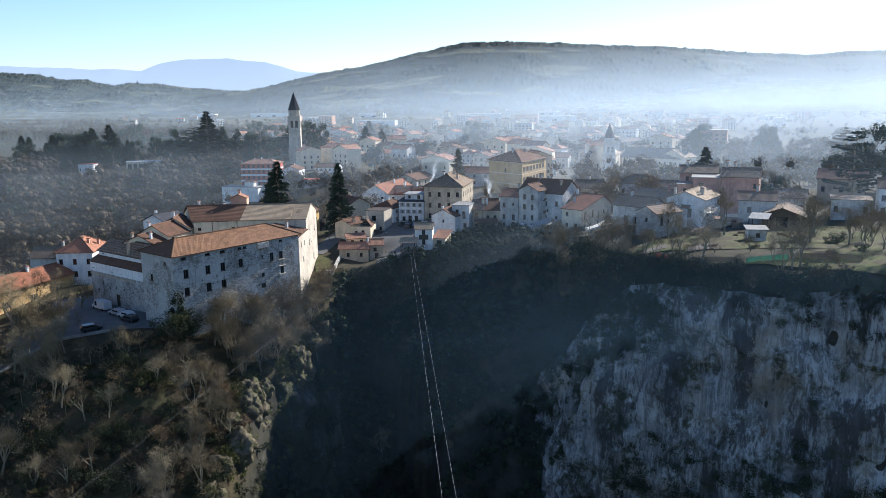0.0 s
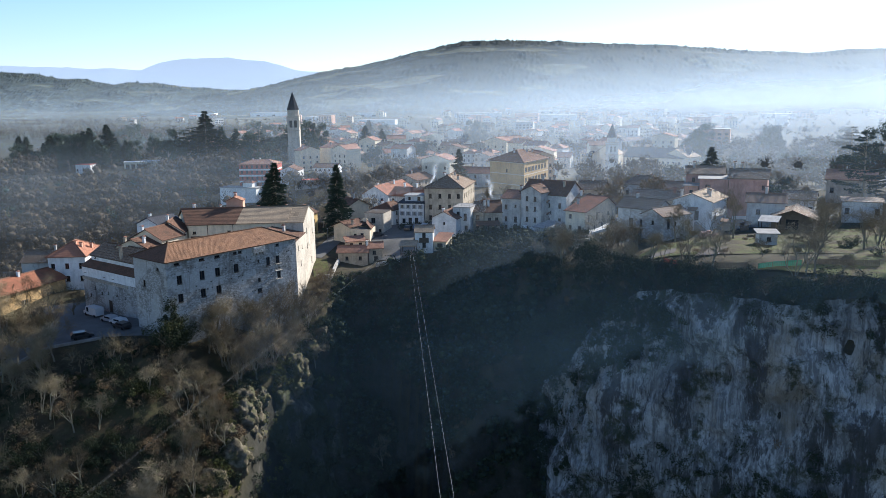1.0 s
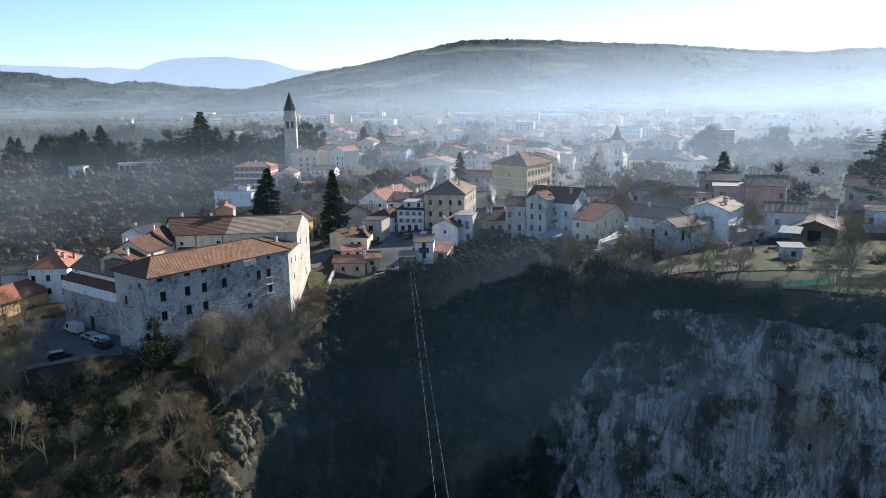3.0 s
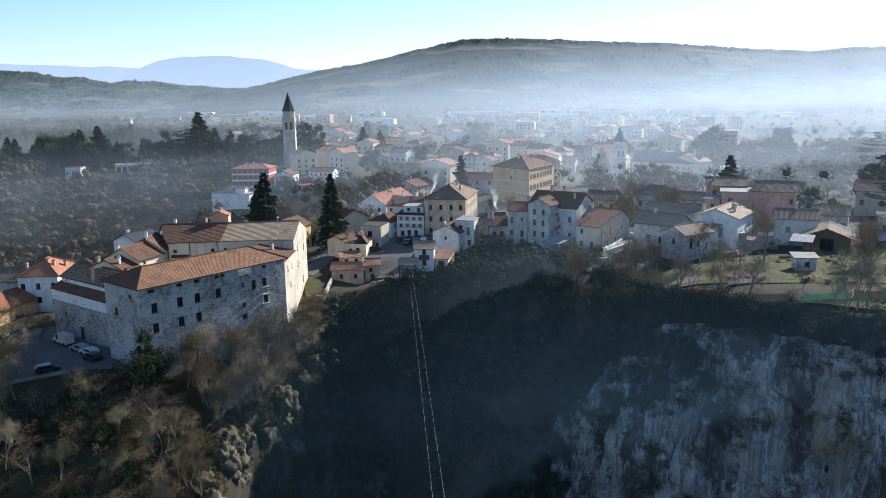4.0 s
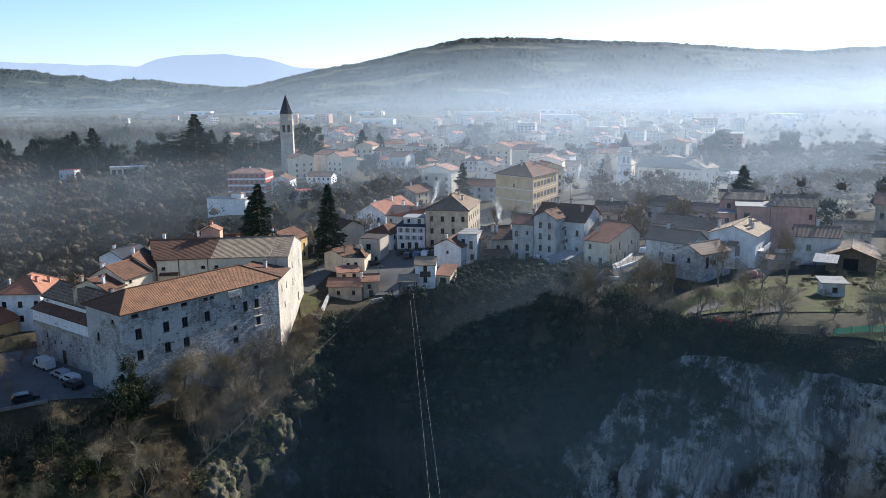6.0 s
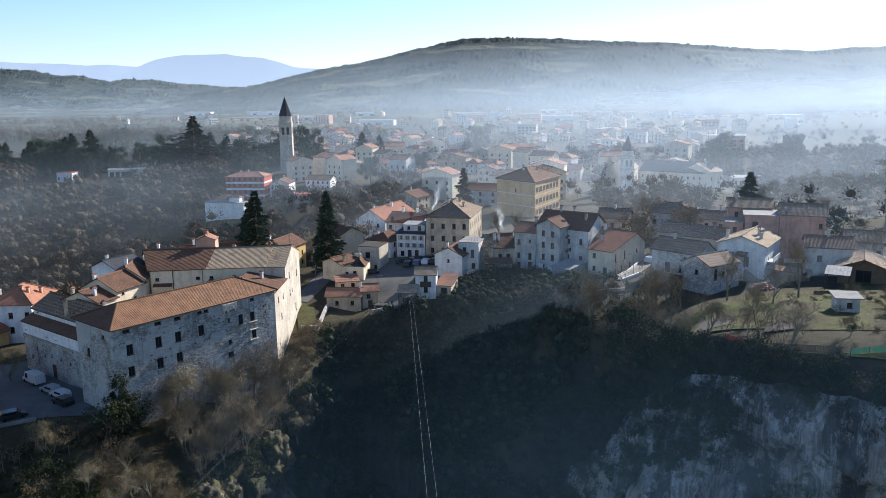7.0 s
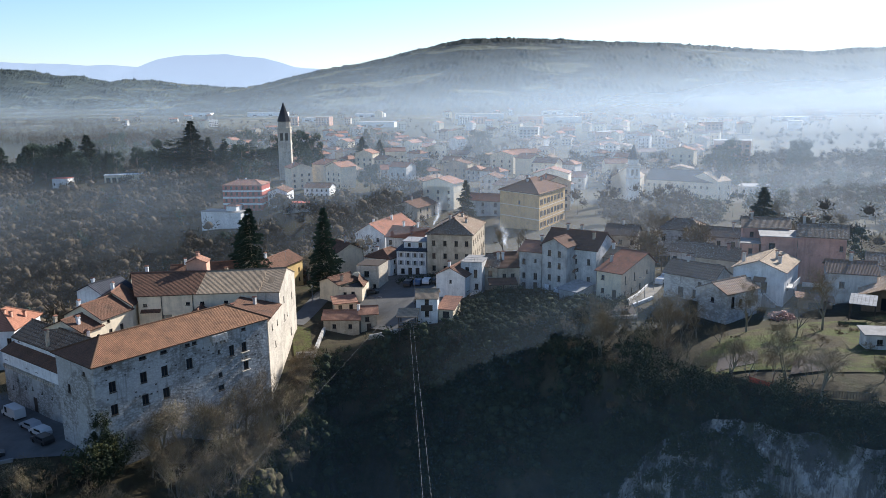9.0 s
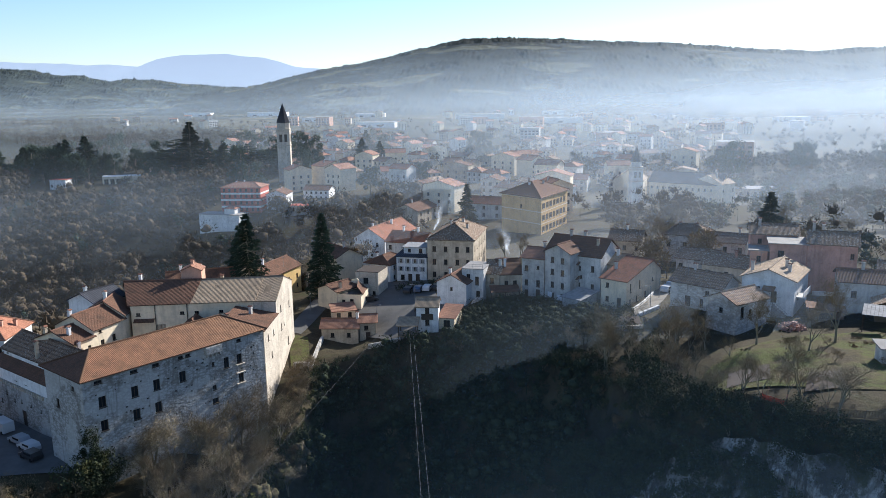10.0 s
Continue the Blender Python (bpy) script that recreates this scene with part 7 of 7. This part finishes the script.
def net_fence(P, Q, h, mat, name, label):
    """Posts with a plastic net stretched between them."""
    P, Q = Vector(P), Vector(Q)
    n = max(2, int((Q - P).length / 2))
    root = thing(name, (P.x, P.y, gz(P.x, P.y)), 0, label, "fence")
    w = Builder()
    prev = None
    for k in range(n + 1):
        p = P.lerp(Q, k / n)
        o = Vector((p.x - P.x, p.y - P.y, gz(p.x, p.y) - root.location.z))
        b = Builder()
        b.box(o.x - .04, o.y - .04, o.z - .2, o.x + .04, o.y + .04, o.z + h + .1)
        part("post", b, WOOD, root)
        if prev is not None:
            for j in range(7):
                z0 = h * j / 7 + .05
                w.face([prev + Vector((0, 0, z0)), o + Vector((0, 0, z0)), o + Vector((0, 0, z0 + h / 11)), prev + Vector((0, 0, z0 + h / 11))])
            for j in range(8):
                a_, b_ = prev.lerp(o, (j + .2) / 8), prev.lerp(o, (j + .5) / 8)
                w.face([a_ + Vector((0, 0.01, .05)), b_ + Vector((0, 0.01, .05)), b_ + Vector((0, 0.01, h)), a_ + Vector((0, 0.01, h))])
        prev = o
    part("net", w, mat, root)
    return root


net_fence((30.8, 140.6), (33.2, 138.2), .7, REDNET, "net_fence", "red plastic net fence along the cliff edge")
net_fence((44.4, 131.8), (51.2, 131.2), 1.0, GREENNET, "net_fence", "green plastic net fence at the garden edge")
net_fence((36, 136), (43, 133), 1.0, WOOD, "wooden_fence", "wooden rail fence along the garden")
net_fence((52, 132), (62, 128), 1.0, WOOD, "wooden_fence", "wooden rail fence along the garden")


def low_wall(P, Q, h, w, mat, label, base=1.5):
    P, Q = Vector(P), Vector(Q)
    b = Builder()
    n = max(1, int((Q - P).length / 2))
    d = (Q - P).normalized()
    s = Vector((-d.y, d.x)) * w / 2
    for k in range(n):
        p, q = P.lerp(Q, k / n), P.lerp(Q, (k + 1) / n)
        z0, z1 = gz(p.x, p.y), gz(q.x, q.y)
        c = [(p.x - s.x, p.y - s.y), (q.x - s.x, q.y - s.y), (q.x + s.x, q.y + s.y), (p.x + s.x, p.y + s.y)]
        zz = (z0, z1, z1, z0)
        lo = [(x, y, z - base) for (x, y), z in zip(c, zz)]
        hi = [(x, y, z + h) for (x, y), z in zip(c, zz)]
        for a_ in range(4):
            e_ = (a_ + 1) % 4
            b.face([lo[a_], lo[e_], hi[e_], hi[a_]])
        b.face(hi)
    ob = new("low_wall", b.mesh("low_wall", mat))
    return tagged(ob, label, "wall", kind="structure")


low_wall((-78, 148.6), (-87.6, 145.6), .5, .5, CONCRETE, "low grey concrete wall at the car park edge")
low_wall((-87.6, 145.6), (-91.6, 137.8), .5, .5, CONCRETE, "low grey concrete wall beside the lane")
low_wall((-91.6, 137.8), (-94.6, 128), .5, .5, CONCRETE, "low grey concrete wall beside the lane")
low_wall((-44, 193), (-40.5, 193.5), 1.2, .5, STONE_HOUSE, "stone parapet under the castle", 6)
low_wall((-40.5, 193.5), (-40.8, 206), 1.0, .5, STONE_HOUSE, "stone parapet under the castle", 6)
low_wall((17.9, 186.8), (24.2, 185.4), .6, .5, STONE_LIGHT, "low pale stone wall round the terrace", 4)
low_wall((17.9, 186.8), (20.4, 197.6), .6, 1.1, STONE_LIGHT, "low pale stone wall round the terrace", 4)
low_wall((24.6, 193.2), (29.2, 196.6), .7, .5, WHITE, "low white wall beside the terrace path", 3)
low_wall((24.6, 199.4), (31.6, 214.5), .8, .3, WHITE, "white parapet along the path", 2)
low_wall((60.2, 200.6), (65.4, 197.4), .8, .5, WHITE, "white garden wall below the pink house", 2)
low_wall((-30, 201), (-23, 200), 1.0, .4, STONE_HOUSE, "stone parapet of the square", 5)

# ---------------------------------------------------------------- small things by the houses
def on_wall(P, Q, u, z):
    P, Q = Vector(P), Vector(Q)
    d = (Q - P).normalized()
    p = P + d * u
    return (p.x, p.y, z), math.atan2(d.y, d.x)


CLOTH = mat_plain("white_cloth", (.75, .75, .75), .9, 0, .15)
for u, z in ((1.6, 13.0), (4.2, 12.6)):
    p, t = on_wall((8.3, 221.2), (13.6, 217.2), u, z)
    b = Builder()
    for k in range(5):
        b.box(-.6 + k * .24, -.32 - .05 * (k % 2), -1.2, -.38 + k * .24, -.28 - .05 * (k % 2), 0)
    b.tube([(-.8, -.3, .03), (.8, -.3, .03)], .015, 4)
    ob = new("laundry", b.mesh("laundry", CLOTH))
    ob.location, ob.rotation_euler = p, (0, 0, t)
    tagged(ob, "white laundry hanging below a window", "laundry")

for u, z in ((7.6, 19.6), (7.6, 16.2)):
    p, t = on_wall((8.6, 224.4), (20.4, 217.4), u, z)
    hood = thing("window_hood", p, t, "small dark tiled hood on the grey house front", "hood", "window hoods")
    b = Builder()
    b.slab([(-1.3, -1.3, 0), (1.3, -1.3, 0), (1.3, -.02, .55), (-1.3, -.02, .55)], .1)
    part("roof", b, TILE_BROWN, hood)
    for x in (-1.1, 1.1):
        b = Builder()
        b.tube([(x, -1.1, -.08), (x, -.03, -.9)], .05, 5)
        part("brace", b, DARKWOOD, hood)

# porch and outside stair of the white gabled house
p, t = on_wall((43.2, 190.8), (51.2, 186.0), 5.0, 17.0)
stair = thing("outside_stair", p, t, "white outside stair with a porch roof on the house front", "stair")
for k in range(8):
    b = Builder()
    b.box(.8 + k * .35, -1.5, -1.0, 1.15 + k * .35, -.05, 2.4 - (k + 1) * .28)
    part("step", b, CONCRETE, stair)
b = Builder()
b.box(-.8, -1.5, -1.0, .79, -.05, 2.35)
part("landing", b, WHITE, stair)
b = Builder()
b.slab([(-1.1, -1.7, 4.9), (1.1, -1.7, 4.9), (1.1, 0, 5.5), (-1.1, 0, 5.5)], .1)
part("porch_roof", b, TILE_BROWN, stair)
for x in (-.95, .95):
    b = Builder()
    b.box(x - .05, -1.55, 2.35, x + .05, -1.45, 4.85)
    part("post", b, DARKWOOD, stair)
b = Builder()
b.tube([(.8, -1.45, 3.3), (3.6, -1.45, 1.0)], .03, 5)
b.tube([(-.8, -1.45, 3.3), (.8, -1.45, 3.3)], .03, 5)
part("handrail", b, METAL, stair)

# balcony of the same house on the sunny side
p, t = on_wall((51.2, 186.0), (57.6, 196.7), 5.0, 20.6)
bal = thing("balcony", p, t, "pale concrete balcony with a solid parapet", "balcony")
b = Builder()
b.box(-3.2, -1.3, -.15, 3.2, 0.05, 0)
part("slab", b, PALE, bal)
b = Builder()
b.box(-3.2, -1.3, 0, 3.2, -1.2, .95)
part("parapet", b, WHITE, bal)

# roof terrace railing
rail = thing("terrace_railing", (-8.4, 221.8, 18.1), math.atan2(-1.2, 5.0), "thin metal railing round a roof terrace", "railing")
for x in np.linspace(-2.4, 2.4, 7):
    b = Builder()
    b.box(x - .025, -.025, 0, x + .025, .025, 1.0)
    part("baluster", b, METAL, rail)
for z in (.5, 1.0):
    b = Builder()
    b.tube([(-2.4, 0, z), (2.4, 0, z)], .03, 5)
    part("rail", b, METAL, rail)

# bare pergola poles beside the white gabled house
perg = thing("pergola", (-8.6, 214.5, gz(-8.6, 214.5)), 0, "fan of pale bare pergola poles", "pergola")
for k in range(7):
    b = Builder()
    a_ = radians(-10 + 14 * k)
    b.tube([(0, 0, 1.6), (3.4 * math.cos(a_), 1.2 + 2.2 * math.sin(a_) * .5, 2.5)], .05, 5)
    part("pole", b, SHEET, perg)
for x, y in ((0, 0), (3.2, 1.2), (1.5, 2.4)):
    b = Builder()
    b.box(x - .06, y - .06, -.4, x + .06, y + .06, 2.3)
    part("post", b, DARKWOOD, perg)

# lean-to canopy in front of the dark-roofed house
can = thing("canopy", (-1.0, 221.0, gz(-1.0, 221.0)), math.atan2(.6, 5), "low dark wooden canopy on posts in front of a house", "canopy")
b = Builder()
b.slab([(-3.4, -2.2, 2.5), (3.4, -2.2, 2.5), (3.4, 1.6, 3.3), (-3.4, 1.6, 3.3)], .1)
part("roof", b, TILE_BROWN, can)
for x in (-3.2, 0, 3.2):
    b = Builder()
    b.box(x - .08, -2.1, -1.5, x + .08, -1.94, 2.45)
    part("post", b, DARKWOOD, can)


def aerial(x, y, z, h):
    root = thing("roof_aerial", (x, y, z), gr.uniform(0, 3), "thin metal television aerial on a roof", "aerial", "roof aerials")
    b = Builder()
    b.tube([(0, 0, -.5), (0, 0, h)], .03, 5)
    part("mast", b, METAL, root)
    b = Builder()
    b.tube([(-.6, 0, h - .1), (.6, 0, h - .1)], .015, 4)
    for k in range(5):
        b.tube([(-.5 + k * .25, -.35, h - .1), (-.5 + k * .25, .35, h - .1)], .012, 4)
    part("antenna", b, METAL, root)


for x, y, z in ((-14, 250, 24.3), (-25, 246, 18.5), (14, 222, 24.8), (26, 222, 20.5), (47.5, 194, 25.6), (64, 204, 29.5), (-34, 250, 16), (34, 194, 23.6), (-58, 240, 14.8), (-40, 286, 17.6)):
    aerial(x, y, z, 2.2)


def lamp_post(x, y):
    root = thing("street_lamp", (x, y, gz(x, y)), gr.uniform(0, 6), "slender grey street lamp beside the street", "street lamp", "street lamps")
    b = Builder()
    b.tube([(0, 0, -.3), (0, 0, 4.5)], [.07, .045], 6)
    part("pole", b, METAL, root)
    b = Builder()
    b.tube([(0, 0, 4.5), (.5, 0, 4.75), (.9, 0, 4.7)], .035, 5)
    part("arm", b, METAL, root)
    b = Builder()
    b.box(.75, -.12, 4.6, 1.25, .12, 4.7)
    part("lamp_head", b, METAL, root)


for x, y in ((-47, 222), (-44, 236), (-30, 214), (-22, 222), (-36, 240), (32, 210), (28, 199)):
    lamp_post(x, y)

shelter = thing("lean_to_shelter", (60.6, 174.0, gz(60.6, 174.0)), radians(-27), "lean-to shelter with a pale corrugated sheet roof", "shelter")
zs_ = 21.6 - shelter.location.z
b = Builder()
for k in range(7):
    b.slab([(-2.4 + .6 * k, -2.6, zs_), (-1.83 + .6 * k, -2.6, zs_), (-1.83 + .6 * k, 2.2, zs_ + .7), (-2.4 + .6 * k, 2.2, zs_ + .7 + .03 * (k % 2))], .06)
part("roof", b, SHEET, shelter, "pale weathered corrugated sheets")
for x in (-2.2, 1.6):
    for y, up in ((-2.4, 0), (2.0, .6)):
        b = Builder()
        b.box(x - .08, y - .08, -1.0, x + .08, y + .08, zs_ - .06 + up)
        part("post", b, DARKWOOD, shelter)

rr_ = random.Random(77)
b = Builder()
for k in range(70):
    a_, q = rr_.uniform(0, 6.283), rr_.random() ** .6 * 2.3
    m = Matrix.Translation((q * math.cos(a_), q * math.sin(a_) * 1.3, .9 * (1 - q / 2.4) + rr_.uniform(-.1, .2))) @ Euler((rr_.uniform(0, 3), rr_.uniform(0, 3), rr_.uniform(0, 3))).to_matrix().to_4x4()
    w_ = rr_.uniform(.15, .42)
    b.box(-w_, -w_ * .6, -w_ * .4, w_, w_ * .6, w_ * .4, m)
heap = new("rubble_heap", b.mesh("rubble_heap", mat_plain("broken_brick", (.4, .24, .18), .9, 0, .5, 1.0)))
heap.location = (48.4, 178.4, gz(48.4, 178.4))
tagged(heap, "heap of pinkish broken bricks below the white house", "rubble", kind="stuff")

# courtyard fittings of the castle: downpipes, door hood and ledges on the north range
for u in (.42, .98):
    p, t = on_wall((-72.6, 184.2), (-62.0, 186.0), u * 10.7, 0)
    b = Builder()
    b.tube([(p[0] + 68, p[1] - 175 - .12, 2), (p[0] + 68, p[1] - 175 - .12, 17)], .07, 6)
    part("downpipe", b, DARKWOOD, castle, "dark metal downpipe")
for P, Q, u, z, w in (((-72.6, 184.2), (-62.0, 186.0), 2.4, 16.2, 1.9), ((-62.0, 186.0), (-50.0, 188.0), 1.6, 14.8, 1.7), ((-62.0, 186.0), (-50.0, 188.0), 7.5, 14.6, 1.6)):
    p, t = on_wall(P, Q, u, z)
    m = Matrix.Translation((p[0] + 68, p[1] - 175, z - 2.5)) @ Matrix.Rotation(t, 4, 'Z')
    b = Builder()
    b.slab([m @ Vector(v) for v in ((-w, -1.0, 0), (w, -1.0, 0), (w, -.02, .45), (-w, -.02, .45))], .1)
    part("hood", b, TILE_BROWN, castle, "narrow tiled hood over the courtyard wall")

# ---------------------------------------------------------------- smoke and haze
def veil(label, y, x0, x1, z0, z1, dens, bow=0.0, seed=1, right=1.0, col=(.86, .9, .95), floor=0.0, patch=.6, shape=None, wedge=True, sides=None):
    """A thin sheet standing for drifting smoke and haze in the air: it scatters the sun and sky that reach it and lets
    the rest through.
    """
    nx, nz = 40, 14
    u = np.linspace(x0, x1, nx)
    w = np.linspace(z0, z1, nz)
    U, Wz = np.meshgrid(u, w)
    Yy = y + bow * ((U - (x0 + x1) / 2) / (x1 - x0)) ** 2 * 4 + (y * .012) * np.sin(U / (x1 - x0) * 17 + seed) + (Wz - z0) * .12
    n = Nodes("smoke_haze", 1.0, 0.0)
    n.t.nodes.remove(n.b)
    out = n.t.nodes["Material Output"]
    geo = n.add("ShaderNodeNewGeometry")
    sep = n.add("ShaderNodeSeparateXYZ")
    n.link(geo.outputs["Position"], sep.inputs[0])
    xf = n.math('DIVIDE', n.math('SUBTRACT', sep.outputs[0], x0), x1 - x0)
    zf = n.math('DIVIDE', n.math('SUBTRACT', sep.outputs[2], z0), z1 - z0)
    if right > 1.0 and wedge:
        zf = n.math('DIVIDE', zf, n.math('ADD', n.math('MULTIPLY', xf, .6), .4))
    up = n.ramp(zf, *(shape or ((0.0, floor), (0.12, 1.0), (0.4, .62), (1.0, 0.0))))
    # Denser to the right, to imitate the haze's glow towards the sun.
    across = n.ramp(xf, *sides) if sides else n.ramp(xf, (0.0, 0.0), (0.06, 1.0 / max(1.0, right)), (.36, 1.0 / max(1.0, right)), (.58, .7 + .3 / max(1.0, right)), (.78, 1.0), (.96, 1.0), (1.0, 0.0))
    tc = n.coords((1.0 / (y * .16), 0, 1.0 / (y * .05)), shift=False)
    cl = n.ramp(n.noise(tc, 1.0, 5, .55), (.3, 1.0 - patch), (.7, 1.0))
    d_ = n.math('MULTIPLY', n.math('MULTIPLY', up, across), n.math('MULTIPLY', cl, dens))
    dif, trl, mix1, tra, mix2 = n.add("ShaderNodeBsdfDiffuse"), n.add("ShaderNodeBsdfTranslucent"), n.add("ShaderNodeMixShader"), n.add("ShaderNodeBsdfTransparent"), n.add("ShaderNodeMixShader")
    dif.inputs[0].default_value = trl.inputs[0].default_value = (*col, 1)
    n.link(dif.outputs[0], mix1.inputs[1])
    n.link(trl.outputs[0], mix1.inputs[2])
    mix1.inputs[0].default_value = .65
    n.link(d_, mix2.inputs[0])
    n.link(tra.outputs[0], mix2.inputs[1])
    n.link(mix1.outputs[0], mix2.inputs[2])
    n.link(mix2.outputs[0], out.inputs[0])
    ob = new("smoke_bank", grid_mesh("smoke_bank", U, Yy, Wz, (n.m,)))
    return tagged(ob, label, "smoke", kind="stuff")


# The two nearest sheets also lift the dark gorge and shaded house fronts.
veil("thin blue smoke drifting over the gorge and the houses above it", 170, -38, 175, -62, 52, .16, 0, 1, 6.0, (.6, .76, .95), .6, .3, ((0.0, 0.0), (.38, .1), (.5, .6), (.62, 1.0), (.71, .5), (.8, .3), (1.0, 0.0)), False, ((0.0, 0.0), (.1, .05), (.22, .38), (.38, .8), (.6, 1.0), (.96, 1.0), (1.0, 0.0)))
veil("faint blue smoke hanging in the gorge", 104, -40, 150, -70, 50, .042, 0, 9, 5.0, (.3, .55, .88), .6, .3, ((0.0, .0), (.4, .12), (.55, .6), (.68, 1.0), (.76, .6), (.84, .2), (.9, 0.0)), False, ((0.0, 0.0), (.03, .4), (.15, .45), (.27, .8), (.5, 1.0), (.96, 1.0), (1.0, 0.0)))
veil("thin smoke hanging over the roofs", 258, -320, 330, -40, 90, .31, 0, 2, 9.0, (.76, .84, .94), .8, .6, ((0.0, .1), (.3, .7), (.45, 1.0), (.62, .9), (.8, .4), (1.0, 0.0)))
veil("smoke haze over the old town", 362, -420, 440, -40, 105, .3, 0, 3, 2.8, (.68, .82, .97), .8, .5, ((0.0, 0.0), (.3, .1), (.56, .8), (.68, 1.0), (.8, .6), (1.0, 0.0)))
veil("smoke haze over the town", 600, -700, 760, -10, 125, .4, 0, 4, 3.6, (.74, .85, .97), .9, .4, ((0.0, 0.0), (.12, .15), (.36, 1.0), (.55, .72), (1.0, 0.0)))
veil("smoke haze beyond the town", 1000, -1200, 1300, -5, 165, .54, 0, 5, 4.0, (.76, .87, .97), .9, .35, ((0.0, 0.0), (.05, .06), (.28, 1.0), (.5, .66), (1.0, 0.0)))
veil("bright haze at the foot of the hill", 1700, -2100, 2300, -5, 235, .56, 0, 6, 3.2, (.62, .79, .97), .95, .3, ((0.0, 0.0), (.035, .1), (.2, .95), (.5, .56), (.68, .42), (.85, .28), (1.0, 0.0)))


def plume(x, y, z, h, lean, seed):
    """A thin ragged wisp of chimney smoke that drifts as it rises."""
    r = random.Random(seed)
    V_, F_, uv = [], [], []
    for k in range(17):
        s = k / 16
        w = .25 + 1.5 * s ** .8
        c = x + lean * s ** 1.3 * h * .45 + .35 * math.sin(s * 9 + seed)
        V_ += [(c - w, y + .3 * s, z + h * s), (c + w, y + .5 * s, z + h * s)]
        if k:
            i = 2 * k
            F_.append((i - 2, i - 1, i + 1, i))
            uv += [(0, (k - 1) / 16), (1, (k - 1) / 16), (1, s), (0, s)]
    n = Nodes("chimney_smoke", 1.0, 0.0)
    n.t.nodes.remove(n.b)
    tc, sep = n.add("ShaderNodeTexCoord"), n.add("ShaderNodeSeparateXYZ")
    n.link(tc.outputs["UV"], sep.inputs[0])
    side = n.ramp(sep.outputs[0], (0.0, 0.0), (.5, 1.0), (1.0, 0.0))
    up = n.ramp(sep.outputs[1], (0.0, .9), (.35, .6), (1.0, 0.0))
    cl = n.ramp(n.noise(n.coords((.8, .8, .5), shift=False), 1.0, 4, .6), (.35, .2), (.65, 1.0))
    fac = n.math('MULTIPLY', n.math('MULTIPLY', side, up), n.math('MULTIPLY', cl, .75))
    trl, tra, mx = n.add("ShaderNodeBsdfTranslucent"), n.add("ShaderNodeBsdfTransparent"), n.add("ShaderNodeMixShader")
    trl.inputs[0].default_value = (.8, .86, .95, 1)
    n.link(fac, mx.inputs[0])
    n.link(tra.outputs[0], mx.inputs[1])
    n.link(trl.outputs[0], mx.inputs[2])
    n.link(mx.outputs[0], n.t.nodes["Material Output"].inputs[0])
    ob = new("smoke_plume", mesh_from("smoke_plume", V_, F_, (n.m,), uv, True))
    return tagged(ob, "thin white wisp of chimney smoke above a roof", "smoke", kind="stuff")


plume(.3, 236, 18.6, 7.5, -.6, 3)
plume(-20, 262, 20, 9, .7, 5)
